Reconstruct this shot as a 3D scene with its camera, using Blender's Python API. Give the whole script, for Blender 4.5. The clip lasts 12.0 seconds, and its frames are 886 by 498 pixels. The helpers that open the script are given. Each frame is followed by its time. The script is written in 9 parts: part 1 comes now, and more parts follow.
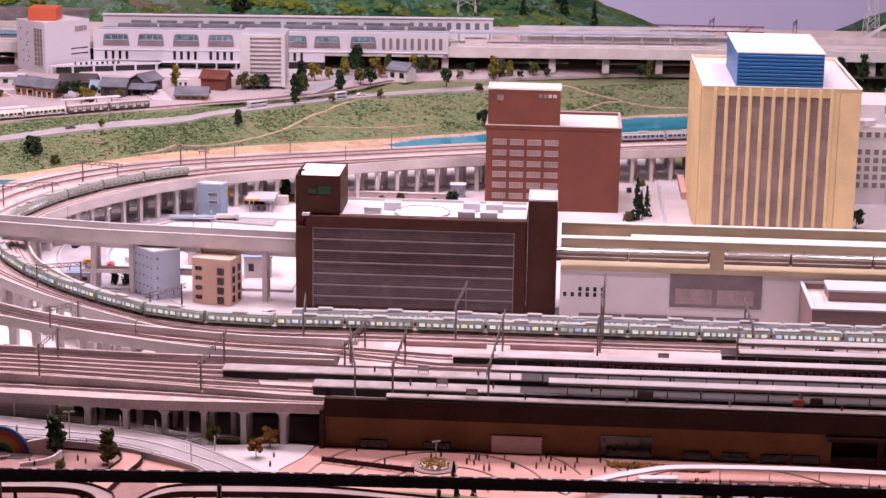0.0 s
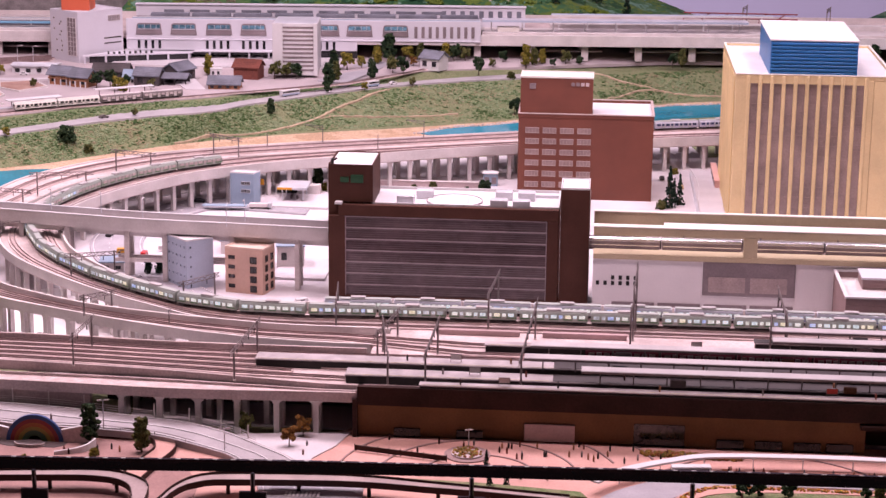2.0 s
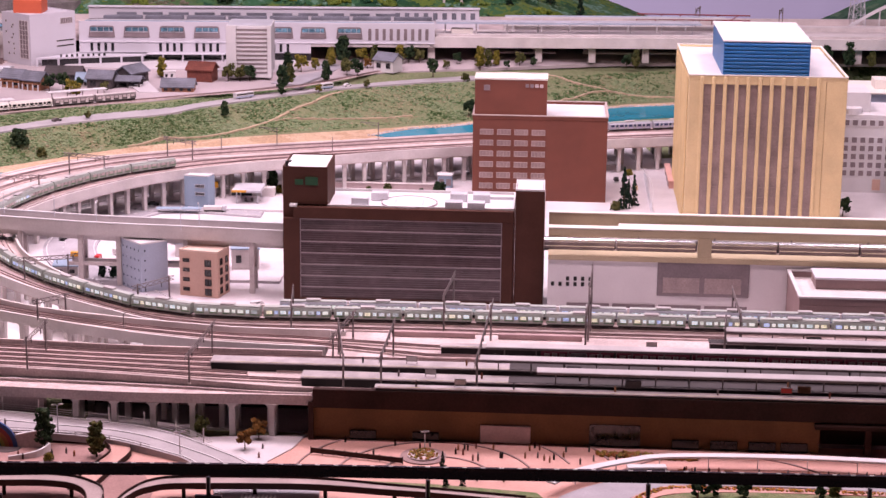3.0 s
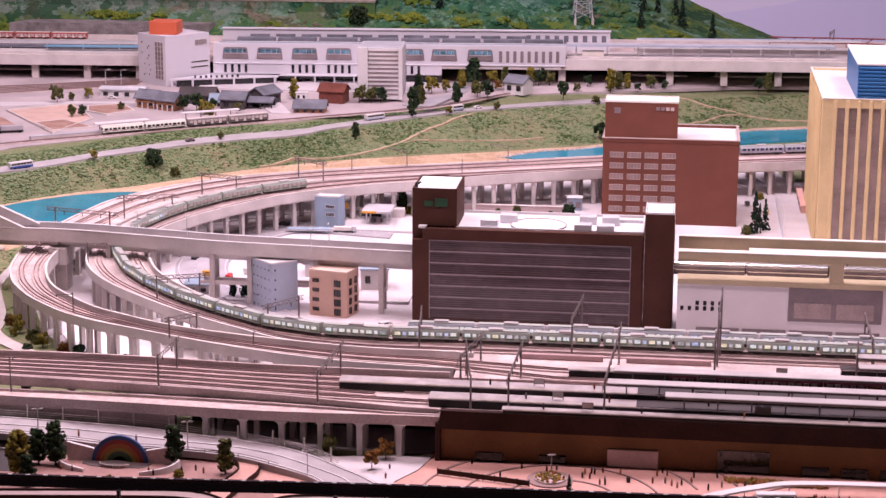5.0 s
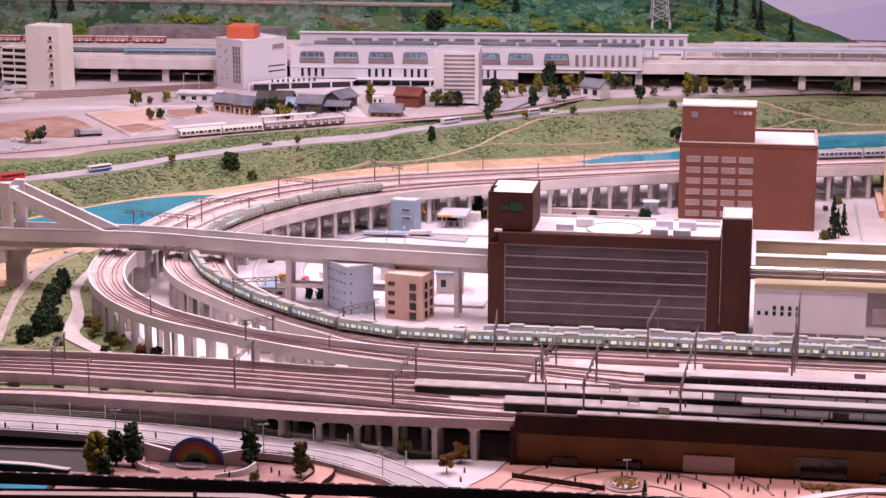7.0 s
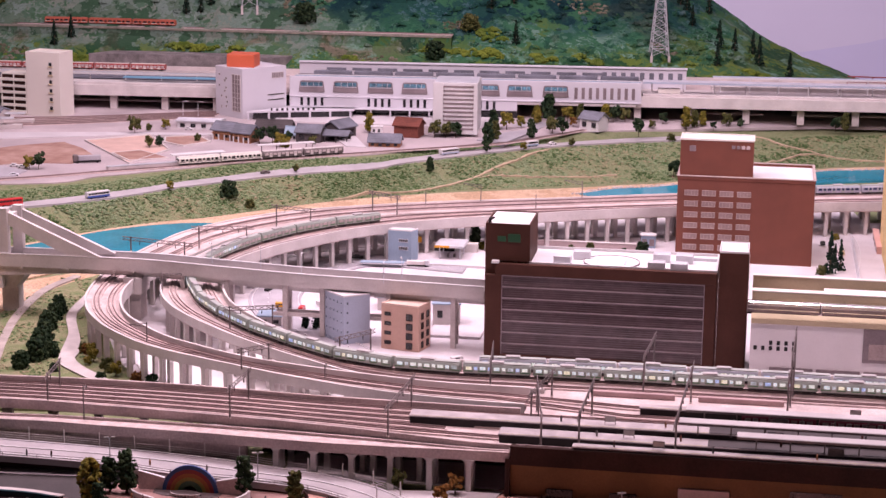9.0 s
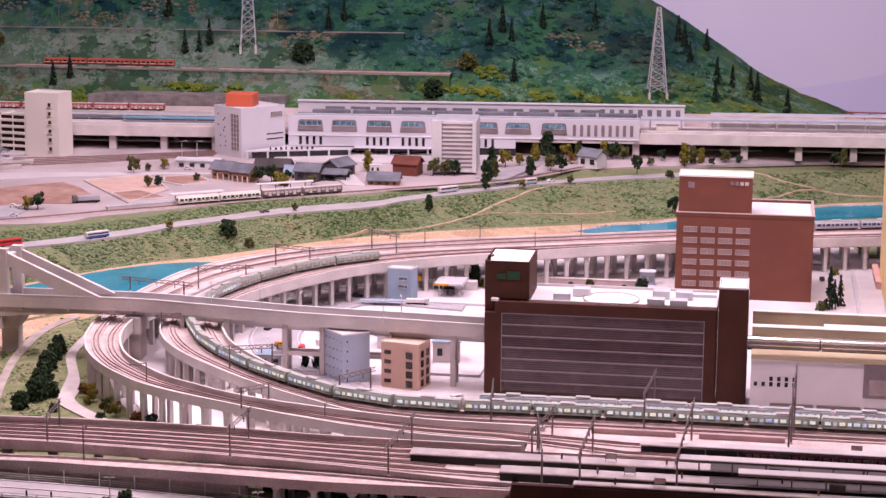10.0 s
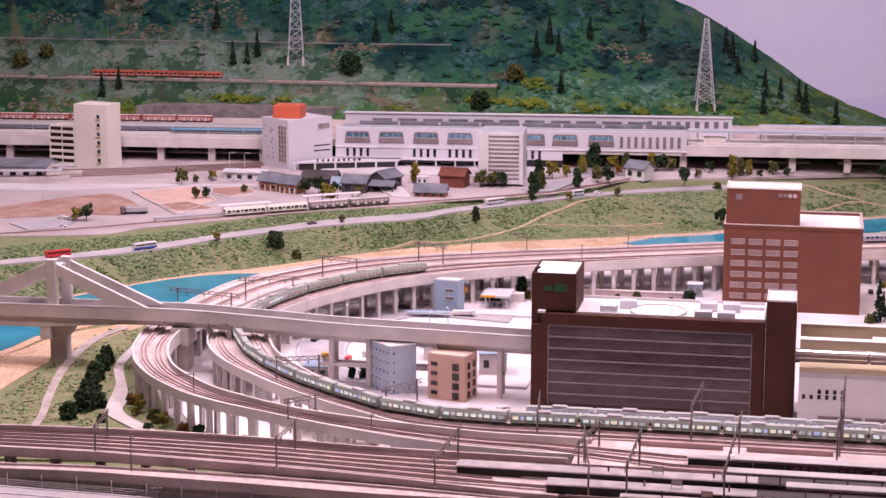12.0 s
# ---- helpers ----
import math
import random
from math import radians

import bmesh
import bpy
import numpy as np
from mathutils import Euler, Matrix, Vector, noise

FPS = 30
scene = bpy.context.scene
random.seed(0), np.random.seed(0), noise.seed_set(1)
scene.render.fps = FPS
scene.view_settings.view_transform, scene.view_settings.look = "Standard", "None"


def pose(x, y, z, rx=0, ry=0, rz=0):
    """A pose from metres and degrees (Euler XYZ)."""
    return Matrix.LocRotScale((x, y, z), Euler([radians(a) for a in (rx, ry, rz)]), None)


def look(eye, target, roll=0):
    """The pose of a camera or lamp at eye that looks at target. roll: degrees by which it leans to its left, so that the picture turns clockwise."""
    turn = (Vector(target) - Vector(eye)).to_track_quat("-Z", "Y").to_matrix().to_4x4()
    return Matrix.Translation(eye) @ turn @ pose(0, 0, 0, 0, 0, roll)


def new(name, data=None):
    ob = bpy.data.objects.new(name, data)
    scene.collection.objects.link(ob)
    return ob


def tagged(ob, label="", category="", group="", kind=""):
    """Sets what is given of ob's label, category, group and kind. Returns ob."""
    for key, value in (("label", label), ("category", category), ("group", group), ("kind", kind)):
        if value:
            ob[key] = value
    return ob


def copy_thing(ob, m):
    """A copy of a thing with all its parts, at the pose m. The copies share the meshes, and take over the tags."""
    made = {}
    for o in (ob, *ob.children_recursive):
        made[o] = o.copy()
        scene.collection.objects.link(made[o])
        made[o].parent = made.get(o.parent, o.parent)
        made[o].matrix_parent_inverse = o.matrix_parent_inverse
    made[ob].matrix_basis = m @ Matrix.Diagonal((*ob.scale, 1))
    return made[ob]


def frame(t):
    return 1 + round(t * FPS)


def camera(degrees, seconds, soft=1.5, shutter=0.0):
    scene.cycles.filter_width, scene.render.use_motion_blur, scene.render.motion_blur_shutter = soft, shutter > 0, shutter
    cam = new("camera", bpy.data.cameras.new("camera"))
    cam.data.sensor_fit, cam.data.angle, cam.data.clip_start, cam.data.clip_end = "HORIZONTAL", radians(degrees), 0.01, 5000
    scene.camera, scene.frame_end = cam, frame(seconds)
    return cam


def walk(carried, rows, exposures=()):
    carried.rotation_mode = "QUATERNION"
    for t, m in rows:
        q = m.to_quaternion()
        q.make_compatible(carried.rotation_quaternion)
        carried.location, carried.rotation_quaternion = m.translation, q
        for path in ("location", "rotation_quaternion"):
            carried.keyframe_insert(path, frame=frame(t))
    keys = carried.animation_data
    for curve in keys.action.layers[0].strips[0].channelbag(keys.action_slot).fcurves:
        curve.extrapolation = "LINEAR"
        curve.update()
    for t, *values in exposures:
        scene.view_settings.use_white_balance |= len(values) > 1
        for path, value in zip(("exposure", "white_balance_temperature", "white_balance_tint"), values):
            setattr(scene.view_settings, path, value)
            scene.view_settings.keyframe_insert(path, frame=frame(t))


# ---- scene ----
cam = camera(25.6, 12.0, soft=1.5)
EYE = (0.0, 0.0, 2.15)
# seconds, turn to the right, tilt down, roll
PATH = [
    (0.0, -3.610, 14.200, 0.900), (0.5, -3.955, 14.207, 0.749), (1.0, -4.402, 14.412, 0.515),
    (1.5, -4.801, 14.492, 0.547), (2.0, -4.592, 14.547, 0.600), (2.5, -3.411, 14.522, 0.639),
    (3.0, -3.229, 14.479, 0.643), (3.5, -4.959, 14.427, 0.550), (3.7, -5.673, 14.395, 0.473),
    (5.3, -7.352, 13.756, 0.184), (5.5, -7.681, 13.713, 0.077), (6.0, -9.343, 13.746, -0.240),
    (6.5, -9.500, 13.754, -0.180), (7.0, -9.421, 13.748, -0.088), (7.2, -9.420, 13.762, 0.044),
    (8.8, -9.379, 13.053, 0.529), (9.0, -9.339, 12.847, 0.636), (9.5, -9.164, 12.420, 0.301),
    (10.0, -9.329, 11.733, 0.292), (10.5, -9.976, 11.368, -0.189), (11.0, -10.358, 11.087, -0.169),
    (11.5, -10.402, 10.928, -0.076), (12.0, -10.731, 11.393, 0.109),
]
walk(cam, [(t, pose(*EYE, 90 - tilt, 0, -turn) @ pose(0, 0, 0, 0, 0, roll)) for t, turn, tilt, roll in PATH],
     exposures=[(0.0, 0.10, 6500, 15), (12.0, 0.08, 6500, 15)])

# ---- light: hall lamps on the ceiling over the layout, dim ambient of the room ----
world = bpy.data.worlds.new("world")
scene.world = world
world.use_nodes = True
world.node_tree.nodes["Background"].inputs[0].default_value = (1.0, 0.86, 0.90, 1)
world.node_tree.nodes["Background"].inputs[1].default_value = 0.10


def hall_lamp(x, y, z, tx, ty, watts, sx, sy, colour=(1.0, 0.80, 0.90)):
    data = bpy.data.lights.new("hall_lamp", "AREA")
    data.shape, data.size, data.size_y, data.energy, data.color = "RECTANGLE", sx, sy, watts, colour
    ob = new("hall_lamp", data)
    ob.matrix_world = look((x, y, z), (tx, ty, 0))
    return ob


hall_lamp(-3.4, 8.3, 4.9, -3.0, 8.5, 212, 2.2, 0.5)
hall_lamp(-0.4, 8.3, 4.9, -0.2, 8.5, 175, 2.2, 0.5)
hall_lamp(2.6, 8.3, 4.9, 2.3, 8.5, 175, 2.2, 0.5)
hall_lamp(-1.8, 11.6, 4.9, -1.8, 13.6, 130, 6.0, 0.5)
hall_lamp(-2.2, 5.6, 4.9, -2.2, 6.2, 132, 3.0, 0.4, (1.0, 0.74, 0.80))
hall_lamp(1.2, 5.6, 4.9, 1.2, 6.2, 70, 2.6, 0.4, (1.0, 0.73, 0.80))


# ---- materials ----
def material(name, colour, rough=0.6, metal=0.0, vary=0.12, scale=9.0, fine=140.0, bump=0.15, tint=None, spec=0.4):
    """A painted or natural surface: large patches, fine grain and slight relief."""
    m = bpy.data.materials.new(name)
    m.use_nodes = True
    nt = m.node_tree
    bsdf = nt.nodes["Principled BSDF"]
    co = nt.nodes.new("ShaderNodeNewGeometry")
    big = nt.nodes.new("ShaderNodeTexNoise")
    big.inputs["Scale"].default_value, big.inputs["Detail"].default_value = scale, 5
    small = nt.nodes.new("ShaderNodeTexNoise")
    small.inputs["Scale"].default_value, small.inputs["Detail"].default_value = fine, 3
    nt.links.new(co.outputs["Position"], big.inputs["Vector"])
    nt.links.new(co.outputs["Position"], small.inputs["Vector"])
    dark = [c * (1 - vary * 1.6) for c in colour]
    light = tint or [min(1, c * (1 + vary)) for c in colour]
    ramp = nt.nodes.new("ShaderNodeValToRGB")
    ramp.color_ramp.elements[0].position, ramp.color_ramp.elements[1].position = 0.32, 0.68
    ramp.color_ramp.elements[0].color, ramp.color_ramp.elements[1].color = (*dark, 1), (*light, 1)
    nt.links.new(big.outputs["Fac"], ramp.inputs["Fac"])
    mix = nt.nodes.new("ShaderNodeMix")
    mix.data_type, mix.blend_type = "RGBA", "OVERLAY"
    mix.inputs["Factor"].default_value = min(1, vary * 2.2)
    nt.links.new(ramp.outputs["Color"], mix.inputs["A"])
    nt.links.new(small.outputs["Fac"], mix.inputs["B"])
    info = nt.nodes.new("ShaderNodeObjectInfo")
    hsv = nt.nodes.new("ShaderNodeHueSaturation")
    span = nt.nodes.new("ShaderNodeMapRange")
    span.inputs["To Min"].default_value, span.inputs["To Max"].default_value = 1 - vary * 0.5, 1 + vary * 0.4
    nt.links.new(info.outputs["Random"], span.inputs["Value"])
    nt.links.new(span.outputs["Result"], hsv.inputs["Value"])
    nt.links.new(mix.outputs["Result"], hsv.inputs["Color"])
    nt.links.new(hsv.outputs["Color"], bsdf.inputs["Base Color"])
    bsdf.inputs["Roughness"].default_value, bsdf.inputs["Metallic"].default_value = rough, metal
    bsdf.inputs["Specular IOR Level"].default_value = spec
    if bump:
        b = nt.nodes.new("ShaderNodeBump")
        b.inputs["Strength"].default_value, b.inputs["Distance"].default_value = bump, 0.002
        nt.links.new(small.outputs["Fac"], b.inputs["Height"])
        nt.links.new(b.outputs["Normal"], bsdf.inputs["Normal"])
    return m


def clumped(name, colours, scale=22.0, fine=170.0, rough=0.9, bump=0.8, voronoi=True, stretch=(1, 1, 1)):
    """Scattered foliage or flock: patches of several colours under a fine grain."""
    m = bpy.data.materials.new(name)
    m.use_nodes = True
    nt = m.node_tree
    bsdf = nt.nodes["Principled BSDF"]
    co = nt.nodes.new("ShaderNodeNewGeometry")
    warp = nt.nodes.new("ShaderNodeTexNoise")
    warp.inputs["Scale"].default_value, warp.inputs["Detail"].default_value = scale * 0.8, 4
    add = nt.nodes.new("ShaderNodeVectorMath")
    add.operation = "MULTIPLY_ADD"
    add.inputs[1].default_value = [1.6 / scale] * 3
    sq = nt.nodes.new("ShaderNodeVectorMath")
    sq.operation = "MULTIPLY"
    sq.inputs[1].default_value = stretch
    nt.links.new(co.outputs["Position"], sq.inputs[0])
    nt.links.new(sq.outputs[0], warp.inputs["Vector"])
    nt.links.new(warp.outputs["Color"], add.inputs[0])
    nt.links.new(sq.outputs[0], add.inputs[2])
    ramp = nt.nodes.new("ShaderNodeValToRGB")
    ramp.color_ramp.interpolation = "LINEAR"
    els = ramp.color_ramp.elements
    while len(els) < len(colours):
        els.new(0.5)
    for i, c in enumerate(colours):
        els[i].position = 0.15 + 0.7 * i / (len(colours) - 1)
        els[i].color = (*c, 1)
    if voronoi:
        v = nt.nodes.new("ShaderNodeTexVoronoi")
        v.inputs["Scale"].default_value = scale
        nt.links.new(add.outputs[0], v.inputs["Vector"])
        sep = nt.nodes.new("ShaderNodeSeparateColor")
        nt.links.new(v.outputs["Color"], sep.inputs[0])
        nt.links.new(sep.outputs[0], ramp.inputs["Fac"])
    else:
        n = nt.nodes.new("ShaderNodeTexNoise")
        n.inputs["Scale"].default_value, n.inputs["Detail"].default_value = scale, 7
        n.inputs["Roughness"].default_value = 0.65
        nt.links.new(sq.outputs[0], n.inputs["Vector"])
        nt.links.new(n.outputs["Fac"], ramp.inputs["Fac"])
    grain = nt.nodes.new("ShaderNodeTexNoise")
    grain.inputs["Scale"].default_value, grain.inputs["Detail"].default_value = fine, 4
    nt.links.new(co.outputs["Position"], grain.inputs["Vector"])
    mix = nt.nodes.new("ShaderNodeMix")
    mix.data_type, mix.blend_type = "RGBA", "OVERLAY"
    mix.inputs["Factor"].default_value = 0.7
    nt.links.new(ramp.outputs["Color"], mix.inputs["A"])
    nt.links.new(grain.outputs["Fac"], mix.inputs["B"])
    nt.links.new(mix.outputs["Result"], bsdf.inputs["Base Color"])
    bsdf.inputs["Roughness"].default_value = rough
    bsdf.inputs["Specular IOR Level"].default_value = 0.15
    b = nt.nodes.new("ShaderNodeBump")
    b.inputs["Strength"].default_value, b.inputs["Distance"].default_value = bump, 0.006
    nt.links.new(grain.outputs["Fac"], b.inputs["Height"])
    nt.links.new(b.outputs["Normal"], bsdf.inputs["Normal"])
    return m


CONCRETE = material("concrete", (0.56, 0.50, 0.49), 0.8, vary=0.10)
# Pinker concrete for the front, with the dim pinkish light in its colour.
PINKLIT = material("pinklit_concrete", (0.54, 0.44, 0.43), 0.85, vary=0.16, scale=6)
PALE = material("pale_concrete", (0.62, 0.57, 0.56), 0.75, vary=0.08)
DECK = material("deck_concrete", (0.57, 0.465, 0.45), 0.85, vary=0.14)
PAVING = material("pale_paving", (0.58, 0.54, 0.56), 0.8, vary=0.07, scale=5)
ASPHALT = material("asphalt", (0.37, 0.35, 0.38), 0.85, vary=0.08)
BALLAST = material("ballast", (0.61, 0.485, 0.47), 0.95, vary=0.15, scale=30, fine=420, bump=0.6)
RAIL = material("rail_steel", (0.24, 0.17, 0.165), 0.5, 0.35, vary=0.1)
SLEEPER = material("sleeper", (0.565, 0.445, 0.43), 0.9, vary=0.15)
RENDERWHITE = material("white_render", (0.74, 0.70, 0.705), 0.7, vary=0.05, scale=5)
LITGROUND = material("light_painted_ground", (0.84, 0.82, 0.82), 0.8, vary=0.05)
WHITE = material("white_paint", (0.64, 0.62, 0.63), 0.55, vary=0.04)
CREAM = material("cream_paint", (0.7, 0.655, 0.6), 0.6, vary=0.03, scale=3)
BROWN = material("brown_cladding", (0.078, 0.032, 0.023), 0.6, vary=0.10, fine=300, spec=0.15)
BRICKRED = material("red_brown_render", (0.155, 0.049, 0.031), 0.65, vary=0.07, fine=300)
OCHRE = material("ochre_wall", (0.19, 0.098, 0.038), 0.7, vary=0.12)
DARKBAND = material("dark_brown_band", (0.035, 0.014, 0.011), 0.6, vary=0.2, spec=0.15)
YELLOW = material("yellow_stucco", (0.68, 0.525, 0.285), 0.6, vary=0.06)
BEIGE = material("beige_panel", (0.5, 0.41, 0.27), 0.6, vary=0.06)
BLUE = material("blue_enamel", (0.016, 0.135, 0.36), 0.4, vary=0.06)
PALEBLUE = material("grey_blue_paint", (0.40, 0.45, 0.55), 0.6, vary=0.05)
LIGHTBLUE = material("light_blue_paint", (0.28, 0.365, 0.465), 0.6, vary=0.05)
PEACH = material("peach_render", (0.62, 0.41, 0.325), 0.65, vary=0.06)
PEACHPALE = material("pale_peach_roof", (0.66, 0.50, 0.42), 0.65, vary=0.06)
ORANGE = material("orange_paint", (0.6, 0.125, 0.06), 0.5, vary=0.05)
ROOFGREY = material("grey_roof_tiles", (0.165, 0.17, 0.205), 0.7, vary=0.2)
BARN = material("dark_red_boards", (0.17, 0.05, 0.035), 0.8, vary=0.2)
TIMBER = material("brown_timber", (0.33, 0.15, 0.08), 0.75, vary=0.2)
POLE = material("catenary_grey", (0.20, 0.165, 0.165), 0.6, 0.3, vary=0.15)
STEELWHITE = material("galvanised_steel", (0.62, 0.62, 0.66), 0.45, 0.4, vary=0.08)
METAL = material("polished_steel", (0.72, 0.72, 0.74), 0.22, 0.9, vary=0.05)
BLACK = material("black_rubber", (0.015, 0.013, 0.014), 0.6, vary=0.2)
DARKGLASS = material("dark_window_glass", (0.018, 0.018, 0.022), 0.12, vary=0.3, bump=0.0, spec=0.6)
PALEGLASS = material("pale_blind_glass", (0.52, 0.43, 0.43), 0.3, vary=0.10, bump=0.0)
GREYGLASS = material("grey_screen_glass", (0.23, 0.185, 0.195), 0.35, vary=0.12, bump=0.0)
CURTAIN = material("smoked_facade_glass", (0.130, 0.087, 0.094), 0.14, vary=0.20, scale=4, fine=40, bump=0.02)
PLAZA = material("pink_plaza_paving", (0.57, 0.325, 0.275), 0.75, vary=0.08, scale=7)
DIMPINK = material("dimmed_pink_paving", (0.37, 0.215, 0.195), 0.8, vary=0.12, scale=7)
TRAIL = material("dry_trail_sand", (0.47, 0.36, 0.25), 0.95, vary=0.15, scale=20, fine=300, bump=0.4)
PLAZALINE = material("dark_paving_band", (0.30, 0.20, 0.19), 0.75, vary=0.1)
SAND = clumped("sandy_shore", [(0.46, 0.31, 0.20), (0.58, 0.42, 0.29), (0.52, 0.36, 0.25)], 9, 90)
SOIL = material("red_brown_soil", (0.37, 0.205, 0.16), 0.95, vary=0.15, tint=(0.45, 0.30, 0.25), fine=260, bump=0.5)
GRASS = clumped("meadow_flock", [(0.09, 0.145, 0.055), (0.155, 0.205, 0.09), (0.23, 0.24, 0.135), (0.13, 0.185, 0.08), (0.30, 0.265, 0.17)], 14, 300, voronoi=False)
LAWN = clumped("lawn_flock", [(0.09, 0.14, 0.05), (0.15, 0.20, 0.085), (0.27, 0.25, 0.15), (0.12, 0.175, 0.07)], 16, 260, voronoi=False)
FOREST = clumped("hillside_foliage", [(0.010, 0.045, 0.035), (0.030, 0.095, 0.045), (0.055, 0.14, 0.075), (0.020, 0.065, 0.045), (0.10, 0.17, 0.10), (0.035, 0.10, 0.05)], 7.5, 60)


def hill_cover(name):
    """Painted woodland: dark teal towards the top, dry scrub and sage in the middle, lime at the foot."""
    m = bpy.data.materials.new(name)
    m.use_nodes = True
    nt = m.node_tree
    bsdf = nt.nodes["Principled BSDF"]
    geo = nt.nodes.new("ShaderNodeNewGeometry")
    sep = nt.nodes.new("ShaderNodeSeparateXYZ")
    nt.links.new(geo.outputs["Position"], sep.inputs[0])

    def noise_node(scale, detail=6, rough=0.65, distort=0.8):
        n = nt.nodes.new("ShaderNodeTexNoise")
        n.inputs["Scale"].default_value, n.inputs["Detail"].default_value = scale, detail
        n.inputs["Roughness"].default_value, n.inputs["Distortion"].default_value = rough, distort
        nt.links.new(geo.outputs["Position"], n.inputs["Vector"])
        return n

    def ramp(source, stops):
        r = nt.nodes.new("ShaderNodeValToRGB")
        els = r.color_ramp.elements
        while len(els) < len(stops):
            els.new(0.5)
        r.color_ramp.interpolation = "CONSTANT"
        for i, (p, c) in enumerate(stops):
            els[i].position, els[i].color = (0.0 if i == 0 else p), (*c, 1)
        nt.links.new(source, r.inputs["Fac"])
        return r.outputs["Color"]

    def blend(fac, a, b):
        x = nt.nodes.new("ShaderNodeMix")
        x.data_type = "RGBA"
        nt.links.new(fac, x.inputs["Factor"])
        nt.links.new(a, x.inputs["A"])
        nt.links.new(b, x.inputs["B"])
        return x.outputs["Result"]

    def weight(height, patch, z0, z1, spread):
        """Rises from 0 to 1 between two heights, ragged by a patch pattern."""
        a = nt.nodes.new("ShaderNodeMath")
        a.operation = "MULTIPLY_ADD"
        a.inputs[1].default_value = spread
        nt.links.new(patch, a.inputs[0])
        nt.links.new(height, a.inputs[2])
        r = nt.nodes.new("ShaderNodeMapRange")
        r.inputs["From Min"].default_value, r.inputs["From Max"].default_value = z0 + spread / 2, z1 + spread / 2
        nt.links.new(a.outputs[0], r.inputs["Value"])
        return r.outputs["Result"]

    def sum_of(a, b, factor):
        x = nt.nodes.new("ShaderNodeMath")
        x.operation = "MULTIPLY_ADD"
        x.inputs[1].default_value = factor
        nt.links.new(a, x.inputs[0])
        nt.links.new(b, x.inputs[2])
        return x.outputs[0]

    def span(source, a, b, lo=0.0, hi=1.0):
        r = nt.nodes.new("ShaderNodeMapRange")
        r.inputs["From Min"].default_value, r.inputs["From Max"].default_value = a, b
        r.inputs["To Min"].default_value, r.inputs["To Max"].default_value = lo, hi
        nt.links.new(source, r.inputs["Value"])
        return r.outputs["Result"]

    def torn(scale, ragged):
        """Cells of one random value each, with torn leafy edges."""
        rough = noise_node(scale * 1.9, 5, 0.62, 0.0)
        shift = nt.nodes.new("ShaderNodeVectorMath")
        shift.operation = "MULTIPLY_ADD"
        shift.inputs[1].default_value = (ragged / scale, ragged / scale, 1.3 * ragged / scale)
        nt.links.new(rough.outputs["Color"], shift.inputs[0])
        nt.links.new(geo.outputs["Position"], shift.inputs[2])
        v = nt.nodes.new("ShaderNodeTexVoronoi")
        v.inputs["Scale"].default_value = scale
        nt.links.new(shift.outputs[0], v.inputs["Vector"])
        split = nt.nodes.new("ShaderNodeSeparateColor")
        nt.links.new(v.outputs["Color"], split.inputs[0])
        return split.outputs[0]

    patches = noise_node(2.2, 5, 0.6, 1.2)
    drift = noise_node(1.9, 5, 0.62, 0.8)
    cells = sum_of(torn(9, 2.0), sum_of(torn(3.9, 2.0), noise_node(16, 3, 0.6, 0.0).outputs["Fac"], 2.6), 1.1)
    tone = span(cells, 0.85, 3.55)
    top = ramp(tone, [(0.10, (0.007, 0.032, 0.037)), (0.30, (0.012, 0.052, 0.045)), (0.44, (0.021, 0.080, 0.047)), (0.58, (0.013, 0.056, 0.051)), (0.70, (0.047, 0.105, 0.114)), (0.76, (0.015, 0.062, 0.049)), (0.90, (0.031, 0.110, 0.057))])
    mid = ramp(tone, [(0.10, (0.017, 0.068, 0.041)), (0.30, (0.039, 0.130, 0.067)), (0.44, (0.022, 0.090, 0.051)), (0.54, (0.095, 0.190, 0.138)), (0.62, (0.036, 0.120, 0.063)), (0.76, (0.129, 0.230, 0.178)), (0.84, (0.047, 0.140, 0.067)), (0.93, (0.073, 0.135, 0.041))])
    sage = ramp(tone, [(0.10, (0.039, 0.085, 0.049)), (0.30, (0.103, 0.155, 0.112)), (0.44, (0.163, 0.220, 0.189)), (0.56, (0.077, 0.140, 0.092)), (0.68, (0.142, 0.200, 0.163)), (0.78, (0.172, 0.205, 0.168)), (0.90, (0.060, 0.125, 0.071))])
    foot = ramp(tone, [(0.10, (0.022, 0.070, 0.029)), (0.30, (0.103, 0.155, 0.031)), (0.44, (0.047, 0.120, 0.051)), (0.56, (0.129, 0.180, 0.037)), (0.66, (0.043, 0.110, 0.046)), (0.78, (0.129, 0.240, 0.173)), (0.90, (0.069, 0.140, 0.061))])
    dry = ramp(tone, [(0.10, (0.045, 0.055, 0.032)), (0.35, (0.150, 0.130, 0.095)), (0.50, (0.075, 0.090, 0.050)), (0.72, (0.190, 0.165, 0.122)), (0.90, (0.105, 0.120, 0.075))])
    west = span(sep.outputs["X"], -2.7, -3.3)
    height = sum_of(span(sep.outputs["X"], -4.0, -2.2, -0.13, 0.10), sep.outputs["Z"], 1.0)
    middle = blend(west, mid, sage)
    low = blend(weight(sep.outputs["Z"], patches.outputs["Fac"], 0.38, 0.48, 0.36), foot, middle)
    both = nt.nodes.new("ShaderNodeMath")
    both.operation = "MULTIPLY"
    nt.links.new(span(sep.outputs["X"], -2.2, -3.1, 0.25, 1.0), both.inputs[0])
    nt.links.new(span(drift.outputs["Fac"], 0.54, 0.62), both.inputs[1])
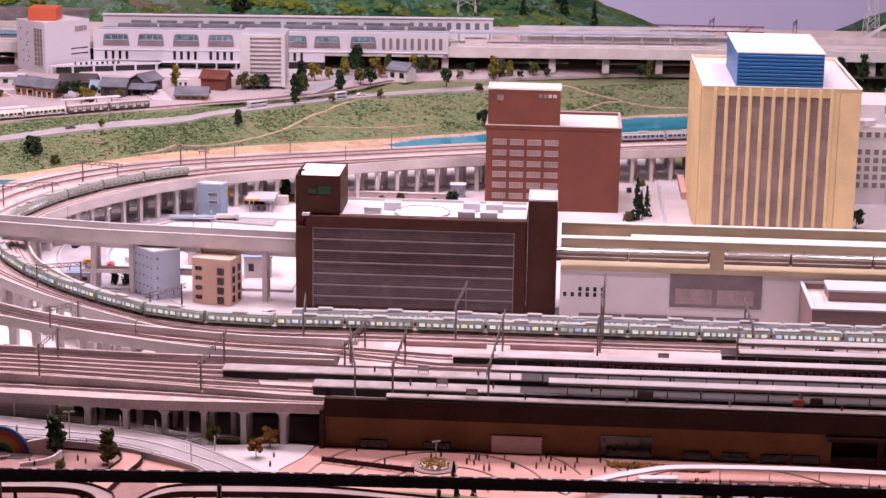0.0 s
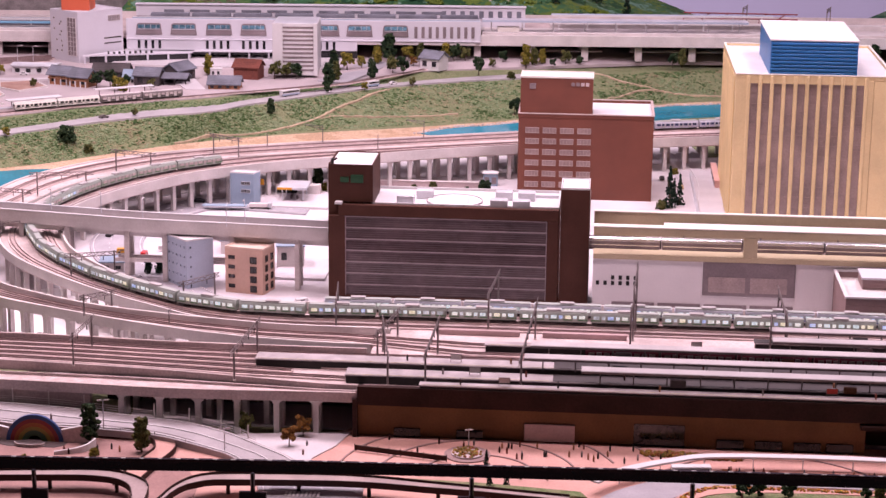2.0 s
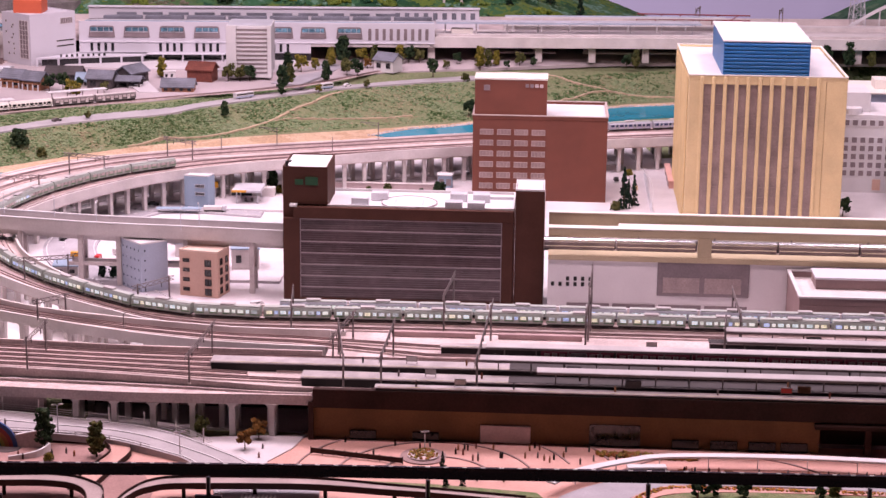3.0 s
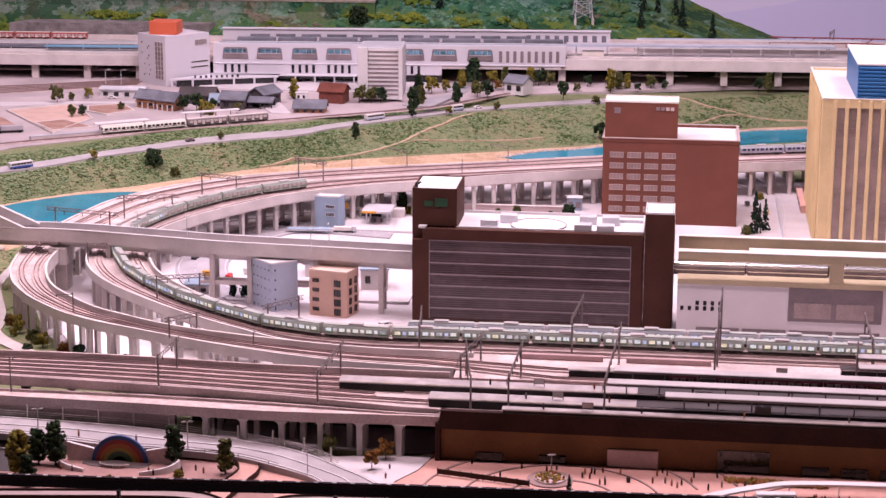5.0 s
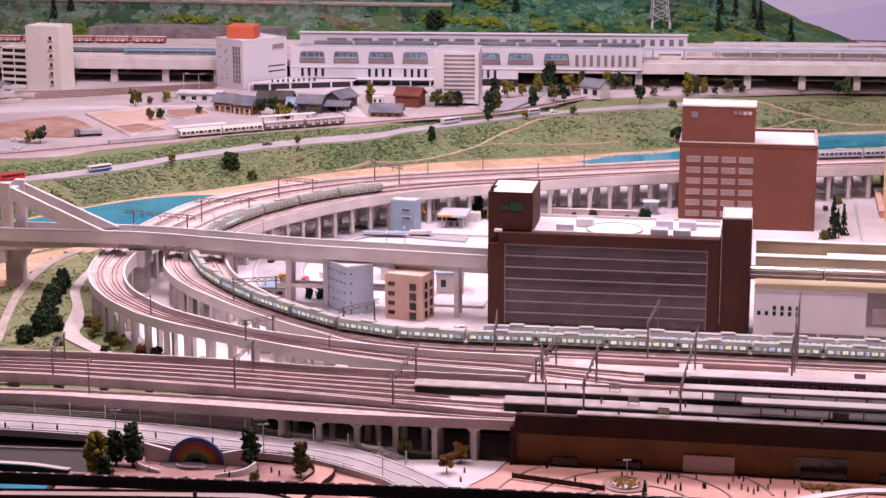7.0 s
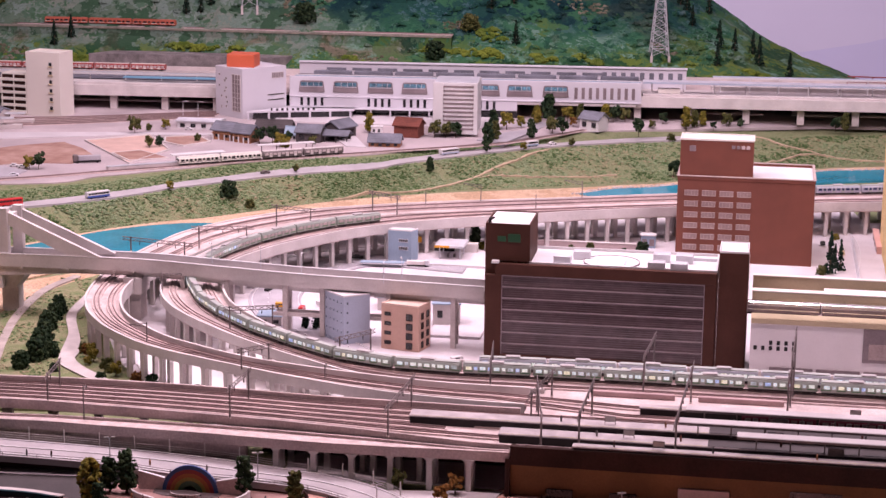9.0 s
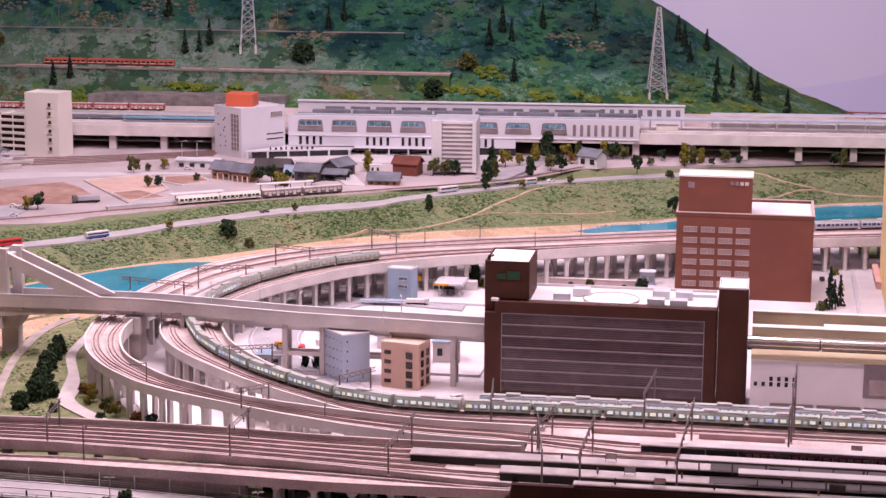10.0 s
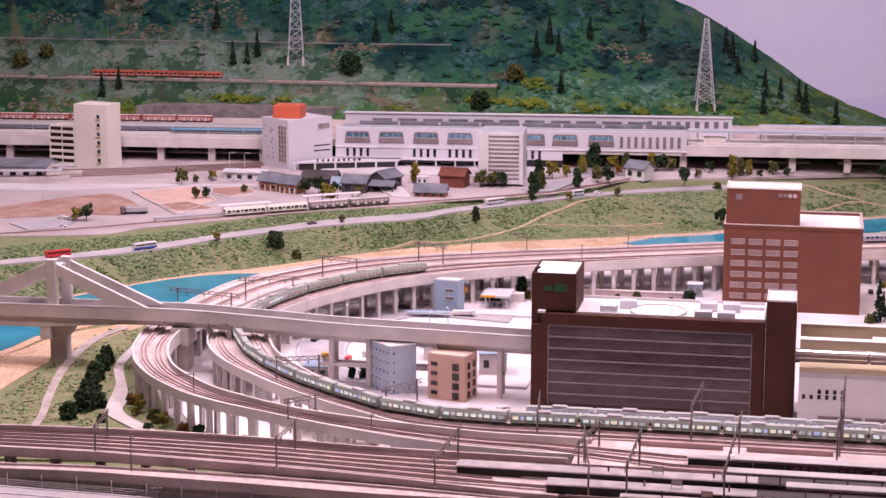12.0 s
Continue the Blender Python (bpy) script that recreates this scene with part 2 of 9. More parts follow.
    body = blend(both.outputs[0], blend(weight(height, patches.outputs["Fac"], 0.62, 0.74, 0.5), low, top), dry)
    grain = noise_node(70, 4, 0.6, 0.0)
    mix = nt.nodes.new("ShaderNodeMix")
    mix.data_type, mix.blend_type = "RGBA", "OVERLAY"
    mix.inputs["Factor"].default_value = 0.35
    nt.links.new(body, mix.inputs["A"])
    nt.links.new(grain.outputs["Fac"], mix.inputs["B"])
    nt.links.new(mix.outputs["Result"], bsdf.inputs["Base Color"])
    bsdf.inputs["Roughness"].default_value, bsdf.inputs["Specular IOR Level"].default_value = 0.9, 0.12
    rise = nt.nodes.new("ShaderNodeBump")
    rise.inputs["Strength"].default_value, rise.inputs["Distance"].default_value = 0.55, 0.02
    nt.links.new(tone, rise.inputs["Height"])
    fine = nt.nodes.new("ShaderNodeBump")
    fine.inputs["Strength"].default_value, fine.inputs["Distance"].default_value = 0.45, 0.008
    nt.links.new(grain.outputs["Fac"], fine.inputs["Height"])
    nt.links.new(rise.outputs["Normal"], fine.inputs["Normal"])
    nt.links.new(fine.outputs["Normal"], bsdf.inputs["Normal"])
    return m


HILLCOVER = hill_cover("hill_woodland")
TOWNGROUND = material("town_ground", (0.45, 0.385, 0.395), 0.85, vary=0.12, scale=3)
STONE = material("rock_wall", (0.23, 0.20, 0.20), 0.9, vary=0.25, scale=14, bump=0.5)
RED = material("red_enamel", (0.55, 0.03, 0.03), 0.35, vary=0.05)
NAVY = material("navy_enamel", (0.05, 0.09, 0.33), 0.35, vary=0.05)
AMBER = material("amber_enamel", (0.70, 0.34, 0.03), 0.4, vary=0.05)
GREENLIVERY = material("grey_green_livery", (0.31, 0.345, 0.31), 0.4, 0.15, vary=0.05)
TRAINROOF = material("train_roof_grey", (0.37, 0.39, 0.37), 0.55, vary=0.06)
CANOPYGREY = material("canopy_grey", (0.43, 0.40, 0.405), 0.6, vary=0.08, fine=220)
ROADPALE = material("pale_road", (0.40, 0.37, 0.385), 0.85, vary=0.08)
CRIMSON = material("maroon_enamel", (0.15, 0.02, 0.04), 0.35, vary=0.06)
HOTELPANE = material("dull_curtained_glass", (0.30, 0.215, 0.205), 0.3, vary=0.12, bump=0.0)
HOTELFRAME = material("dull_pink_frame", (0.42, 0.33, 0.31), 0.6, vary=0.08)
TOWERGLASS = material("mauve_brown_glass", (0.37, 0.29, 0.28), 0.3, vary=0.16, scale=12, bump=0.0)
TOWERLINE = material("mauve_storey_line", (0.4, 0.31, 0.29), 0.4, vary=0.08)
STATIONWHITE = material("station_white", (0.60, 0.58, 0.63), 0.6, vary=0.035, scale=3)
SILVERBODY = material("stainless_body", (0.42, 0.42, 0.48), 0.4, 0.35, vary=0.05)


def water_material():
    m = material("painted_water", (0.035, 0.27, 0.38), 0.12, vary=0.12, scale=4, fine=60, bump=0.12, spec=0.5)
    return m


WATER = water_material()


# ---- mesh helpers ----
def solid(bm, corners, z0, z1):
    """A prism over a plan outline, counter-clockwise."""
    lo = [bm.verts.new((x, y, z0)) for x, y in corners]
    hi = [bm.verts.new((x, y, z1)) for x, y in corners]
    n = len(lo)
    bm.faces.new(lo[::-1])
    bm.faces.new(hi)
    for i in range(n):
        bm.faces.new((lo[i], lo[(i + 1) % n], hi[(i + 1) % n], hi[i]))


def box(bm, x0, x1, y0, y1, z0, z1):
    solid(bm, [(x0, y0), (x1, y0), (x1, y1), (x0, y1)], z0, z1)


def boxes(*dims):
    bm = bmesh.new()
    for d in dims:
        box(bm, *d)
    return bm


def bevelled(bm, width=0.0015, segments=1):
    bmesh.ops.bevel(bm, geom=bm.edges[:], offset=width, segments=segments, affect="EDGES", profile=0.6)
    return bm


def rod(bm, a, b, r, n=6, r2=None):
    """A round bar from a to b."""
    a, b = Vector(a), Vector(b)
    q = (b - a).to_track_quat("Z", "Y")
    r2 = r if r2 is None else r2
    lo = [bm.verts.new(a + q @ Vector((r * math.cos(k * math.tau / n), r * math.sin(k * math.tau / n), 0))) for k in range(n)]
    hi = [bm.verts.new(b + q @ Vector((r2 * math.cos(k * math.tau / n), r2 * math.sin(k * math.tau / n), 0))) for k in range(n)]
    bm.faces.new(lo[::-1])
    bm.faces.new(hi)
    for k in range(n):
        bm.faces.new((lo[k], lo[(k + 1) % n], hi[(k + 1) % n], hi[k]))


def rods(*bars, n=6):
    bm = bmesh.new()
    for bar in bars:
        if len(bar) > 3:
            rod(bm, *bar)
        else:
            rod(bm, *bar, n=n)
    return bm


def disc(x, y, r, n=24, ry=None):
    ry = r if ry is None else ry
    return [(x + r * math.cos(k * math.tau / n), y + ry * math.sin(k * math.tau / n)) for k in range(n)]


def mesh(name, bm, mat, smooth=False):
    bmesh.ops.recalc_face_normals(bm, faces=bm.faces[:])
    data = bpy.data.meshes.new(name)
    bm.to_mesh(data)
    bm.free()
    data.materials.append(mat)
    if smooth:
        for p in data.polygons:
            p.use_smooth = True
    return data


def part(name, bm, mat, parent=None, label="", smooth=False):
    """One mesh object under a thing or a part. bm may be a bmesh or mesh data to share."""
    data = bm if isinstance(bm, bpy.types.Mesh) else mesh(name, bm, mat, smooth)
    ob = new(name, data)
    if parent:
        ob.parent = parent
    return tagged(ob, label)


def thing(name, m, label, category, group="", kind=""):
    ob = new(name)
    ob.empty_display_size = 0.02
    ob.matrix_basis = m
    return tagged(ob, label, category, group, kind)


def setting(name, bm, mat, label, category=""):
    return tagged(part(name, bm, mat), label, category, kind="structure")


def spline(points, step=0.03):
    """A smooth curve through plan points, resampled at an even step."""
    p = [Vector(q) for q in points]
    p = [p[0] * 2 - p[1]] + p + [p[-1] * 2 - p[-2]]
    fine = []
    for i in range(1, len(p) - 2):
        a, b, c, d = p[i - 1:i + 3]
        for k in range(24):
            u = k / 24
            fine.append(0.5 * ((2 * b) + (c - a) * u + (2 * a - 5 * b + 4 * c - d) * u * u + (3 * b - a - 3 * c + d) * u ** 3))
    fine.append(p[-2])
    return resample(fine, step)


def resample(fine, step=0.03, count=None):
    run = [0.0]
    for a, b in zip(fine, fine[1:]):
        run.append(run[-1] + (b - a).length)
    count = count or max(2, int(run[-1] / step) + 1)
    out, j = [], 0
    for k in range(count):
        s = run[-1] * k / (count - 1)
        while j < len(run) - 2 and run[j + 1] < s:
            j += 1
        u = (s - run[j]) / max(1e-9, run[j + 1] - run[j])
        out.append(fine[j].lerp(fine[j + 1], u))
    return out


def pair(left, right, step=0.03):
    """Two edge curves sampled with the same number of stations."""
    a, b = spline(left, step), spline(right, step)
    n = max(len(a), len(b))
    return resample(a, count=n), resample(b, count=n)


def between(a, b, f):
    return [p.lerp(q, f) for p, q in zip(a, b)]


def strip(bm, a, b, z0, z1):
    """A solid band between two plan curves; z0, z1 may be numbers or lists."""
    n = len(a)
    lo = z0 if isinstance(z0, list) else [z0] * n
    hi = z1 if isinstance(z1, list) else [z1] * n
    rows = [[bm.verts.new((p.x, p.y, z)) for p, z in ((a[i], lo[i]), (b[i], lo[i]), (b[i], hi[i]), (a[i], hi[i]))] for i in range(n)]
    for r, s in zip(rows, rows[1:]):
        for k in range(4):
            bm.faces.new((r[k], r[(k + 1) % 4], s[(k + 1) % 4], s[k]))
    bm.faces.new(rows[0][::-1])
    bm.faces.new(rows[-1])


def offset(curve, d):
    """The curve moved sideways, to its left for d > 0."""
    out = []
    for i, p in enumerate(curve):
        t = (curve[min(i + 1, len(curve) - 1)] - curve[max(i - 1, 0)]).normalized()
        out.append(p + Vector((-t.y, t.x)) * d)
    return out


# ---- the layout's ground, water, hill and the hall ----
T = 0.18  # height of the upper terrace


def lerp_table(table, x):
    if x <= table[0][0]:
        (x0, y0), (x1, y1) = table[0], table[1]
    elif x >= table[-1][0]:
        (x0, y0), (x1, y1) = table[-2], table[-1]
    else:
        for (x0, y0), (x1, y1) in zip(table, table[1:]):
            if x0 <= x <= x1:
                break
    return y0 + (y1 - y0) * (x - x0) / (x1 - x0)


FOOT = [(-6.0, 7.0), (-3.67, 8.78), (-3.29, 9.36), (-2.86, 9.76), (-2.27, 10.40), (-1.75, 10.76), (-1.13, 11.06), (-0.5, 11.36), (0.35, 12.0), (0.8, 12.25), (3.5, 13.1)]
BROW = [(-6.0, 7.35), (-3.782, 9.119), (-3.629, 9.227), (-3.476, 9.351), (-3.254, 9.592), (-3.075, 9.85), (-2.883, 10.055), (-2.676, 10.268), (-2.451, 10.438), (-2.166, 10.62), (-1.987, 10.881), (-1.603, 11.277), (-1.299, 11.56), (-0.864, 11.82), (0.0, 12.25), (0.8, 12.55), (3.5, 13.4)]
EDGE = 0.13  # height of the bank's brow
TW = 0.158  # height of the town in front of the upper station
STEP = [(-6.6, 10.80), (-4.5, 11.05), (-3.9, 11.30), (-3.4, 11.66), (-3.0, 11.66), (-1.6, 11.70), (-1.2, 12.0), (-0.7, 12.2), (0.4, 12.6), (4.9, 13.1)]


def town_z(x, y):
    return TW + (T - TW) * min(1.0, max(0.0, (y - lerp_table(STEP, x)) / 0.12))

RIDGE = [(-7.0, 2.0), (-3.4, 1.75), (-2.2, 1.48), (-1.6, 1.28), (-1.2, 1.08), (-0.8, 0.91), (-0.41, 0.66), (-0.02, 0.40), (0.28, 0.25), (0.6, 0.14)]


def ground_z(x, y):
    foot, brow = lerp_table(FOOT, x), lerp_table(BROW, x)
    u = min(1.0, max(0.0, (y - foot) / (brow - foot)))
    z = EDGE * (u * u * (3 - 2 * u) * 0.5 + u * 0.5)
    if u == 1.0:
        z += (TW - EDGE) * min(1.0, max(0.0, (y - brow - 0.17) / 0.16))
    if 0.02 < u < 0.98:
        z += 0.018 * noise.noise((x * 5, y * 5, 0)) * math.sin(math.pi * u) + 0.008 * noise.noise((x * 22, y * 22, 3)) * math.sin(math.pi * u)
    return z


def hill_z(x, y):
    u = min(1.0, max(0.0, (y - 13.15) / 1.95))
    top = lerp_table(RIDGE, x)
    z = T + 0.04 + (top - T) * (0.75 * u + 0.25 * u * u)
    z += (0.05 * noise.noise((x * 2.3, y * 2.3, 1)) + 0.03 * noise.noise((x * 7, y * 7, 5)) + 0.012 * noise.noise((x * 19, y * 19, 8))) * min(1, u * 4) * (1 - u * 0.6)
    return z


def sheet(x0, x1, y0, y1, step, height):
    nx, ny = int((x1 - x0) / step) + 1, int((y1 - y0) / step) + 1
    verts = [(x0 + i * step, y0 + j * step, height(x0 + i * step, y0 + j * step)) for j in range(ny) for i in range(nx)]
    faces = [(j * nx + i, j * nx + i + 1, (j + 1) * nx + i + 1, (j + 1) * nx + i) for j in range(ny - 1) for i in range(nx - 1)]
    data = bpy.data.meshes.new("sheet")
    data.from_pydata(verts, [], faces)
    for p in data.polygons:
        p.use_smooth = True
    return data


ground_data = sheet(-7.0, 5.0, 4.6, 13.4, 0.05, ground_z)
ground_data.materials.append(GRASS)
ground = tagged(new("ground", ground_data), "grass-flocked base of a model railway landscape", "ground", kind="structure")
hill_data = sheet(-7.0, 0.75, 13.15, 15.2, 0.025, hill_z)
hill_data.materials.append(HILLCOVER)
hill = tagged(new("hill", hill_data), "wooded model hillside in patches of green", "hill", kind="structure")

SKY = material("painted_sky", (0.785, 0.76, 1.0), 0.9, vary=0.03, scale=0.6, bump=0.0)
RANGE = material("painted_far_mountain", (0.71, 0.695, 0.965), 0.9, vary=0.03, scale=0.8, bump=0.0)
setting("backdrop", boxes((-8.2, 8.2, 15.9, 16.0, -0.8, 5.6)), SKY, "painted lavender sky backdrop behind the layout", "backdrop")
bm = bmesh.new()
far_range = [(-1.0, 0.0), (3.9, 0.0), (3.9, 0.18), (3.2, 0.24), (2.7, 0.36), (2.3, 0.52), (2.0, 0.66), (1.75, 0.69), (1.5, 0.62), (1.2, 0.44), (0.8, 0.33), (0.3, 0.24), (-1.0, 0.2)]
bm.faces.new([bm.verts.new((x, z, 0.0)) for x, z in far_range])
bmesh.ops.rotate(bm, verts=bm.verts[:], matrix=Matrix.Rotation(radians(90), 3, "X"))
bmesh.ops.translate(bm, verts=bm.verts[:], vec=(0, 15.899, 0))
setting("backdrop_mountain", bm, RANGE, "faint violet mountain painted on the backdrop", "backdrop")
HALL = material("dark_hall_paint", (0.10, 0.09, 0.10), 0.9, vary=0.08)
setting("hall_floor", boxes((-8.2, 8.2, -3.2, 16.0, -0.9, -0.8)), HALL, "dark hall floor around the layout", "floor")
setting("hall_ceiling", boxes((-8.2, 8.2, -3.2, 16.0, 5.6, 5.7)), HALL, "dark hall ceiling above the layout", "ceiling")
setting("hall_wall_west", boxes((-8.3, -8.2, -3.2, 16.0, -0.9, 5.6)), HALL, "dark side wall of the hall", "wall")
setting("hall_wall_east", boxes((8.2, 8.3, -3.2, 16.0, -0.9, 5.6)), HALL, "dark side wall of the hall", "wall")
setting("hall_wall_south", boxes((-8.2, 8.2, -3.3, -3.2, -0.9, 5.6)), HALL, "dark rear wall of the hall", "wall")
setting("layout_plinth", boxes((-7.0, 5.0, 4.56, 4.6, -0.8, 0.0)), HALL, "dark board closing the front of the layout", "plinth")

PINKSOIL = material("pale_pink_sand", (0.60, 0.42, 0.36), 0.9, vary=0.08, fine=260)
# river, sand and paved areas
far_shore = [(-5.2, 7.5), (-3.9, 8.50), (-3.46, 9.02), (-3.32, 9.27), (-3.12, 9.52), (-2.86, 9.68), (-2.3, 10.25), (-1.75, 10.62), (-1.05, 10.93), (-0.81, 11.06), (-0.49, 11.23), (0.34, 11.83), (0.78, 12.04), (3.4, 12.95)]
near_shore = [(-4.6, 6.4), (-3.62, 7.5), (-3.46, 7.85), (-3.40, 8.15), (-3.15, 8.6), (-2.75, 9.1), (-2.2, 9.85), (-1.65, 10.3), (-1.0, 10.78), (-0.65, 10.91), (-0.3, 11.08), (0.33, 11.48), (0.76, 11.67), (3.4, 12.6)]


def shore(d):
    a, b = pair(far_shore, near_shore, 0.06)
    return offset(a, d), offset(b, -d)


bm = bmesh.new()
strip(bm, *shore(0.05), -0.02, 0.008)
setting("river_bank", bm, SAND, "sandy river bank", "shore")
reaches = (([(-5.2, 7.5), (-3.9, 8.50), (-3.46, 9.02), (-3.32, 9.24), (-3.12, 9.45), (-2.92, 9.57), (-2.76, 9.60)], [(-4.6, 6.4), (-3.62, 7.5), (-3.46, 7.85), (-3.40, 8.15), (-3.15, 8.6), (-2.85, 9.1), (-2.72, 9.56)]),
           ([(-1.00, 10.80), (-0.81, 10.99), (-0.49, 11.165), (0.34, 11.79), (0.78, 11.97), (3.4, 12.95)], [(-0.95, 10.76), (-0.65, 10.86), (-0.3, 11.04), (0.33, 11.42), (0.76, 11.61), (3.4, 12.6)]))
for far_side, near_side in reaches:
    bm = bmesh.new()
    strip(bm, *pair(far_side, near_side, 0.06), -0.02, 0.013)
    setting("river", bm, WATER, "turquoise painted river with gloss", "water")
bm = bmesh.new()
strip(bm, *pair([(-4.3, 6.3), (-3.58, 7.4), (-3.40, 7.85), (-3.3, 8.2), (-3.0, 8.55)], [(-3.25, 6.4), (-3.22, 7.1), (-3.2, 7.6), (-3.1, 8.1), (-2.85, 8.5)], 0.06), -0.02, 0.006)
setting("sand_flat", bm, SAND, "sandy flat beside the river", "shore")

city = [(-2.55, 6.75), (-2.2, 6.5), (-1.5, 6.2), (-1.5, 5.9), (4.9, 5.9), (4.9, 11.2), (0.7, 10.4), (-0.5, 9.95), (-1.6, 9.5), (-2.2, 9.1), (-2.55, 8.6), (-2.68, 8.1), (-2.7, 7.4)]
bm = bmesh.new()
solid(bm, city, -0.01, 0.006)
setting("pavement", bm, PAVING, "pale paved city ground", "pavement")
bm = bmesh.new()
strip(bm, *pair([(0.45, 10.7), (-0.5, 10.25), (-1.6, 9.8), (-2.2, 9.45), (-2.58, 9.0), (-2.78, 8.5), (-2.8, 8.1)], [(0.45, 10.2), (-0.5, 9.8), (-1.6, 9.4), (-2.2, 9.0), (-2.5, 8.6), (-2.6, 8.2), (-2.6, 8.0)], 0.06), -0.01, 0.010)
setting("gravel_bed", bm, PAVING, "pale gravel under the back viaduct", "ground")

# Sheet over the pavement whose near-white colour stands for light between the decks.
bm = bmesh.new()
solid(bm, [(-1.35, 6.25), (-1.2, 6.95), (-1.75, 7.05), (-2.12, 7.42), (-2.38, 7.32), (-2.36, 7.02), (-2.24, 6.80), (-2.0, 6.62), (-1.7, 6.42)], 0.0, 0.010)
setting("white_ground", bm, LITGROUND, "ground below the loop viaducts painted brighter for light", "ground")

# plaza in front of the station
bm = bmesh.new()
solid(bm, [(-2.6, 4.62), (4.9, 4.62), (4.9, 5.88), (-0.75, 5.88), (-0.92, 5.80), (-1.10, 5.70), (-1.5, 5.74), (-1.9, 5.70), (-2.6, 5.62)], -0.01, 0.010)
setting("plaza", bm, PLAZA, "salmon-pink paved station plaza", "plaza")
# West part repeats the plaza pink darker, with its dim light painted in.
bm = bmesh.new()
solid(bm, [(-2.6, 4.63), (-1.12, 4.63), (-1.15, 5.35), (-1.24, 5.54), (-1.40, 5.70), (-1.9, 5.70), (-2.6, 5.62)], 0.0, 0.0115)
setting("plaza_west", bm, DIMPINK, "pink paving round the open-air stage, painted duller for dim light", "plaza")


def road(name, a, b, z, label, mat=ASPHALT, thick=0.012):
    bm = bmesh.new()
    l, r = pair(a, b, 0.04)
    n = len(l)
    zz = z if isinstance(z, list) else [z, z]
    hi = [zz[0] + (zz[1] - zz[0]) * i / (n - 1) for i in range(n)]
    strip(bm, l, r, [h - thick for h in hi], hi)
    return setting(name, bm, mat, label, "road"), l, r, hi


def lane_mark(parent, l, r, z, f, dash=0.0, w=0.0035):
    c = resample(between(l, r, f), 0.02)
    bm = bmesh.new()
    if dash:
        k = max(2, int(dash / 0.02))
        for i in range(0, len(c) - k, 2 * k):
            strip(bm, offset(c[i:i + k], w / 2), offset(c[i:i + k], -w / 2), z, z + 0.003)
    else:
        strip(bm, offset(c, w / 2), offset(c, -w / 2), z, z + 0.003)
    part("lane_marking", bm, WHITE, parent)


# ring road inside the loop, passing under the flyover
ring, rl, rr, rz = road("road_ring", [(-1.35, 9.02), (-1.75, 9.08), (-2.0, 8.98), (-2.16, 8.72), (-2.22, 8.4), (-2.2, 8.1), (-2.08, 7.8), (-1.9, 7.55), (-1.6, 7.3), (-1.2, 7.12), (0.3, 7.05)],
                        [(-1.35, 8.78), (-1.75, 8.84), (-1.88, 8.72), (-1.96, 8.5), (-1.99, 8.25), (-1.93, 8.0), (-1.82, 7.82), (-1.62, 7.55), (-1.4, 7.30), (-1.15, 7.22), (0.3, 7.2)], 0.012, "grey ring road with white lane lines")
for f in (0.06, 0.94):
    lane_mark(ring, rl, rr, 0.012, f)
for f in (0.35, 0.66):
    lane_mark(ring, rl, rr, 0.012, f, 0.04)
east, el, er, ez = road("road_east", [(0.36, 9.0), (0.42, 9.6), (0.36, 10.1), (0.2, 10.6)], [(0.60, 9.0), (0.62, 9.6), (0.60, 10.1), (0.5, 10.7)], 0.012, "pale street beside the tower", PAVING)
lane_mark(east, el, er, 0.012, 0.45)
bm = boxes((0.475, 0.487, 9.0, 9.9, 0.0, 0.022))
setting("kerb_wall", bm, STEELWHITE, "pale kerb wall along the street", "kerb")
# upper road along the top of the bank
upper, ul, ur, uz = road("road_upper", [(-6.0, 7.49), (-5.0, 8.288), (-4.2, 8.927), (-3.825, 9.226), (-3.676, 9.35), (-3.526, 9.491), (-3.302, 9.738), (-3.117, 9.987), (-2.923, 10.197), (-2.718, 10.432), (-2.494, 10.624), (-2.205, 10.811), (-2.013, 11.025), (-1.625, 11.432), (-1.311, 11.66), (-0.877, 11.954), (-0.4, 12.2)],
                         [(-6.0, 7.36), (-5.0, 8.156), (-4.16, 8.824), (-3.782, 9.125), (-3.629, 9.233), (-3.476, 9.357), (-3.254, 9.598), (-3.075, 9.856), (-2.883, 10.061), (-2.676, 10.274), (-2.451, 10.444), (-2.166, 10.626), (-1.987, 10.887), (-1.603, 11.283), (-1.299, 11.566), (-0.864, 11.826), (-0.4, 12.05)], EDGE + 0.010, "pale grey country road along the bank", ROADPALE)
town_area = [(-6.6, 9.2), (-4.0, 9.62), (-3.5, 9.98), (-2.95, 10.46), (-2.75, 10.60), (-2.35, 10.86), (-2.1, 11.05), (-1.85, 11.3), (-1.5, 11.62), (-1.2, 11.95), (-0.7, 12.25), (0.4, 12.85), (4.9, 13.3), (4.9, 13.38), (-6.6, 13.38)]
front_edge = spline(town_area[:-1], 0.05)
n = len(front_edge)
step_a = resample([Vector(p) for p in STEP], count=n)
step_b = [p + Vector((0, 0.12)) for p in step_a]
rear = resample([Vector((-6.6, 13.38)), Vector((4.9, 13.38))], count=n)
bm = bmesh.new()
strip(bm, front_edge, step_a, TW - 0.012, TW + 0.006)
setting("town_ground", bm, TOWNGROUND, "pale ground of the upper town", "pavement")
bm = bmesh.new()
rows = [[bm.verts.new((p.x, p.y, z)) for p, z in zip(q, (TW + 0.006, T + 0.006, T + 0.006))] for q in zip(step_a, step_b, rear)]
for r, s in zip(rows, rows[1:]):
    for k in range(2):
        bm.faces.new((r[k], s[k], s[k + 1], r[k + 1]))
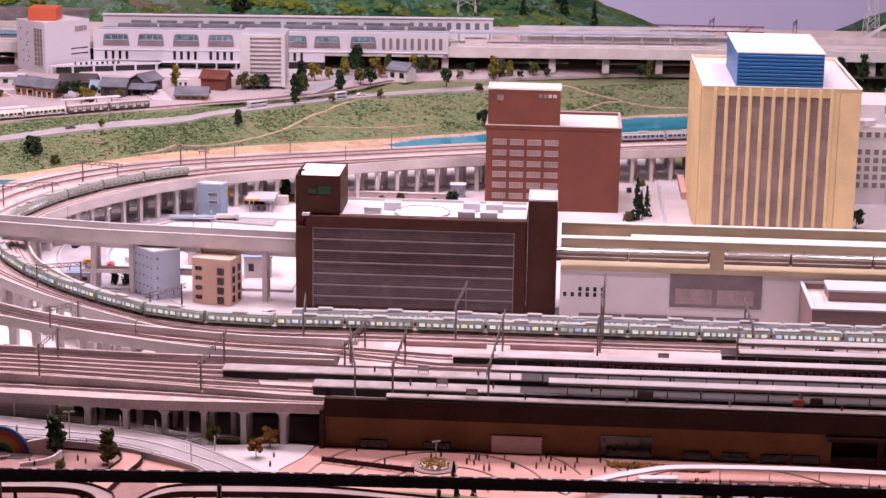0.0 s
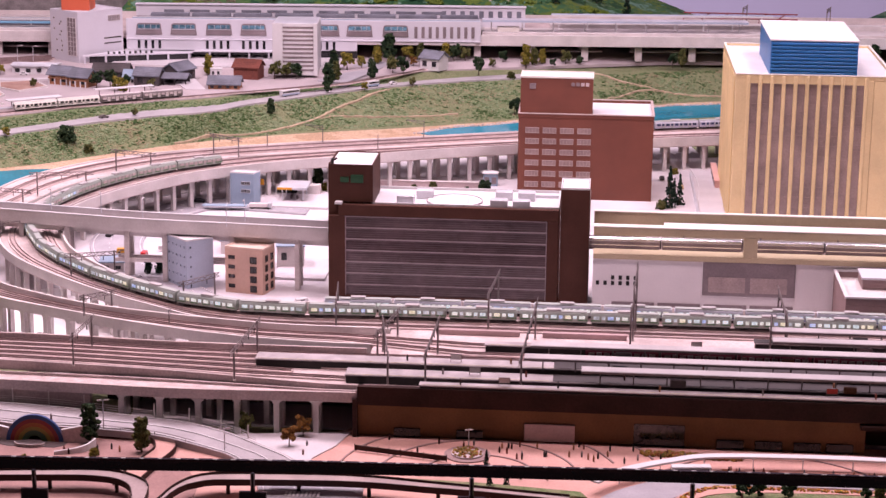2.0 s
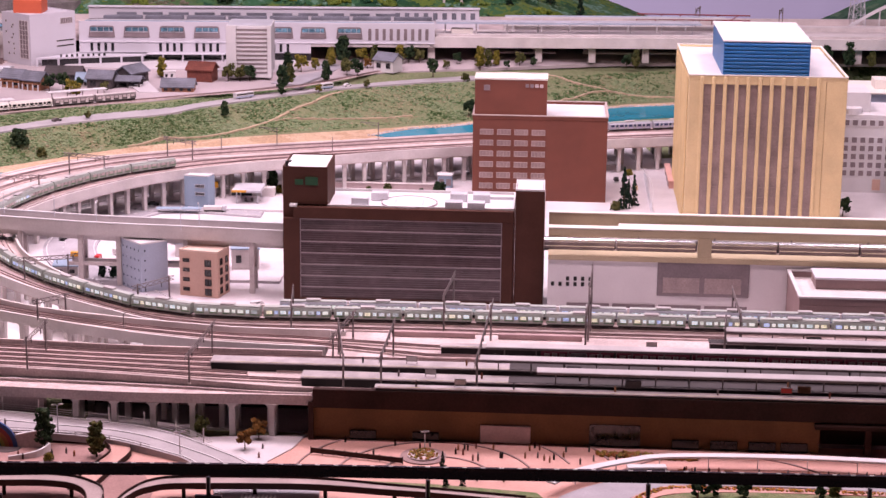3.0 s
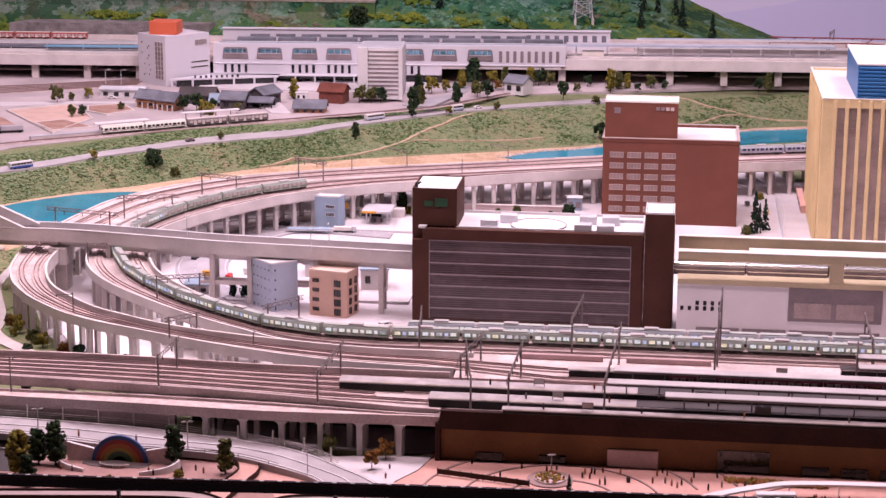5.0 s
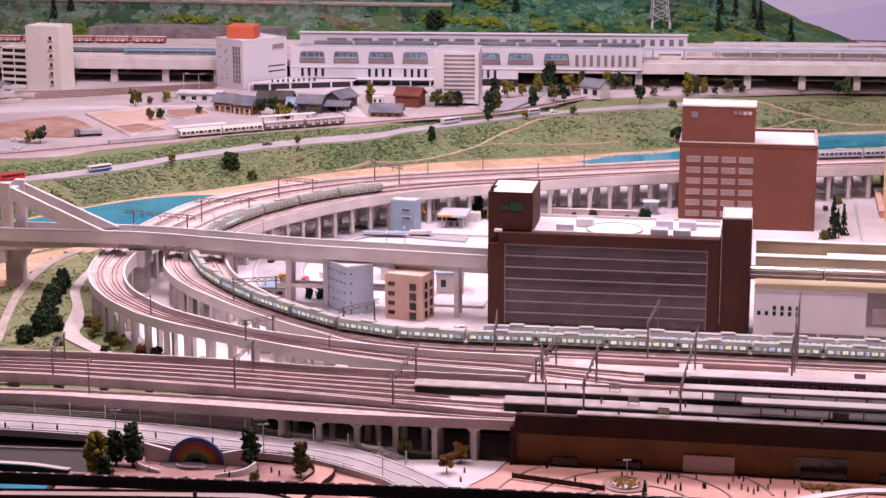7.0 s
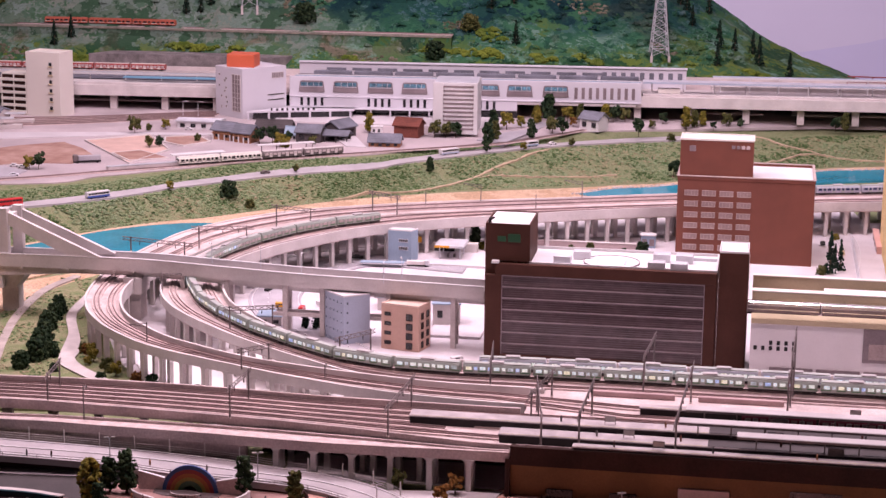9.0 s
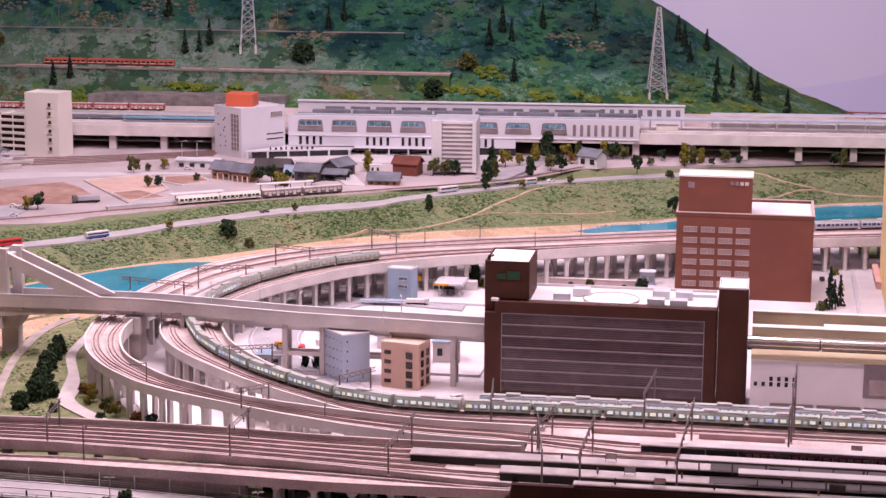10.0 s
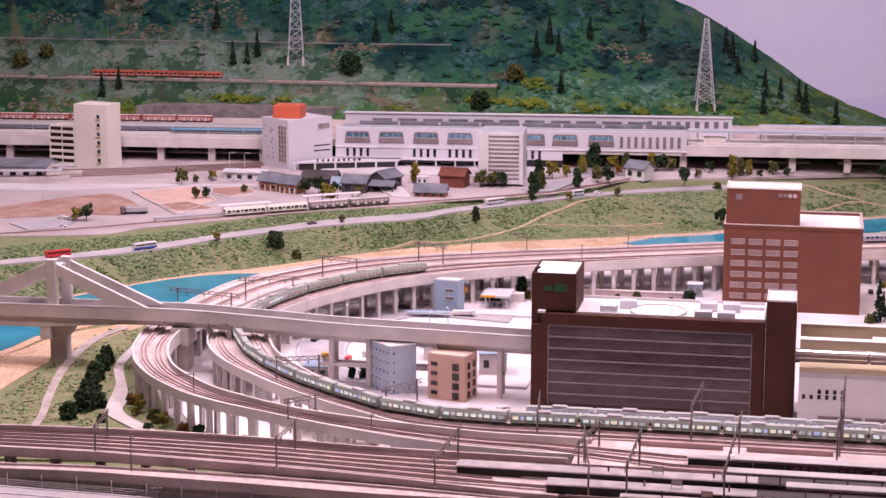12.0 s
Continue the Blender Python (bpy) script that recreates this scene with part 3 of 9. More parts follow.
setting("town_ground_rear", bm, TOWNGROUND, "pale rising ground before the upper station", "pavement")


def town_slab(bm, pts, d0, d1):
    """A slab that follows the town ground at its corners."""
    lo = [bm.verts.new((x, y, town_z(x, y) + d0)) for x, y in pts]
    hi = [bm.verts.new((x, y, town_z(x, y) + d1)) for x, y in pts]
    bm.faces.new(lo[::-1])
    bm.faces.new(hi)
    for k in range(len(pts)):
        m = (k + 1) % len(pts)
        bm.faces.new((lo[k], lo[m], hi[m], hi[k]))


def plot_edge(pts, w=0.012):
    """A pale low kerb round a plot."""
    c = [Vector(p) for p in pts]
    mid = sum(c, Vector((0, 0))) / len(c)
    top = thing("plot_kerb", Matrix(), "pale low kerb round a town plot", "kerb", kind="structure")
    for a, b in zip(c, c[1:] + c[:1]):
        bm = bmesh.new()
        inner = [p + (p - mid).normalized() * w for p in (a, b)]
        town_slab(bm, [(a.x, a.y), (inner[0].x, inner[0].y), (inner[1].x, inner[1].y), (b.x, b.y)], 0.0, 0.016)
        part("kerb", bm, PALE, top)


for name, pts, mat, z, label in (("soil_field", [(-4.75, 10.0), (-4.42, 10.05), (-3.97, 10.25), (-3.80, 10.27), (-3.78, 10.56), (-3.92, 10.76), (-4.09, 10.93), (-4.30, 10.76), (-4.56, 10.40), (-4.75, 10.3)], SOIL, 0.010, "bare red-brown soil plot in the town"),
                                 ("sports_ground", [(-3.98, 11.0), (-3.67, 11.27), (-3.41, 10.81), (-3.49, 10.34)], PINKSOIL, 0.010, "pale pink sandy plot in the town"),
                                 ("soil_field", [(-3.68, 10.62), (-3.55, 10.73), (-3.33, 10.54), (-3.51, 10.41)], SOIL, 0.015, "small red-brown soil plot in the town"),
                                 ("soil_field", [(-3.55, 11.22), (-3.38, 11.31), (-3.25, 11.12), (-3.36, 10.95), (-3.5, 11.05)], SOIL, 0.012, "bare red-brown soil plot in the town"),
                                 ("street_town", [(-5.6, 10.86), (-4.51, 10.95), (-3.74, 11.27), (-3.0, 11.42), (-3.0, 11.47), (-3.74, 11.36), (-4.58, 11.10), (-5.6, 11.0)], PAVING, 0.012, "pale street through the upper town"),
                                 ("parking_lot", [(-4.30, 9.90), (-4.12, 9.73), (-3.97, 9.84), (-3.96, 10.0), (-4.15, 10.10)], ASPHALT, 0.012, "grey parking lot by the country line"),
                                 ("street_town", [(-2.42, 11.15), (-2.30, 11.15), (-2.55, 11.75), (-2.72, 11.75)], PAVING, 0.012, "pale street up to the station"),
                                 ("street_town", [(-1.70, 11.55), (-1.52, 11.5), (-1.30, 12.15), (-1.50, 12.2)], ASPHALT, 0.012, "grey street under the viaduct"),
                                 ("forecourt_upper", [(-3.05, 11.85), (-1.60, 11.85), (-1.60, 12.3), (-3.05, 12.25)], PAVING, 0.012, "pale station forecourt in the upper town")):
    bm = bmesh.new()
    town_slab(bm, pts, -0.012, z)
    if mat is PINKSOIL or len(pts) in (4, 5) and mat is SOIL:
        plot_edge(pts)
    setting(name, bm, mat, label, "ground")

# front road, slightly raised, coming down to the plaza
front, fl, fr, fz = road("road_front", [(-5.2, 5.66), (-3.2, 5.84), (-2.485, 5.87), (-2.10, 5.885), (-1.71, 5.88), (-1.47, 5.845), (-1.30, 5.82), (-1.20, 5.785), (-1.105, 5.73), (-1.005, 5.65), (-0.905, 5.565), (-0.80, 5.42), (-0.72, 5.20), (-0.69, 4.9)],
                         [(-5.2, 5.48), (-3.2, 5.66), (-2.41, 5.72), (-2.04, 5.735), (-1.79, 5.705), (-1.55, 5.71), (-1.42, 5.70), (-1.33, 5.68), (-1.25, 5.645), (-1.17, 5.605), (-1.085, 5.55), (-0.99, 5.40), (-0.95, 5.20), (-0.94, 4.9)], [0.160, 0.004], "pale curved road along the viaduct", ROADPALE, 0.022)
for f, w in ((0.47, 0.004), (0.08, 0.004), (0.92, 0.004)):
    c = between(fl, fr, f)
    bm = bmesh.new()
    strip(bm, offset(c, w / 2), offset(c, -w / 2), [q - 0.002 for q in fz], [q + 0.003 for q in fz])
    part("lane_marking", bm, WHITE, front)
# ---- viaducts ----
A_IN = [(-0.7, 6.76), (-1.05, 6.73), (-1.33, 6.745), (-1.49, 6.80), (-1.67, 6.93), (-1.85, 7.09), (-2.06, 7.36), (-2.17, 7.60), (-2.25, 7.82), (-2.27, 8.02), (-2.217, 8.247), (-2.10, 8.507), (-1.855, 8.868), (-1.543, 9.115), (-1.313, 9.242), (-0.83, 9.50), (-0.42, 9.67), (0.29, 9.935), (0.64, 10.04), (2.2, 10.5), (3.6, 10.9)]
A_OUT = [(-0.7, 6.45), (-0.79, 6.455), (-1.127, 6.46), (-1.387, 6.527), (-1.579, 6.644), (-1.758, 6.769), (-1.973, 6.945), (-2.218, 7.189), (-2.368, 7.404), (-2.45, 7.62), (-2.49, 7.9), (-2.48, 8.25), (-2.38, 8.63), (-2.13, 9.0), (-1.78, 9.29), (-1.40, 9.47), (-0.85, 9.70), (-0.42, 9.87), (0.3, 10.15), (0.66, 10.26), (2.2, 10.72), (3.6, 11.12)]
B_IN = [(-0.75, 6.44), (-0.91, 6.44), (-1.08, 6.447), (-1.23, 6.470), (-1.44, 6.512), (-1.661, 6.569), (-1.773, 6.606), (-1.895, 6.660), (-2.027, 6.737), (-2.157, 6.820), (-2.28, 6.937), (-2.426, 7.118), (-2.53, 7.36), (-2.575, 7.62), (-2.56, 7.95), (-2.50, 8.28), (-2.40, 8.65), (-2.15, 9.02), (-1.79, 9.31), (-1.41, 9.49), (-0.86, 9.72), (-0.43, 9.89), (0.29, 10.17), (0.65, 10.28), (2.2, 10.74), (3.6, 11.14)]
B_OUT = [(-0.75, 6.30), (-0.9, 6.305), (-1.102, 6.325), (-1.204, 6.343), (-1.309, 6.369), (-1.415, 6.398), (-1.638, 6.477), (-1.755, 6.526), (-1.996, 6.633), (-2.12, 6.690), (-2.255, 6.772), (-2.352, 6.855), (-2.488, 6.998), (-2.608, 7.175), (-2.67, 7.31), (-2.72, 7.46), (-2.765, 7.75), (-2.765, 8.1), (-2.725, 8.45), (-2.656, 8.748), (-2.467, 9.081), (-2.188, 9.349), (-1.635, 9.651), (-1.079, 9.868), (-0.511, 10.106), (0.3, 10.42), (0.7, 10.56), (2.2, 11.0), (3.6, 11.4)]
C_IN = [(-0.75, 6.196), (-0.89, 6.196), (-1.4, 6.201), (-1.8, 6.230), (-2.2, 6.237), (-2.62, 6.215), (-3.6, 6.13), (-5.2, 5.95)]
C_OUT = [(-0.72, 5.855), (-0.9, 5.868), (-1.33, 5.935), (-1.73, 5.975), (-2.13, 6.0), (-2.53, 6.01), (-3.6, 5.96), (-5.2, 5.80)]
D_IN = [(-0.74, 5.852), (-0.88, 5.862), (-1.33, 5.925), (-1.73, 5.965), (-2.13, 5.99), (-2.53, 5.99), (-3.6, 5.92), (-5.2, 5.74)]
D_OUT = [(-0.74, 5.822), (-0.88, 5.826), (-1.315, 5.832), (-1.703, 5.871), (-2.10, 5.905), (-2.50, 5.925), (-3.6, 5.87), (-5.2, 5.69)]
RAILBED = 0.165


def column_mesh(h, w=0.018, flare=0.022, depth=0.018):
    """An upright with haunches along the deck, x along the track."""
    bm = bmesh.new()
    prof = [(-w / 2, 0), (w / 2, 0), (w / 2, h - 0.014), (w / 2 + flare * 0.25, h - 0.006), (w / 2 + flare * 0.6, h), (-w / 2 - flare * 0.6, h), (-w / 2 - flare * 0.25, h - 0.006), (-w / 2, h - 0.014)]
    solid(bm, prof, -depth / 2, depth / 2)
    bmesh.ops.rotate(bm, verts=bm.verts[:], matrix=Matrix.Rotation(radians(90), 3, "X"))
    return mesh("column", bm, PALE)


def viaduct(name, a_pts, b_pts, label, z=RAILBED, spacing=0.105, rows=(0.08, 0.5, 0.92), upstand=0.022, fascia=0.030, skip=None, mat=PALE, step=0.03, low=None, drop=0.0, outer=None):
    """A deck on rows of columns, with a parapet at each edge; drop: fall of the deck towards its end."""
    a, b = pair(a_pts, b_pts, step)
    n = len(a)
    zz = [z - drop * min(1.0, i / (n * 0.6)) for i in range(n)]
    top = thing(name, Matrix(), label, "viaduct", kind="structure")
    bm = bmesh.new()
    strip(bm, between(a, b, 0.01), between(a, b, 0.99), [q - 0.028 for q in zz], [q - 0.004 for q in zz])
    part("deck", bm, DECK, top)
    side = 1 if (b[1] - a[1]).cross(a[2] - a[1]) > 0 else -1
    for key, curve, s in (("a", a, -side), ("b", b, side)):
        bm = bmesh.new()
        rise = upstand if outer is None or key == "a" else outer
        up = [q + (-0.006 if low and low(key, p) else rise) for p, q in zip(curve, zz)]
        strip(bm, curve, offset(curve, s * 0.009), [q - fascia for q in zz], up)
        part("parapet", bm, mat, top)
    for f in rows:
        mid = between(a, b, f)
        run = resample(mid, spacing)
        for i in range(1, len(run) - 1):
            p, d = run[i], run[i + 1] - run[i - 1]
            if skip and skip(p):
                continue
            k = min(range(n), key=lambda j: (mid[j] - p).length_squared)
            h = round(zz[k] - 0.028, 2 if drop else 3)
            if h not in COLUMNS:
                COLUMNS[h] = column_mesh(h)
            c = part("column", COLUMNS[h], None, top)
            c.matrix_basis = pose(p.x, p.y, 0, 0, 0, math.degrees(math.atan2(d.y, d.x)))
    return top, a, b, zz


COLUMNS = {}
loop_a, aa, ab, az = viaduct("viaduct_inner_loop", A_IN, A_OUT, "pale concrete double-track loop viaduct on columns", skip=lambda p: p.x > -0.85 and p.y < 7, low=lambda k, p: k == "b" and p.y > 7.95, outer=0.013, fascia=0.024, rows=(0.12, 0.88))
loop_b, ba, bb, bz = viaduct("viaduct_outer_loop", B_IN, B_OUT, "pale concrete outer loop viaduct on columns", skip=lambda p: p.x > -0.95 and p.y < 7, low=lambda k, p: k == "a" and p.y > 7.95, outer=0.003, fascia=0.034, rows=(0.12, 0.88), spacing=0.105)
approach, ca, cb, cz = viaduct("viaduct_approach", C_IN, C_OUT, "concrete approach viaduct carrying several tracks", skip=lambda p: p.x > -0.85, mat=PINKLIT, rows=(0.12, 0.88), spacing=0.16, outer=0.004)
lower, da, db, dz = viaduct("viaduct_front", D_IN, D_OUT, "concrete ramp viaduct with dark openings below", z=0.150, drop=0.048, rows=(0.82, -0.75), spacing=0.125, fascia=0.026, upstand=0.005, skip=lambda p: p.x > -0.8 or p.x < -1.62, mat=PINKLIT)
bm = bmesh.new()
strip(bm, spline([(-1.62, 5.93), (-2.13, 5.965), (-2.53, 5.965), (-3.6, 5.90), (-5.2, 5.72)], 0.05), spline([(-1.62, 5.90), (-2.13, 5.93), (-2.53, 5.945), (-3.6, 5.88), (-5.2, 5.70)], 0.05), 0.0, 0.10)
setting("ramp_wall", bm, PINKLIT, "grey concrete wall under the ramp", "wall")
# Dark sheet added behind the columns to stand for shade in the openings.
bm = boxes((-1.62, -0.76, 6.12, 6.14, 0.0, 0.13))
setting("undercroft_wall", bm, DARKBAND, "dark sheet standing for shade inside the arches", "wall")

# station deck and its street front
deck = thing("station_deck", Matrix(), "wide concrete station deck above the plaza", "deck", kind="structure")
part("slab", boxes((-0.74, 4.6, 5.835, 6.80, 0.135, 0.161)), DECK, deck)
part("slab_edge", boxes((-0.74, 4.6, 6.80, 6.81, 0.10, 0.185)), PALE, deck)
front_wall = thing("station_front", Matrix(), "brown and ochre street front of the main station", "wall", kind="structure")
part("upper_band", bevelled(boxes((-0.735, 4.6, 5.812, 5.834, 0.118, 0.180))), DARKBAND, front_wall, "dark brown upper band")
part("lower_wall", boxes((-0.735, 0.86, 5.836, 5.85, 0.0, 0.118)), OCHRE, front_wall, "ochre lower wall")
part("lower_wall", boxes((0.86, 4.6, 5.93, 5.95, 0.0, 0.118)), DARKBAND, front_wall, "dark recessed wall")
part("return_wall", boxes((-0.75, -0.735, 5.812, 6.2, 0.0, 0.135)), DARKBAND, front_wall)
part("canopy_beam", bevelled(boxes((0.84, 4.6, 5.80, 5.83, 0.098, 0.112))), DARKBAND, front_wall)
part("display_window", bevelled(boxes((-0.205, -0.045, 5.828, 5.837, 0.012, 0.070))), PALEGLASS, front_wall, "pale lit display window")
part("doorway", boxes((0.14, 0.30, 5.832, 5.8365, 0.0, 0.082)), DARKGLASS, front_wall, "dark entrance doorway")
for x in (-0.62, -0.42, 0.40, 0.52, 0.64, 0.74):
    part("shopfront", bevelled(boxes((x, x + 0.085, 5.830, 5.8365, 0.004, 0.040))), DARKGLASS, front_wall, "dark shop window")
for x in [1.0 + 0.22 * k for k in range(9)]:
    part("pillar", boxes((x, x + 0.02, 5.82, 5.84, 0.0, 0.118)), DARKBAND, front_wall)


# ---- tracks ----
def track(curve, z, label="ballasted model railway track", sleepers=True):
    top = thing("track", Matrix(), label, "track", "railway tracks", "structure")
    bm = bmesh.new()
    strip(bm, offset(curve, 0.0185), offset(curve, -0.0185), z - 0.005, z)
    part("ballast", bm, BALLAST, top)
    for d in (0.00825, -0.00825):
        bm = bmesh.new()
        strip(bm, offset(curve, d + 0.0011), offset(curve, d - 0.0011), z, z + 0.0048)
        part("rail", bm, RAIL, top)
    if sleepers:
        pts = resample(curve, 0.0095)
        verts, faces = [], []
        for i in range(len(pts) - 1):
            d = (pts[i + 1] - pts[i]).normalized()
            n = Vector((-d.y, d.x))
            k = len(verts)
            for s, e in ((-1, -1), (1, -1), (1, 1), (-1, 1)):
                q = pts[i] + n * 0.0145 * s + d * 0.0018 * e
                verts.append((q.x, q.y, z + 0.0007))
            for s, e in ((-1, -1), (1, -1), (1, 1), (-1, 1)):
                q = pts[i] + n * 0.0150 * s + d * 0.0022 * e
                verts.append((q.x, q.y, z - 0.001))
            faces += [(k, k + 1, k + 2, k + 3)] + [(k + 4 + j, k + 4 + (j + 1) % 4, k + (j + 1) % 4, k + j) for j in range(4)]
        data = bpy.data.meshes.new("sleepers")
        data.from_pydata(verts, [], faces)
        data.materials.append(SLEEPER)
        tagged(part("sleepers", data, SLEEPER, top), kind="stuff")
    return top


def joined(straight, curve):
    return resample([Vector(p) for p in straight] + curve, 0.03)


Z_TRACK = RAILBED + 0.002
A_TRACKS = {}
for key, f, y in (("far", 0.2, 6.695), ("near", 0.48, 6.610), ("spare", 0.78, 6.525)):
    c = between(aa, ab, f)
    A_TRACKS[key] = joined([(4.4, y), (1.5, y), (0.0, y), (-0.4, y)], c[5:])
    track(A_TRACKS[key], Z_TRACK)
B_TRACKS = []
for f, y in ((0.30, 6.335), (0.68, 6.236)):
    c = between(ba, bb, f)
    B_TRACKS.append(joined([(4.4, y), (0.3, y), (-0.4, y)], c[4:]))
    track(B_TRACKS[-1], Z_TRACK)
C_TRACKS = []
for f, y in ((0.10, 6.190), (0.28, 6.118), (0.46, 5.996), (0.84, 5.873)):
    c = between(ca, cb, f)
    C_TRACKS.append(joined([(4.4, y), (1.0, y), (0.2, y)], c[14:]))
    track(C_TRACKS[-1], Z_TRACK)
track(between(ca, cb, 0.65)[8:], Z_TRACK)
bm = bmesh.new()
strip(bm, between(da, db, 0.25), between(da, db, 0.75), [q - 0.006 for q in dz], [q - 0.001 for q in dz])
setting("ramp_bed", bm, BALLAST, "ballast bed on the ramp", "track")


# ---- buildings: department store ----
def windows(parent, data, spots, label="", rot=0.0, name="window"):
    for x, y, z in spots:
        w = part(name, data, None, parent, label)
        w.matrix_basis = pose(x, y, z, 0, 0, rot)


def framed_window(w, h, frame_mat, pane_mat, depth=0.004, bars=0, edge=0.0025):
    """Mesh of a frame with its pane set back; faces -y, centre at the origin."""
    bm = boxes((-w / 2, w / 2, -depth, 0, -h / 2, -h / 2 + edge), (-w / 2, w / 2, -depth, 0, h / 2 - edge, h / 2),
               (-w / 2, -w / 2 + edge, -depth, 0, -h / 2 + edge, h / 2 - edge), (w / 2 - edge, w / 2, -depth, 0, -h / 2 + edge, h / 2 - edge))
    for k in range(bars):
        x = -w / 2 + w * (k + 1) / (bars + 1)
        box(bm, x - edge * 0.4, x + edge * 0.4, -depth, 0, -h / 2 + edge, h / 2 - edge)
    n = len(bm.faces)
    box(bm, -w / 2 + edge, w / 2 - edge, -depth * 0.4, 0, -h / 2 + edge, h / 2 - edge)
    data = mesh("window", bm, frame_mat)
    data.materials.append(pane_mat)
    for p in list(data.polygons)[n:]:
        p.material_index = 1
    return data


def rim(x0, x1, y0, y1, z0, z1, w=0.006):
    """A parapet round a flat roof."""
    return boxes((x0, x1, y0, y0 + w, z0, z1), (x0, x1, y1 - w, y1, z0, z1), (x0, x0 + w, y0 + w, y1 - w, z0, z1), (x1 - w, x1, y0 + w, y1 - w, z0, z1))


store = thing("department_store", pose(-0.59, 7.54, 0), "dark brown department store with smoked glass front", "department store")
X0, Y0 = -0.59, 7.54


def rel(x0, x1, y0, y1, z0, z1):
    return (x0 - X0, x1 - X0, y0 - Y0, y1 - Y0, z0, z1)


part("body", bevelled(boxes(rel(-1.0, -0.142, 7.40, 7.70, 0.0, 0.388))), BROWN, store)
part("front_lintel", bevelled(boxes(rel(-1.005, -0.142, 7.375, 7.399, 0.352, 0.398))), BROWN, store)
part("front_pier", bevelled(boxes(rel(-1.045, -0.979, 7.375, 7.399, 0.0, 0.352))), BROWN, store)
part("front_pier", bevelled(boxes(rel(-0.187, -0.142, 7.375, 7.399, 0.0, 0.352))), BROWN, store)
part("base_band", bevelled(boxes(rel(-0.979, -0.187, 7.372, 7.399, 0.0, 0.030))), BROWN, store)
part("roof", boxes(rel(-0.995, -0.147, 7.405, 7.695, 0.388, 0.393)), WHITE, store, "white flat roof")
part("parapet", rim(*rel(-1.0, -0.142, 7.40, 7.70, 0.393, 0.404)), WHITE, store)
part("roof_wing", bevelled(boxes(rel(-1.02, -0.99, 7.372, 7.40, 0.398, 0.408))), WHITE, store)
tower = part("stair_tower", bevelled(boxes(rel(-1.048, -0.872, 7.40, 7.66, 0.0, 0.545))), BROWN, store)
part("tower_roof", boxes(rel(-1.040, -0.880, 7.408, 7.652, 0.545, 0.549)), WHITE, tower)
part("tower_rim", rim(*rel(-1.048, -0.872, 7.40, 7.66, 0.545, 0.553), w=0.005), BROWN, tower)
tower2 = part("lift_tower", bevelled(boxes(rel(-0.136, -0.024, 7.385, 7.57, 0.0, 0.480))), BROWN, store)
part("tower_roof", boxes(rel(-0.130, -0.030, 7.391, 7.564, 0.480, 0.484)), WHITE, tower2)
part("tower_rim", rim(*rel(-0.136, -0.024, 7.385, 7.57, 0.480, 0.487), w=0.004), WHITE, tower2)
part("side_strip", bevelled(boxes(rel(-0.0235, -0.0205, 7.40, 7.53, 0.0, 0.455))), HOTELFRAME, store, "dull pink strip on the lift tower")
part("corner_strip", bevelled(boxes(rel(-0.1405, -0.1375, 7.382, 7.40, 0.0, 0.39))), BRICKRED, store)
EDGEGREY = material("brushed_grey_edge", (0.30, 0.235, 0.25), 0.5, vary=0.1)
FLOORS = [0.030, 0.076, 0.122, 0.168, 0.214, 0.260, 0.306, 0.352]
for z0, z1 in zip(FLOORS, FLOORS[1:]):
    part("glass_storey", boxes(rel(-0.979, -0.187, 7.386, 7.394, z0, z1 - 0.004)), CURTAIN, store, "smoked glass storey band")
    part("floor_edge", boxes(rel(-0.979, -0.187, 7.377, 7.396, z1 - 0.0045, z1)), EDGEGREY, store)
MULLION = material("dull_mullion", (0.16, 0.115, 0.12), 0.5, vary=0.1)
mull = mesh("transom", boxes((-0.979 - X0, -0.187 - X0, 7.3852 - Y0, 7.3865 - Y0, -0.0007, 0.0007)), MULLION)
for z0 in FLOORS[:-1]:
    for k in range(1, 5):
        part("transom", mull, None, store).location.z = z0 + 0.0088 * k
for x0, x1, z0, z1 in ((-0.979, -0.187, 0.3485, 0.352), (-0.979, -0.9755, 0.030, 0.3485), (-0.1905, -0.187, 0.030, 0.3485)):
    part("glass_frame", boxes(rel(x0, x1, 7.3775, 7.3788, z0, z1)), EDGEGREY, store, "thin pale metal frame")
for x, y in ((-0.748, 7.45), (-0.680, 7.55), (-0.378, 7.42), (-0.290, 7.415), (-0.365, 7.565), (-0.275, 7.56)):
    b = part("roof_unit", bevelled(boxes((-0.034, 0.034, -0.022, 0.022, 0, 0.034)), 0.002), STEELWHITE, store, "grey rooftop plant box")
    b.location = (x - X0, y - Y0, 0.393)
bm = bmesh.new()
solid(bm, disc(-0.558 - X0, 7.50 - Y0, 0.108, 40), 0.393, 0.398)
pad = part("helipad", bm, WHITE, store, "round white helipad")
for x in (-0.614, -0.504):
    part("pad_marking", boxes((x - 0.004 - X0, x + 0.004 - X0, 7.46 - Y0, 7.545 - Y0, 0.398, 0.3995)), STEELWHITE, pad)
bm = bmesh.new()
ring = [Vector((-0.558 - X0 + 0.108 * math.cos(k * math.tau / 48), 7.50 - Y0 + 0.108 * math.sin(k * math.tau / 48))) for k in range(49)]
strip(bm, ring, [Vector((-0.558 - X0, 7.50 - Y0)).lerp(p, 1.03) for p in ring], 0.393, 0.400)
part("pad_rim", bm, GREYGLASS, pad)
part("roof_rail", boxes(rel(-0.26, -0.147, 7.60, 7.607, 0.393, 0.405)), STEELWHITE, store)


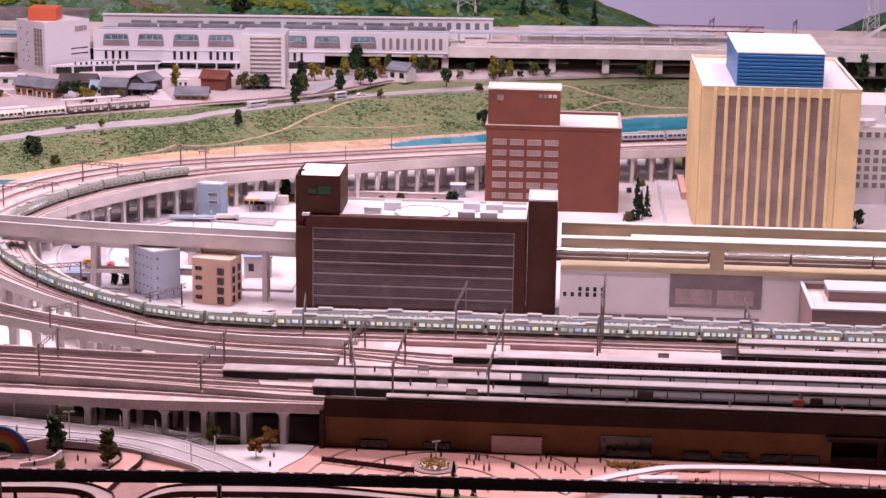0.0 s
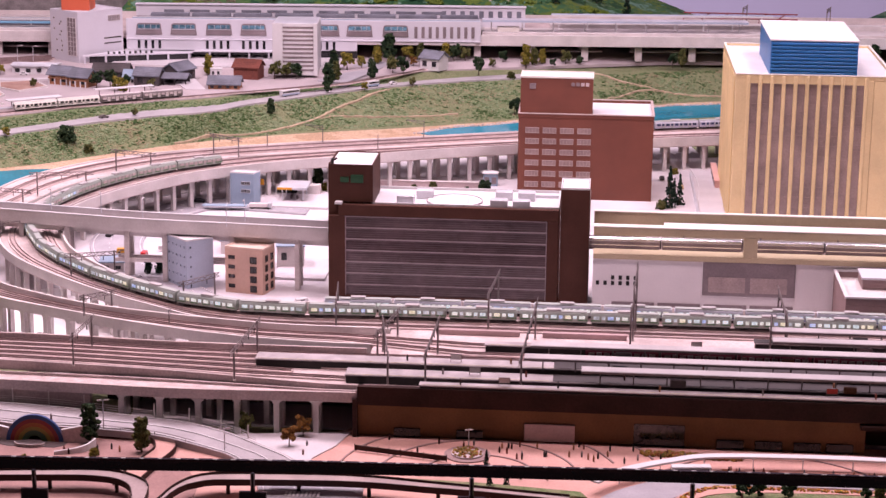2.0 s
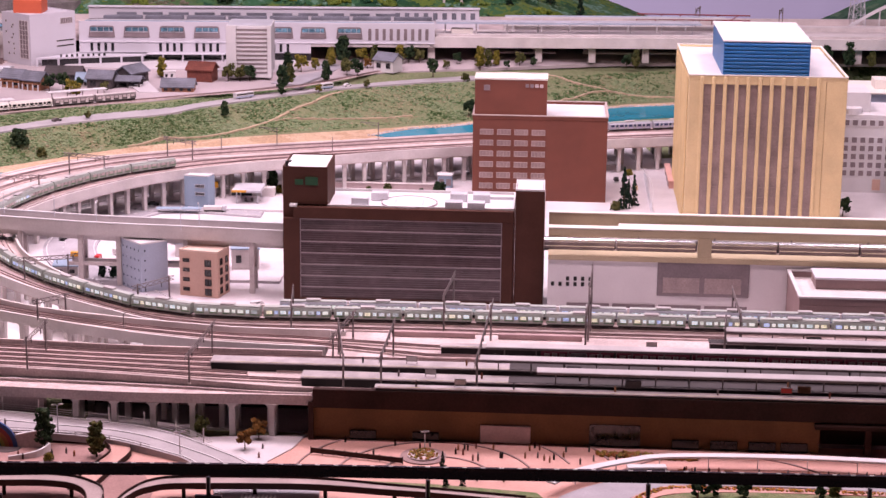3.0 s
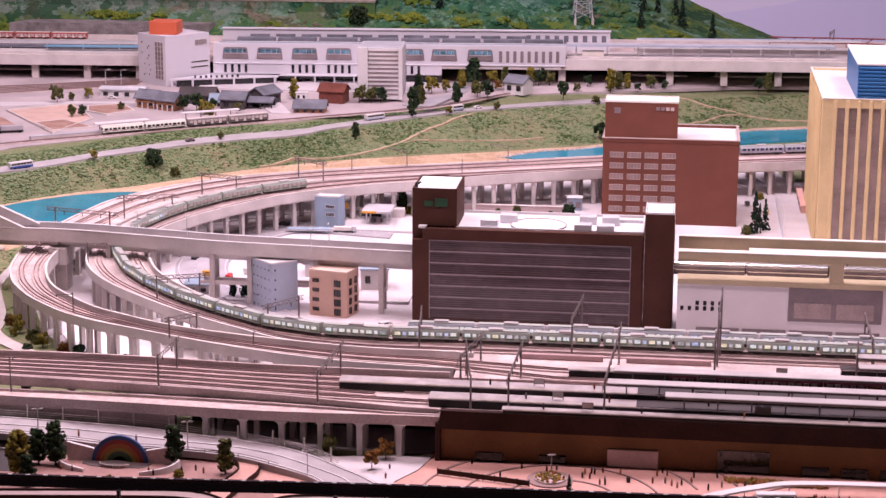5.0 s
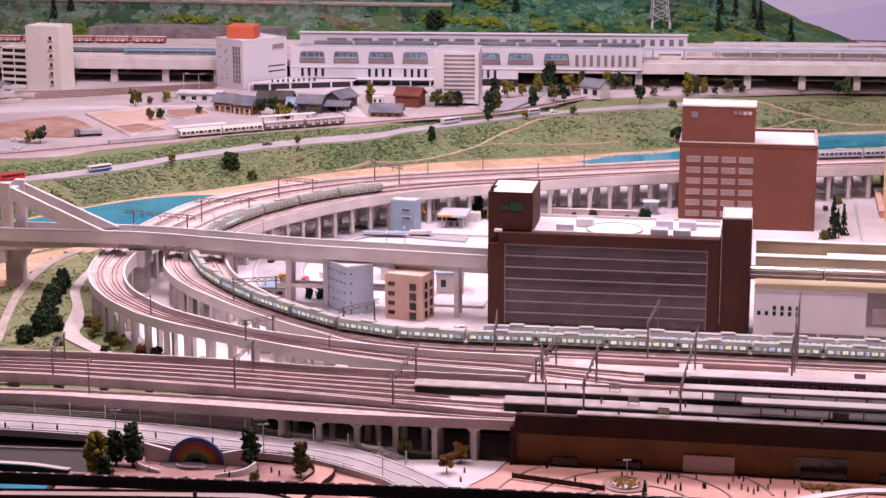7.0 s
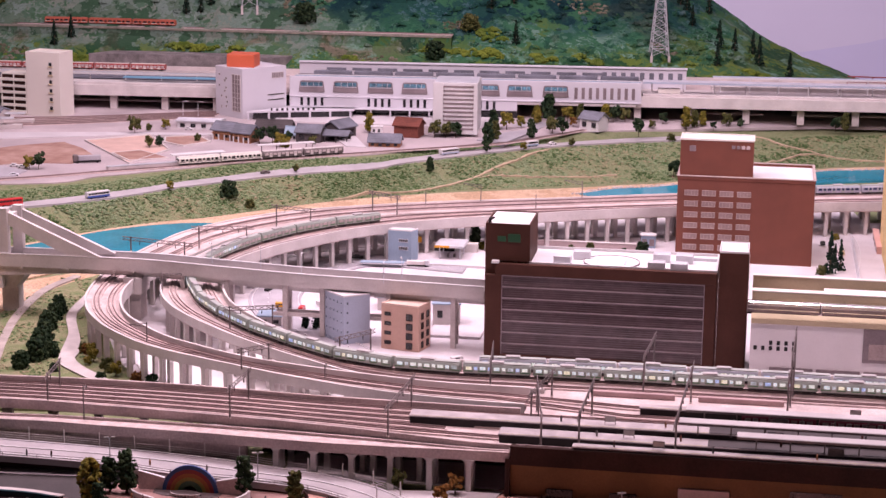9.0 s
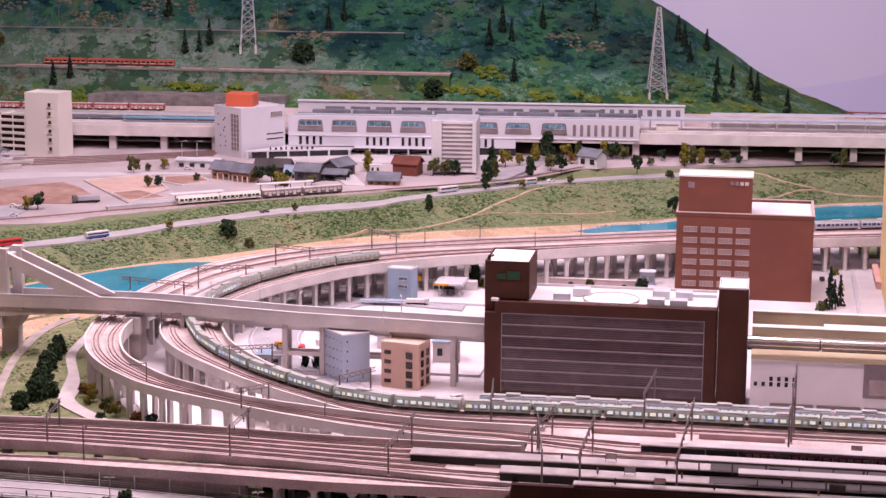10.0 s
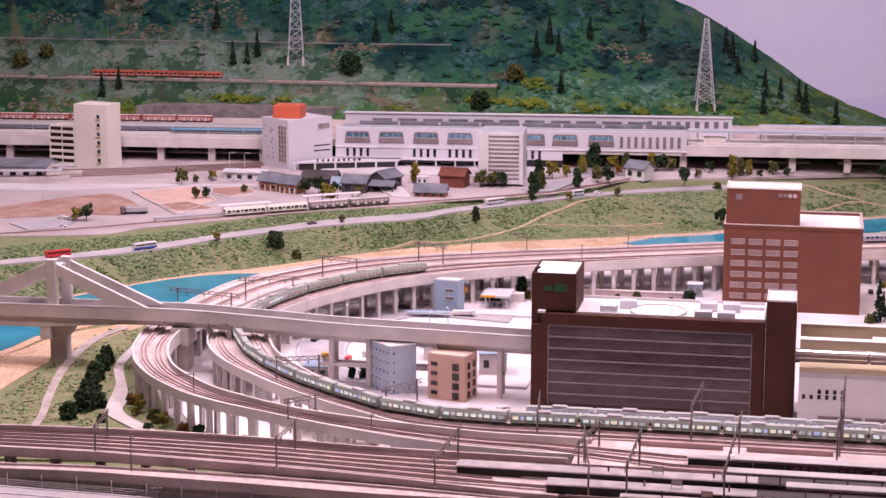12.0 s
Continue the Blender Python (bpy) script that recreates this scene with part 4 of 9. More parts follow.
# plain green emblem on the tower
SIGNGREEN = material("dark_green_sign", (0.02, 0.075, 0.035), 0.4, vary=0.1)
bm = boxes((-0.045, -0.012, -0.004, 0, -0.015, 0.006), (-0.004, 0.045, -0.004, 0, -0.016, 0.016))
sign = part("emblem", bm, SIGNGREEN, store, "dark green metal emblem")
sign.location = (-0.955 - X0, 7.3995 - Y0, 0.497)
bm = rods(((0, 0, 0), (0, 0, 0.02), 0.006), ((0, 0, 0.012), (0.018, 0.0, 0.022), 0.004))
aerial = part("aerial", bm, BLACK, store, "small black roof aerial")
aerial.location = (-1.035 - X0, 7.43 - Y0, 0.549)

# hotel block
hotel = thing("brick_hotel", pose(-0.06, 9.47, 0), "red-brown office block with rows of pale windows", "office block")
part("body", bevelled(boxes((-0.325, 0.325, -0.20, 0.22, 0, 0.408)), 0.002), BRICKRED, hotel)
part("parapet", rim(-0.327, 0.327, -0.202, 0.222, 0.408, 0.424, 0.008), BRICKRED, hotel)
part("coping", rim(-0.329, 0.329, -0.204, 0.224, 0.424, 0.428, 0.012), HOTELFRAME, hotel)
part("roof", boxes((-0.318, 0.318, -0.193, 0.213, 0.408, 0.412)), WHITE, hotel)
pent = part("penthouse", bevelled(boxes((-0.318, 0.03, -0.19, -0.02, 0.412, 0.598)), 0.002), BRICKRED, hotel)
part("penthouse_rim", rim(-0.320, 0.032, -0.192, -0.018, 0.598, 0.606, 0.006), CREAM, pent)
part("penthouse_roof", boxes((-0.313, 0.025, -0.185, -0.025, 0.598, 0.601)), WHITE, pent)
part("sign_panel", boxes((-0.275, -0.245, -0.1935, -0.190, 0.545, 0.572)), GREYGLASS, pent, "small grey sign panel")
for k in range(4):
    part("sign_mark", boxes((-0.075 + k * 0.023, -0.058 + k * 0.023, -0.1935, -0.190, 0.562, 0.578)), PALEGLASS if k > 1 else GREYGLASS, pent)
win = framed_window(0.066, 0.027, HOTELFRAME, HOTELPANE, bars=3, edge=0.002)
windows(hotel, win, [(-0.258 + 0.0835 * i, -0.20, 0.344 - 0.0532 * j) for i in range(4) for j in range(7)], "pale curtained window")

# yellow tower
tow = thing("yellow_tower", pose(0.976, 9.33, 0), "yellow high-rise with vertical ribs and blue plant room", "office tower")
part("body", bevelled(boxes((-0.358, 0.358, -0.45, 0.48, 0, 0.69)), 0.002), YELLOW, tow)
part("coping", rim(-0.361, 0.361, -0.478, 0.484, 0.708, 0.712, 0.010), CREAM, tow)
part("parapet", rim(-0.360, 0.360, -0.475, 0.482, 0.69, 0.708, 0.008), YELLOW, tow)
part("roof", boxes((-0.350, 0.350, -0.44, 0.472, 0.69, 0.698)), WHITE, tow)
part("glazing", boxes((-0.295, 0.222, -0.458, -0.451, 0.0, 0.668)), TOWERGLASS, tow, "mauve tinted window wall")
for x0, x1 in ((-0.358, -0.300), (0.228, 0.262), (0.2635, 0.358)):
    part("front_pier", bevelled(boxes((x0, x1, -0.475, -0.4505, 0.0, 0.69)), 0.002), YELLOW, tow)
rib = mesh("rib", bevelled(boxes((-0.0085, 0.0085, -0.480, -0.4585, 0.0, 0.704)), 0.003), YELLOW)
for k in range(11):
    r = part("rib", rib, None, tow)
    r.location.x = -0.301 + 0.0529 * k
part("lintel", boxes((-0.300, 0.228, -0.474, -0.4585, 0.668, 0.69)), YELLOW, tow)
sill = mesh("storey_line", boxes((-0.295, 0.222, -0.4605, -0.4585, -0.0008, 0.0008)), TOWERLINE)
for k in range(1, 14):
    r = part("storey_line", sill, None, tow)
    r.location.z = 0.668 - 0.048 * k
side_rib = mesh("side_rib", bevelled(boxes((-0.3655, -0.3585, -0.010, 0.010, 0.0, 0.689)), 0.002), YELLOW)
for k in range(13):
    part("side_rib", side_rib, None, tow).location.y = -0.40 + 0.068 * k
plant = part("plant_room", bevelled(boxes((-0.205, 0.188, -0.43, 0.21, 0.698, 0.858)), 0.002), BLUE, tow, "blue louvred plant room")
part("plant_roof", boxes((-0.209, 0.192, -0.434, 0.214, 0.858, 0.864)), WHITE, plant)
lou = mesh("louvre", bevelled(boxes((-0.204, 0.187, -0.438, -0.4305, -0.006, 0.006)), 0.002), BLUE)
for k in range(9):
    r = part("louvre", lou, None, plant)
    r.location.z = 0.71 + 0.0168 * k

# elevated express station beside the store
hall = thing("express_station", pose(1.2, 7.4, 0), "white-walled elevated express station with beige frames", "station")
part("street_wall", bevelled(boxes((-1.205, 2.8, -0.10, -0.085, 0, 0.232))), RENDERWHITE, hall)
part("sill", bevelled(boxes((-1.205, 2.8, -0.108, -0.02, 0.232, 0.252))), BEIGE, hall)
part("track_floor", boxes((-1.205, 2.8, -0.02, 0.30, 0.20, 0.236)), DECK, hall)
part("beam", bevelled(boxes((-1.205, 2.8, -0.108, -0.07, 0.332, 0.358))), BEIGE, hall)
part("beam_coping", boxes((-1.205, 2.8, -0.110, -0.066, 0.358, 0.362)), CREAM, hall)
for x in (-0.605, 0.55, 1.7):
    part("frame_column", bevelled(boxes((x - 0.026, x + 0.026, -0.107, -0.07, 0.252, 0.332))), BEIGE, hall)
part("back_wall", bevelled(boxes((-1.205, 2.8, 0.175, 0.19, 0.0, 0.352))), BEIGE, hall)
part("back_coping", boxes((-1.205, 2.8, 0.17, 0.195, 0.352, 0.356)), CREAM, hall)
part("platform", bevelled(boxes((-1.0, 2.8, 0.07, 0.15, 0.236, 0.262))), PALE, hall)
part("canopy", bevelled(boxes((-0.93, 2.8, 0.075, 0.145, 0.314, 0.322))), WHITE, hall, "white platform canopy")
for k in range(12):
    part("canopy_post", rods(((-0.85 + 0.3 * k, 0.11, 0.262), (-0.85 + 0.3 * k, 0.11, 0.314), 0.003)), POLE, hall)
part("panel", bevelled(boxes((-0.782, -0.43, -0.106, -0.1005, 0.098, 0.236))), GREYGLASS, hall, "large grey metal panel")
for x0, x1 in ((-0.76, -0.62), (-0.60, -0.46)):
    part("panel_inset", boxes((x0, x1, -0.108, -0.1061, 0.112, 0.172)), TOWERGLASS, hall)
sq = mesh("small_window", bevelled(boxes((-0.0065, 0.0065, -0.102, -0.0985, -0.0085, 0.0085))), BLACK)
windows(hall, sq, [(-1.185 + 0.029 * k, 0, 0.135) for k in range(6)] + [(-1.127 + 0.029 * k, 0, 0.157) for k in range(4)], name="small_window")
for k in range(4):
    part("shutter", bevelled(boxes((-1.129 + 0.177 * k, -0.964 + 0.177 * k, -0.104, -0.1005, 0.0, 0.062))), GREYGLASS, hall, "dull grey shutter")
TAUPE = material("taupe_wall", (0.27, 0.18, 0.175), 0.6, vary=0.06)
annexe = thing("brown_annexe", pose(1.2, 7.1, 0), "low taupe block with white-rimmed roof terrace", "building")
part("body", bevelled(boxes((-0.285, 1.2, -0.19, 0.195, 0, 0.186))), TAUPE, annexe)
part("parapet", rim(-0.285, 1.2, -0.190, 0.195, 0.186, 0.212, 0.008), TAUPE, annexe)
part("coping", rim(-0.288, 1.2, -0.193, 0.198, 0.212, 0.219, 0.013), WHITE, annexe)
part("roof", boxes((-0.277, 1.19, -0.182, 0.187, 0.186, 0.190)), PALE, annexe)
part("roof_house", bevelled(boxes((-0.20, 1.0, 0.02, 0.15, 0.190, 0.228))), TAUPE, annexe)
part("roof_house_top", boxes((-0.203, 1.0, 0.016, 0.155, 0.228, 0.236)), STATIONWHITE, annexe)
sq2 = framed_window(0.020, 0.026, TAUPE, DARKGLASS)
windows(annexe, sq2, [(-0.10 + 0.033 * k, -0.19, 0.10) for k in range(14)])


# ---- small city buildings ----
def block(name, corners, h, mat, label, category="building", roof=WHITE, rim_h=0.006):
    """A flat-roofed block over a four-cornered plan."""
    cx, cy = sum(c[0] for c in corners) / 4, sum(c[1] for c in corners) / 4
    top = thing(name, pose(cx, cy, 0), label, category)
    own = [(x - cx, y - cy) for x, y in corners]
    bm = bmesh.new()
    solid(bm, own, 0, h)
    part("body", bevelled(bm), mat, top)
    bm = bmesh.new()
    solid(bm, [(x * 0.94, y * 0.94) for x, y in own], h, h + 0.002)
    part("roof", bm, roof, top)
    bm = bmesh.new()
    for i in range(4):
        a, b = own[i], own[(i + 1) % 4]
        ia, ib = [(x * 0.95, y * 0.95) for x, y in (a, b)]
        solid(bm, [a, b, ib, ia], h, h + rim_h)
    part("parapet", bm, roof, top)
    return top, own


def on_face(top, a, b, data, spots, name="window", label=""):
    """Set pieces on the face from a to b; spots are (along 0..1, height)."""
    ang = math.degrees(math.atan2(b[1] - a[1], b[0] - a[0]))
    for u, z in spots:
        w = part(name, data, None, top, label)
        w.matrix_basis = pose(a[0] + (b[0] - a[0]) * u, a[1] + (b[1] - a[1]) * u, z, 0, 0, ang)


dot = framed_window(0.0085, 0.0105, PALEBLUE, DARKGLASS, 0.002, edge=0.0012)
grey, g = block("grey_office", [(-1.729, 7.549), (-1.629, 7.447), (-1.534, 7.52), (-1.628, 7.619)], 0.208, PALEBLUE, "pale grey-blue office block with small windows")
on_face(grey, g[0], g[1], dot, [(0.10 + 0.2 * i, 0.182 - 0.040 * j) for i in range(5) for j in range(5)])
on_face(grey, g[1], g[2], dot, [(0.15, 0.182 - 0.040 * j) for j in range(5)])
wide = framed_window(0.028, 0.015, DARKBAND, DARKGLASS, 0.003, edge=0.0018)
sqr = framed_window(0.028, 0.027, DARKBAND, DARKGLASS, 0.003, bars=1, edge=0.0018)
slim = framed_window(0.019, 0.027, DARKBAND, DARKGLASS, 0.003, edge=0.0018)
peach, g = block("peach_block", [(-1.474, 7.45), (-1.314, 7.414), (-1.284, 7.52), (-1.44, 7.543)], 0.190, PEACH, "small peach apartment block with dark windows", roof=PEACHPALE)
on_face(peach, g[0], g[1], wide, [(0.18, 0.153 - 0.0395 * j) for j in range(4)])
on_face(peach, g[0], g[1], sqr, [(0.75, 0.146 - 0.0395 * j) for j in range(4)])
on_face(peach, g[1], g[2], slim, [(0.28 + 0.44 * i, 0.150 - 0.0395 * j) for i in range(2) for j in range(4)])
band = framed_window(0.046, 0.017, STEELWHITE, DARKGLASS, 0.003, bars=4, edge=0.0015)
lb, g = block("light_blue_office", [(-1.735, 8.93), (-1.619, 8.915), (-1.598, 8.982), (-1.716, 8.99)], 0.166, LIGHTBLUE, "light blue office block with strip windows")
on_face(lb, g[0], g[1], band, [(0.66, 0.120), (0.66, 0.082)])
sheds = [(-2.00, 7.72, 0.10, 0.05, LIGHTBLUE), (-1.51, 8.10, 0.21, 0.064, LIGHTBLUE), (-1.275, 7.87, 0.115, 0.104, LIGHTBLUE), (-1.62, 8.3, 0.10, 0.05, PALEBLUE)]
for x, y, w, h, m in sheds:
    s = thing("shed", pose(x, y, 0, 0, 0, 8), "low pale shed with light blue roof", "shed", "sheds by the flyover")
    part("body", bevelled(boxes((-w / 2, w / 2, -0.05, 0.05, 0, h))), PALE, s)
    part("roof", bevelled(boxes((-w / 2 - 0.005, w / 2 + 0.005, -0.056, 0.056, h, h + 0.006))), m, s)
    for k in range(2):
        part("window", boxes((-w / 4 - 0.01 + k * w / 2, -w / 4 + 0.012 + k * w / 2, -0.0525, -0.05, h * 0.45, h * 0.75)), DARKGLASS, s)
lot = thing("raised_lot", pose(-1.22, 7.85, 0), "pale raised loading yard", "yard", kind="structure")
part("slab", bevelled(boxes((-0.10, 0.12, -0.20, 0.12, 0, 0.018))), PAVING, lot)

PINKWALL = material("pale_pink_wall", (0.50, 0.39, 0.39), 0.8, vary=0.08)
planter = thing("planter_wall", pose(-0.80, 9.445, 0), "low pale pink wall below the back viaduct", "wall", kind="structure")
part("wall", bevelled(boxes((-0.30, 0.24, -0.006, 0.006, 0, 0.036))), PINKWALL, planter)
part("coping", bevelled(boxes((-0.302, 0.242, -0.009, 0.009, 0.036, 0.041))), PALE, planter)
kiosk = thing("blue_kiosk", pose(-0.53, 9.53, 0), "small pale blue kiosk below the viaduct", "kiosk")
part("body", bevelled(boxes((-0.036, 0.036, -0.02, 0.03, 0, 0.068))), LIGHTBLUE, kiosk)
part("roof", bevelled(boxes((-0.040, 0.040, -0.024, 0.034, 0.068, 0.074))), WHITE, kiosk)
for x in (-0.018, 0.018):
    part("window", boxes((x - 0.012, x + 0.012, -0.0215, -0.0195, 0.018, 0.052)), GREYGLASS, kiosk)

gas = thing("petrol_station", pose(-1.50, 9.10, 0), "small petrol station with flat canopy", "petrol station")
part("apron", bevelled(boxes((-0.22, 0.24, -0.20, 0.12, 0, 0.0185))), PAVING, gas)
part("canopy", bevelled(boxes((-0.02, 0.12, -0.10, 0.06, 0.075, 0.088))), STEELWHITE, gas)
part("canopy_band", boxes((-0.022, 0.05, -0.103, -0.1005, 0.076, 0.087)), AMBER, gas)
for x, y in ((0.0, -0.08), (0.1, -0.08), (0.0, 0.04), (0.1, 0.04)):
    part("canopy_post", rods(((x, y, 0.012), (x, y, 0.075), 0.003)), STEELWHITE, gas)
part("office", bevelled(boxes((-0.06, 0.16, 0.07, 0.115, 0.012, 0.062))), PALE, gas)
part("office_window", boxes((-0.05, 0.05, 0.066, 0.0695, 0.022, 0.05)), DARKGLASS, gas)
for x in (0.03, 0.06):
    part("fuel_pump", bevelled(boxes((x, x + 0.01, -0.04, -0.02, 0.012, 0.035))), POLE, gas)
part("boundary_wall", boxes((-0.22, -0.05, 0.10, 0.106, 0.012, 0.045)), PALE, gas)
part("price_pole", rods(((-0.12, 0.02, 0.012), (-0.12, 0.02, 0.085), 0.002)), STEELWHITE, gas)
part("price_board", boxes((-0.13, -0.105, 0.016, 0.02, 0.07, 0.10)), AMBER, gas)


# ---- flyover with its concrete sails ----
fly = thing("flyover", Matrix(), "pale concrete road flyover with triangular side walls", "bridge", kind="structure")
FN = [(-1.062, 7.487), (-1.453, 7.52), (-1.835, 7.55), (-2.25, 7.62), (-2.54, 7.665), (-2.85, 7.66), (-3.2, 7.645), (-3.8, 7.62), (-4.6, 7.58)]
FF = [(-1.062, 7.585), (-1.453, 7.615), (-1.835, 7.645), (-2.25, 7.715), (-2.54, 7.76), (-2.85, 7.757), (-3.2, 7.745), (-3.8, 7.72), (-4.6, 7.68)]
fa, fb = pair(FN, FF, 0.04)
bm = bmesh.new()
strip(bm, fa, fb, 0.222, 0.244)
part("deck", bm, PALE, fly)
bm = bmesh.new()
strip(bm, between(fa, fb, 0.06), between(fa, fb, 0.94), 0.244, 0.248)
part("carriageway", bm, ASPHALT, fly)
for c, s, hi in ((fa, 1, 0.271), (fb, -1, 0.274)):
    bm = bmesh.new()
    strip(bm, c, offset(c, s * 0.008), 0.219, hi)
    part("parapet", bm, PALE, fly)
    bm = bmesh.new()
    strip(bm, offset(c, -s * 0.0015), offset(c, s * 0.0095), hi, hi + 0.004)
    part("coping", bm, WHITE, fly)
bm = bmesh.new()
strip(bm, between(fa, fb, 0.25), between(fa, fb, 0.75), 0.192, 0.222)
part("girder", bm, PALE, fly)


for c, s in ((fa, 1), (fb, -1)):
    seg = [p for p in c if -3.95 < p.x < -2.56]
    low = [0.204 - 0.032 * min(1.0, max(0.0, (-2.72 - p.x) / 0.5)) for p in seg]
    bm = bmesh.new()
    strip(bm, offset(seg, -s * 0.004), offset(seg, -s * 0.030), low, 0.2218)
    part("haunched_girder", bm, CONCRETE, fly)
for x in (-2.42, -2.68, -2.86, -3.05):
    p = min(fa, key=lambda q: abs(q.x - x))
    part("drain_bracket", bevelled(boxes((p.x - 0.006, p.x + 0.006, p.y - 0.008, p.y + 0.012, 0.208, 0.2188)), 0.001), CONCRETE, fly)


def sail(y, x_top, z_top, name="side_wall"):
    """A triangular concrete wall falling both ways from its tower."""
    for x_end, x_in in ((x_top + 0.43, x_top + 0.31), (x_top - 0.43, x_top - 0.31)):
        bm = bmesh.new()
        s = 1 if x_end > x_top else -1
        prof = [(x_top + s * 0.01, z_top), (x_end, 0.272), (x_in, 0.262), (x_top + s * 0.012, z_top - 0.055)]
        vs = [bm.verts.new((x, y, z)) for x, z in prof] + [bm.verts.new((x, y + 0.018, z)) for x, z in prof]
        bm.faces.new(vs[:4])
        bm.faces.new(vs[:3:-1])
        for i in range(4):
            bm.faces.new((vs[i], vs[(i + 1) % 4], vs[4 + (i + 1) % 4], vs[4 + i]))
        part(name, bm, PALE, fly)
    part("mast", bevelled(boxes((x_top - 0.022, x_top + 0.022, y - 0.006, y + 0.026, 0.244, z_top + 0.012))), PALE, fly)


sail(7.655, -3.148, 0.455)
sail(7.745, -3.118, 0.452)
part("cross_beam", bevelled(boxes((-3.150, -3.115, 7.682, 7.738, 0.415, 0.440))), PALE, fly)
part("main_pier", bevelled(boxes((-2.616, -2.554, 7.673, 7.757, 0.0, 0.12))), CONCRETE, fly)
part("pier_head", bevelled(boxes((-2.625, -2.545, 7.657, 7.773, 0.12, 0.1915))), PALE, fly)
part("main_pier", bevelled(boxes((-3.192, -3.118, 7.725, 7.785, -0.02, 0.13))), CONCRETE, fly)
bm = bmesh.new()
solid(bm, [(-3.194, 0.112), (-3.116, 0.112), (-3.075, 0.165), (-3.075, 0.1915), (-3.215, 0.1915), (-3.215, 0.145)], -7.79, -7.69)
bmesh.ops.rotate(bm, verts=bm.verts[:], matrix=Matrix.Rotation(radians(90), 3, "X"))
part("pier_head", bevelled(bm), CONCRETE, fly, "flared concrete pier head")
part("bearing_block", bevelled(boxes((-3.208, -3.160, 7.655, 7.688, 0.118, 0.1915))), PALE, fly)
for x, y in ((-2.16, 7.65), (-1.90, 7.605), (-1.74, 7.59), (-1.46, 7.568), (-1.19, 7.545), (-2.36, 7.685)):
    bent = part("pier_frame", bevelled(boxes((x - 0.010, x + 0.010, y - 0.046, y - 0.027, 0.0, 0.2215), (x - 0.010, x + 0.010, y + 0.027, y + 0.046, 0.0, 0.2215), (x - 0.008, x + 0.008, y - 0.027, y + 0.027, 0.085, 0.105)), 0.001), CONCRETE, fly)
bm = boxes(*[(-1.95, -1.40, 7.562 + 0.055 * k, 7.574 + 0.055 * k, 0.088, 0.102) for k in range(2)])
part("tie_beam", bm, CONCRETE, fly)

# ---- the upper station group, turned a little ----
B = pose(0, 12.46, T, 0, 0, 5.0)


def back(name, label, category, kind=""):
    return thing(name, B, label, category, kind=kind)


bv = back("back_viaduct", "long concrete viaduct through the upper station", "viaduct", "structure")
part("deck", boxes((-6.4, 4.4, 0.0, 0.78, 0.125, 0.150)), DECK, bv)
part("fascia", bevelled(boxes((-6.4, -3.35, -0.02, 0.0, 0.098, 0.168))), PALE, bv)
part("fascia", bevelled(boxes((-0.80, 4.4, -0.02, 0.0, 0.098, 0.168))), PALE, bv)
part("rear_wall", boxes((-6.4, 4.4, 0.78, 0.79, 0.0, 0.19)), CONCRETE, bv)
colm = mesh("column", bevelled(boxes((-0.022, 0.022, 0.02, 0.06, 0, 0.098), (-0.016, 0.016, 0.4, 0.44, 0, 0.125))), CONCRETE)
cap = mesh("cap", bevelled(boxes((-0.03, 0.03, 0.0, 0.50, 0.098, 0.124))), CONCRETE)
for x in [-5.9 + 0.34 * k for k in range(8)] + [-0.79 + 0.345 * k for k in range(15)]:
    for nm, d in (("column", colm), ("cap", cap)):
        o = part(nm, d, None, bv)
        o.location.x = x
# Added black sheet: puts the shade under the deck into a colour.
part("undercroft", boxes((-6.4, 4.4, 0.62, 0.64, 0.0, 0.12)), BLACK, bv, "black sheet for the shade under the viaduct")

for x0, x1 in ((-0.42, 0.02), (0.20, 0.55), (0.64, 1.8), (-5.9, -3.5)):
    part("undercroft_platform", bevelled(boxes((x0, x1, 0.16, 0.22, 0.036, 0.044))), PALE, bv)

st = back("upper_station", "long white station with trapezoid windows", "station")
part("wall", bevelled(boxes((-3.03, -0.77, -0.03, -0.015, 0.128, 0.254))), STATIONWHITE, st)
part("lower_wall", bevelled(boxes((-3.03, -1.56, -0.034, -0.015, 0.058, 0.128))), STATIONWHITE, st)
part("lower_lip", bevelled(boxes((-3.03, -0.77, -0.04, -0.0145, 0.121, 0.129))), STATIONWHITE, st)
part("lower_fascia", bevelled(boxes((-1.559, -0.801, -0.033, -0.016, 0.100, 0.1205))), PALE, st)
part("roof", boxes((-3.03, -0.77, -0.015, 0.015, 0.244, 0.250)), STEELWHITE, st)
part("roof_deck", boxes((-3.03, -0.775, 0.02, 0.42, 0.205, 0.212)), POLE, st)
part("floor", boxes((-3.03, -0.77, -0.0145, 0.02, 0.14, 0.148)), PALE, st)
part("arcade", boxes((-3.03, -1.56, 0.0, 0.01, 0.0, 0.062)), DARKGLASS, st, "dark glazed arcade")
part("arcade_roof", bevelled(boxes((-3.05, -2.10, -0.10, -0.034, 0.054, 0.060))), STATIONWHITE, st)
for k in range(8):
    part("arcade_post", boxes((-3.0 + 0.125 * k, -2.99 + 0.125 * k, -0.09, -0.08, 0.0, 0.054)), STATIONWHITE, st)
for y0, y1, m in ((0.018, 0.050, LIGHTBLUE), (0.052, 0.064, ROOFGREY), (0.066, 0.098, WHITE), (0.100, 0.112, ROOFGREY)):
    part("roof_band", boxes((-3.0, -0.775, y0, y1, 0.244, 0.250)), m, st)
